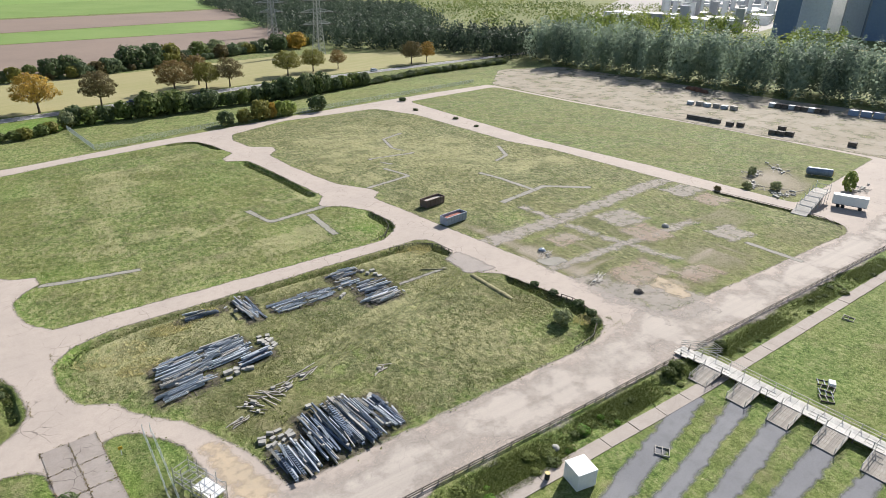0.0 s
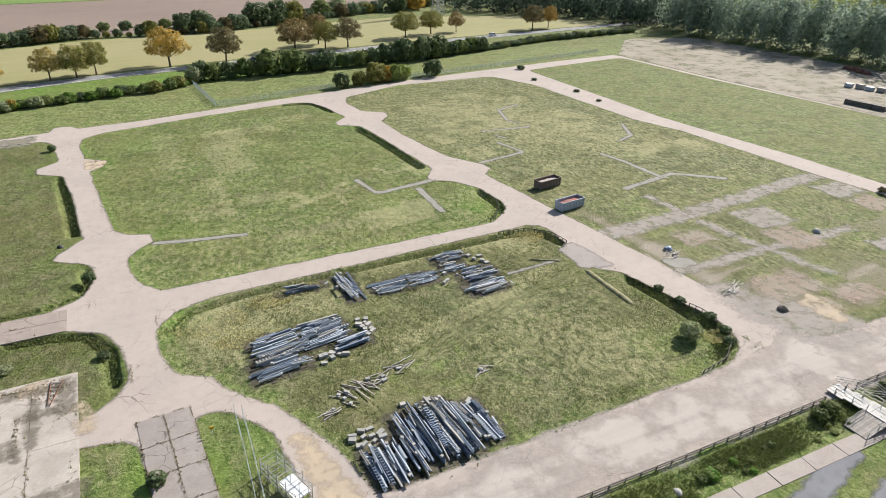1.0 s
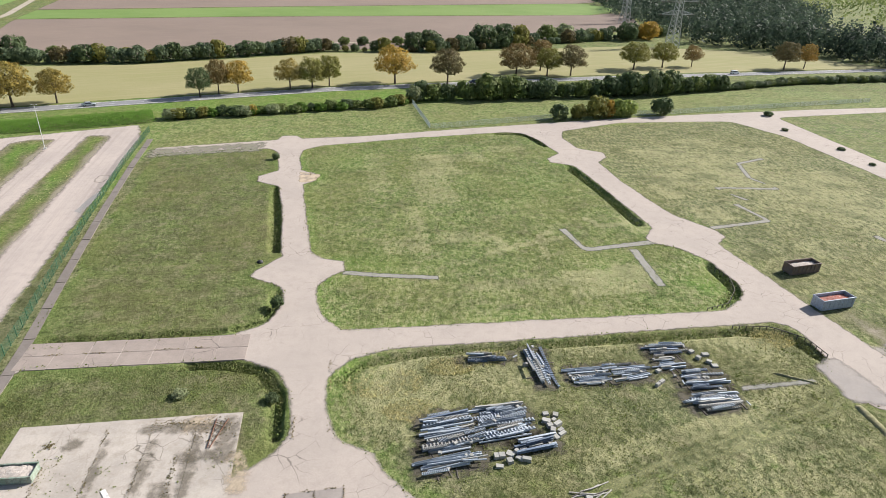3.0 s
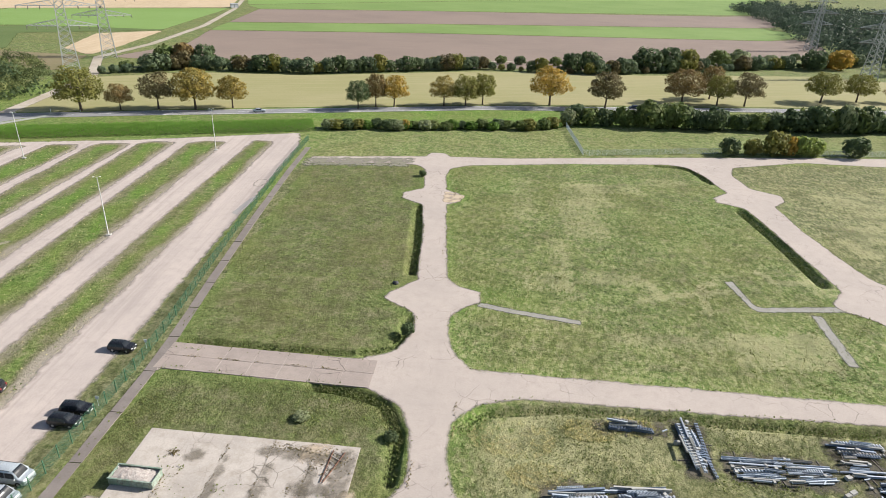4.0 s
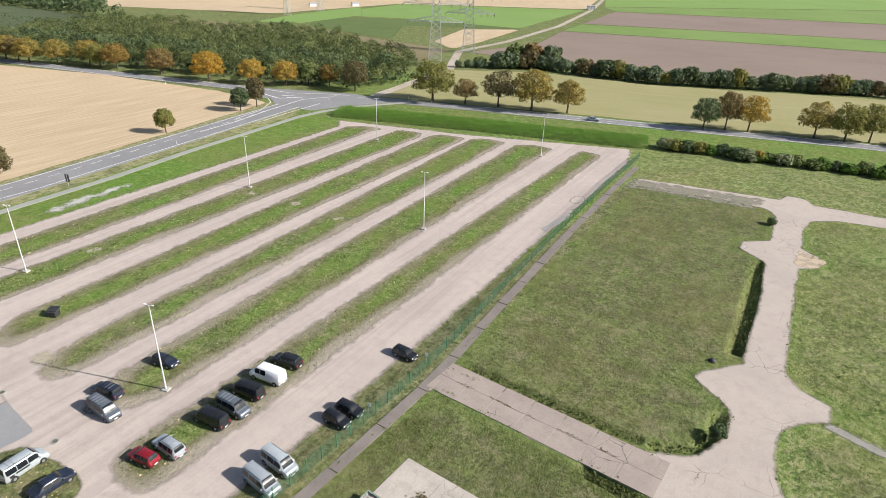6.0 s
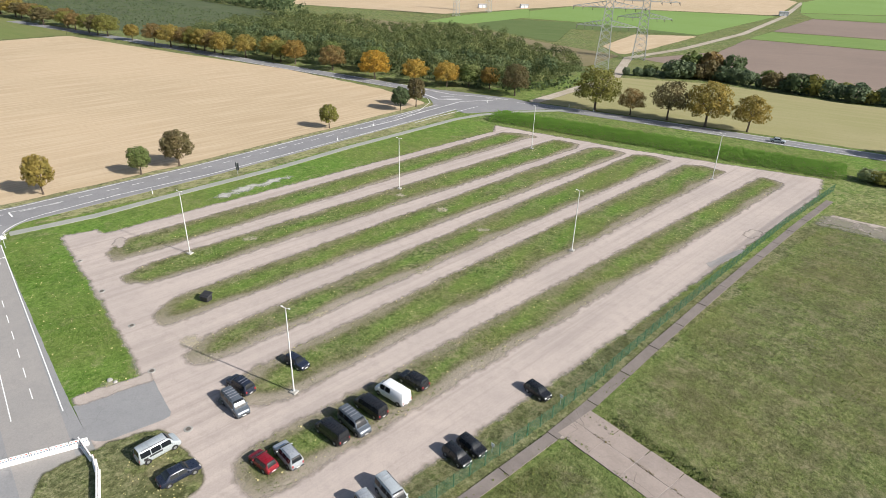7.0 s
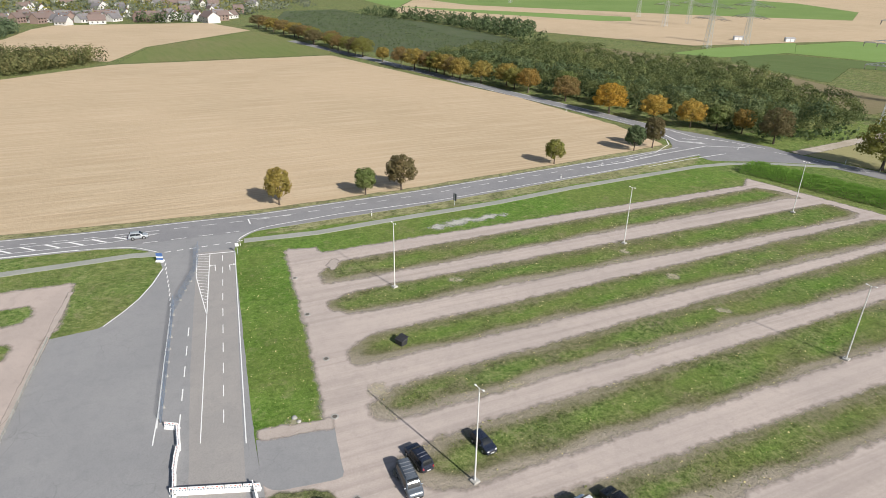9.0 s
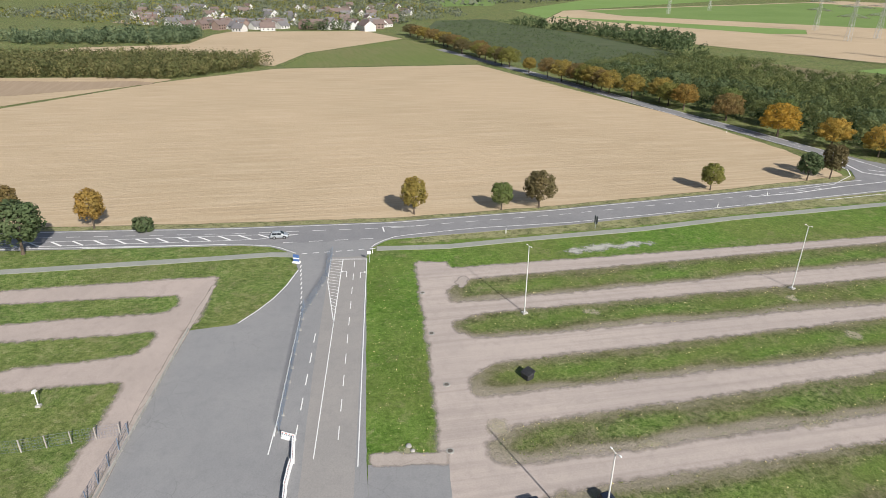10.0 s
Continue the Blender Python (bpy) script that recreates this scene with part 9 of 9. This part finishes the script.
part("machine", Shell().box(11, 1, 0, 3, 2.4, 2.6, None, 0.8), DARK_STEEL, loader, "dark machine")
for cx, cy, turn, label in ((208, 88, 20, "heap of concrete debris in weeds"), (195, 82, 30, "heap of concrete debris in weeds"), (194, 72, 10, "pale pipes and debris in weeds"), (220, 86, 40, "heap of pale rubble in weeds"), (218, 60, 0, "scrap pieces beside a site road")):
    m = thing("debris_heap", label, "debris", "debris heaps", at=pose(cx, cy, -0.04, 0, 0, turn))
    for k in range(26):
        part("piece", (BOARD_ME[2] if k % 2 else BOARD_ME[0]), CONCRETE, m, at=pose(gen5.gauss(0, 2.6), gen5.gauss(0, 1.4), 0.02 + 0.12 * (k % 3), gen5.uniform(-8, 8), gen5.uniform(-8, 8), gen5.uniform(0, 180)) @ Matrix.Scale(gen5.uniform(0.7, 1.6), 4))


GALVANISED = paint("galvanised_lattice", (0.47, 0.48, 0.47), 0.5, 0.3, 0.2)


# ---- pylons and power lines ----
def strut(points, r):
    """One continuous square bar along points."""
    s = Shell()
    for p in points:
        s.v += [(p[0] - r, p[1] - r, p[2]), (p[0] + r, p[1] - r, p[2]), (p[0] + r, p[1] + r, p[2]), (p[0] - r, p[1] + r, p[2])]
    n = len(points)
    s.f = [(4 * i + j, 4 * i + (j + 1) % 4, 4 * i + 4 + (j + 1) % 4, 4 * i + 4 + j) for i in range(n - 1) for j in range(4)] + [(3, 2, 1, 0), (4 * n - 4, 4 * n - 3, 4 * n - 2, 4 * n - 1)]
    return s


def pylon(x, y, height, turn, label, slim=1.0):
    m = thing("pylon", label, "pylon", "pylons", at=pose(x, y, -0.2, 0, 0, turn))

    def half(z):
        return slim * (3.5 - 1.5 * min(1.0, z / 24) - 0.9 * max(0.0, (z - 24) / (height - 24)))

    count = round(height / 3.1)
    levels = [height * k / count for k in range(count + 1)]
    corner = [(-1, -1), (1, -1), (1, 1), (-1, 1)]
    for i, j in corner:
        part("leg", strut([(i * half(z), j * half(z), z) for z in levels], 0.17 * slim), GALVANISED, m)
    for k in range(4):
        (i0, j0), (i1, j1) = corner[k], corner[(k + 1) % 4]
        face = Shell()
        for a, b in zip(levels, levels[1:]):
            face.rod((i0 * half(a), j0 * half(a), a), (i1 * half(b), j1 * half(b), b), 0.115 * slim, 0.115 * slim, 4)
            face.rod((i1 * half(a), j1 * half(a), a), (i0 * half(b), j0 * half(b), b), 0.115 * slim, 0.115 * slim, 4)
        tagged(part("bracing", face, GALVANISED, m), "thin crossed lattice bars", kind="stuff")
    for z, reach in ((21.5, 14.0), (29.8, 16.5), (38.0, 13.0)):
        for s in (-1, 1):
            arm = Shell()
            for t in (-1, 1):
                arm.rod((s * half(z), t * half(z), z), (s * reach, 0, z), 0.16 * slim, 0.13 * slim, 4)
                arm.rod((s * half(z + 2.6), t * half(z + 2.6), z + 2.6), (s * reach, 0, z + 0.15), 0.15 * slim, 0.12 * slim, 4)
                for k in range(7):
                    u, u2 = k / 7, (k + 1) / 7
                    px, py = s * (half(z) * (1 - u) + reach * u), t * half(z) * (1 - u)
                    qx, qy = s * (half(z) * (1 - u2) + reach * u2), t * half(z) * (1 - u2)
                    arm.rod((px, py, z), (qx, qy, z + 2.6 * (1 - u2)), 0.08, 0.08, 4)
                    arm.rod((px, -py, z), (qx, qy, z), 0.08, 0.08, 4)
            arm_ob = tagged(part("cross_arm", arm, GALVANISED, m), kind="stuff")
            for u in (0.45, 0.72, 0.99):
                for t in (-1, 1):
                    part("insulator", Shell().rod((s * reach * u, 0, z), (s * reach * u, t * 4.2, z - 1.0), 0.17, 0.17, 6), DARK_TIMBER, arm_ob)
    return m


pylon(-187, 313, 46, 36, "tall grey lattice power pylon at a field edge")
pylon(-199.3, 363, 46, 34, "tall grey lattice power pylon at a field edge")
pylon(236, 442, 52, 14, "tall grey lattice power pylon behind a hedge")
pylon(262, 581, 50, 14, "tall grey lattice power pylon behind a hedge")
for x, y in ((-409, 414.6), (-418, 460), (-572, 502), (-591, 547), (-687, 552), (-980, 520), (-1080, 640)):
    pylon(x, y, 48, 10, "distant grey lattice power pylon in fields", 0.6)


# ---- village and industry ----
def house(x, y, turn, length, depth, eaves, roof_h, wall, roof, label):
    m = thing("house", label, "house", "village houses", at=pose(x, y, -0.1, 0, 0, turn))
    a, b = length / 2, depth / 2
    part("wall", Shell().box(0, 0, 0, length, depth, eaves).add([(-a, -b, eaves), (-a, b, eaves), (-a, 0, eaves + roof_h), (a, -b, eaves), (a, b, eaves), (a, 0, eaves + roof_h)], [(0, 1, 2), (3, 5, 4), (0, 3, 4, 1)]), wall, m)
    r = Shell()
    for s in (-1, 1):
        r.add([(-a - 0.4, s * (b + 0.5), eaves - 0.3), (a + 0.4, s * (b + 0.5), eaves - 0.3), (a + 0.4, 0, eaves + roof_h + 0.15), (-a - 0.4, 0, eaves + roof_h + 0.15), (-a - 0.4, s * (b + 0.5), eaves - 0.05), (a + 0.4, s * (b + 0.5), eaves - 0.05), (a + 0.4, 0, eaves + roof_h + 0.4), (-a - 0.4, 0, eaves + roof_h + 0.4)], [(0, 1, 2, 3), (4, 7, 6, 5), (0, 4, 5, 1), (1, 5, 6, 2), (2, 6, 7, 3), (3, 7, 4, 0)])
    roof_ob = part("roof", r, roof, m)
    part("chimney", Shell().box(a * 0.4, 0.6, eaves + roof_h * 0.6, 0.7, 0.7, roof_h * 0.4 + 1.2), RUST, roof_ob)
    for k in range(3):
        for s in (-1, 1):
            part("window", Shell().box(-a * 0.62 + k * a * 0.62, s * (b + 0.02), 1.1, 1.2, 0.08, 1.3), GLASS, m)
            if eaves > 4:
                part("window", Shell().box(-a * 0.62 + k * a * 0.62, s * (b + 0.02), 3.7, 1.2, 0.08, 1.2), GLASS, m)
    part("door", Shell().box(a * 0.9, b + 0.02, 0, 1.0, 0.08, 2.1), DARK_TIMBER, m)
    return m


TILE_RED = surface("red_roof_tiles", (0.185, 0.135, 0.118), (0.16, 0.122, 0.11), (0.14, 0.115, 0.105), 0.3, 2.0, 0.85, 0.3, 0.05, 0.0, True)
TILE_GREY = surface("grey_roof_tiles", (0.15, 0.145, 0.15), (0.20, 0.19, 0.19), (0.11, 0.105, 0.11), 0.3, 2.0, 0.8, 0.3, 0.05, 0.0, True)
PLASTER = surface("pale_plaster", (0.60, 0.59, 0.57), (0.52, 0.51, 0.49), (0.44, 0.43, 0.41), 0.2, 1.5, 0.9, 0.1, 0.02, 0.0, True)
BRICK = surface("brick_wall", (0.26, 0.19, 0.16), (0.235, 0.17, 0.145), (0.20, 0.15, 0.13), 0.3, 2.0, 0.9, 0.2, 0.02, 0.0, True)
MODELS_H = [house(-690, 62, 20, 22, 12, 5.5, 4.5, PLASTER, TILE_RED, "large pale farmhouse with a red tiled roof"), house(-682, -62, 60, 12, 9, 3.2, 4.2, PLASTER, TILE_GREY, "pale house with a grey tiled roof"), house(-712, 20, 10, 11, 8.5, 5.2, 3.8, BRICK, TILE_RED, "brick house with a red tiled roof"), house(-690, -36, 100, 14, 9, 3.4, 4.4, PLASTER, TILE_RED, "pale house with a red tiled roof")]
gen6 = random.Random(9)
for k in range(120):
    s = gen6.random()
    x, y = -712 - 420 * s * s + gen6.uniform(-12, 12), gen6.uniform(-105 - 190 * s, 72 + 80 * s)
    copy_thing(MODELS_H[gen6.choice((1, 1, 1, 2, 3))], pose(x, y, -0.1, 0, 0, gen6.choice((10, 100, 55, 145)) + gen6.uniform(-8, 8)))
CLAD_WHITE = surface("white_cladding", (0.84, 0.84, 0.83), (0.80, 0.80, 0.80), (0.70, 0.70, 0.70), 0.03, 0.4, 0.6, 0.05, 0.02, 0.0, True)
CLAD_BLUE = surface("blue_cladding", (0.17, 0.235, 0.35), (0.15, 0.21, 0.32), (0.20, 0.265, 0.37), 0.03, 0.4, 0.55, 0.05, 0.02, 0.0, True)
CLAD_GREY = surface("grey_cladding", (0.42, 0.43, 0.45), (0.36, 0.37, 0.39), (0.30, 0.31, 0.33), 0.03, 0.4, 0.6, 0.05, 0.02, 0.0, True)


def tower(name, x, y, turn, sx, sy, sz, material, label, category="building"):
    m = thing(name, label, category, "industrial buildings", at=pose(x, y, -0.2, 0, 0, turn))
    part("wall", Shell().box(0, 0, 0, sx, sy, sz), material, m)
    part("roof", Shell().box(0, 0, sz, sx + 0.6, sy + 0.6, 0.9), CLAD_GREY, m)
    n = max(2, int(sx / 7))
    for k in range(n + 1):
        for s in (-1, 1):
            part("seam", Shell().box(-sx / 2 + k * sx / n, s * (sy / 2 + 0.12), 0, 0.5, 0.24, sz), CLAD_GREY, m)
    for h in range(1, max(2, int(sz / 9))):
        part("window_band", Shell().box(0, -sy / 2 - 0.1, h * 9 - 2, sx * 0.5, 0.25, 1.3), GLASS, m) if sz > 60 and h % 2 else None
    return m


tower("tower", 1195, 702, 35, 46, 30, 120, CLAD_WHITE, "tall white industrial tower behind trees")
tower("power_plant", 806, 352, 25, 26, 24, 85, CLAD_BLUE, "tall blue industrial building behind trees")
tower("silo_building", 852, 343, 22, 44, 36, 105, CLAD_WHITE, "tall white silo building behind trees")
tower("silo_building", 908, 313, 22, 30, 28, 112, CLAD_WHITE, "tall white silo building behind trees")
tower("silo_building", 945, 356, 22, 30, 60, 92, CLAD_WHITE, "broad pale silo building behind trees")
tower("power_plant", 896, 274, 22, 60, 46, 100, CLAD_BLUE, "large dark blue industrial building behind trees")
sheet("ground_3", [(760, 500, 0), (840, 400, 0), (1400, 560, 0), (2600, 1150, 0), (2600, 1700, 0), (1700, 1250, 0), (760, 640, 0)], [], 0.12, ASPHALT_PALE, "grey ground of an industrial district", 0, 10.0, 0.1)
for k in range(90):
    x = 820 + 1500 * gen6.random() ** 1.4
    y = 0.5 * x + gen6.uniform(-60, 190)
    if y < 0.3 * x + 170:
        continue
    kind = gen6.random()
    if kind < 0.75:
        tower("hall", x, y, gen6.choice((20, 35, 110)), gen6.uniform(30, 80), gen6.uniform(18, 40), gen6.uniform(6, 14), gen6.choice((CLAD_WHITE, CLAD_GREY, CLAD_WHITE)), "low flat industrial hall in the distance")
    else:
        tower("plant_tower", x, y, gen6.choice((20, 35)), gen6.uniform(6, 14), gen6.uniform(6, 12), gen6.uniform(18, 40), gen6.choice((CLAD_WHITE, CLAD_GREY)), "slender industrial tower in the distance")
farm = tower("barn", -268, 704, 30, 7, 5, 3.2, CLAD_WHITE, "small pale barn beside the farm track")
for x, y in ((-452, 485), (-432, 521)):
    tower("shed", x, y, 60, 7, 3.5, 2.6, CLAD_WHITE, "low pale shed in a far field")

# ---- small things at the green fence ----
for x, y, h in ((-41.3, 97.0, 1.6), (-41.9, 110.4, 1.6)):
    m = thing("sign_post", "small white sign on a thin post at a fence", "sign", "signs at the fence", at=pose(x, y, -0.05, 0, 0, 5))
    part("post", Shell().rod((0, 0, 0), (0, 0, h), 0.035, 0.035, 8), FENCE_GREY, m)
    part("plate", Shell().box(0, 0.05, h - 0.5, 0.5, 0.04, 0.5), WHITE, m, bevel=0.01)
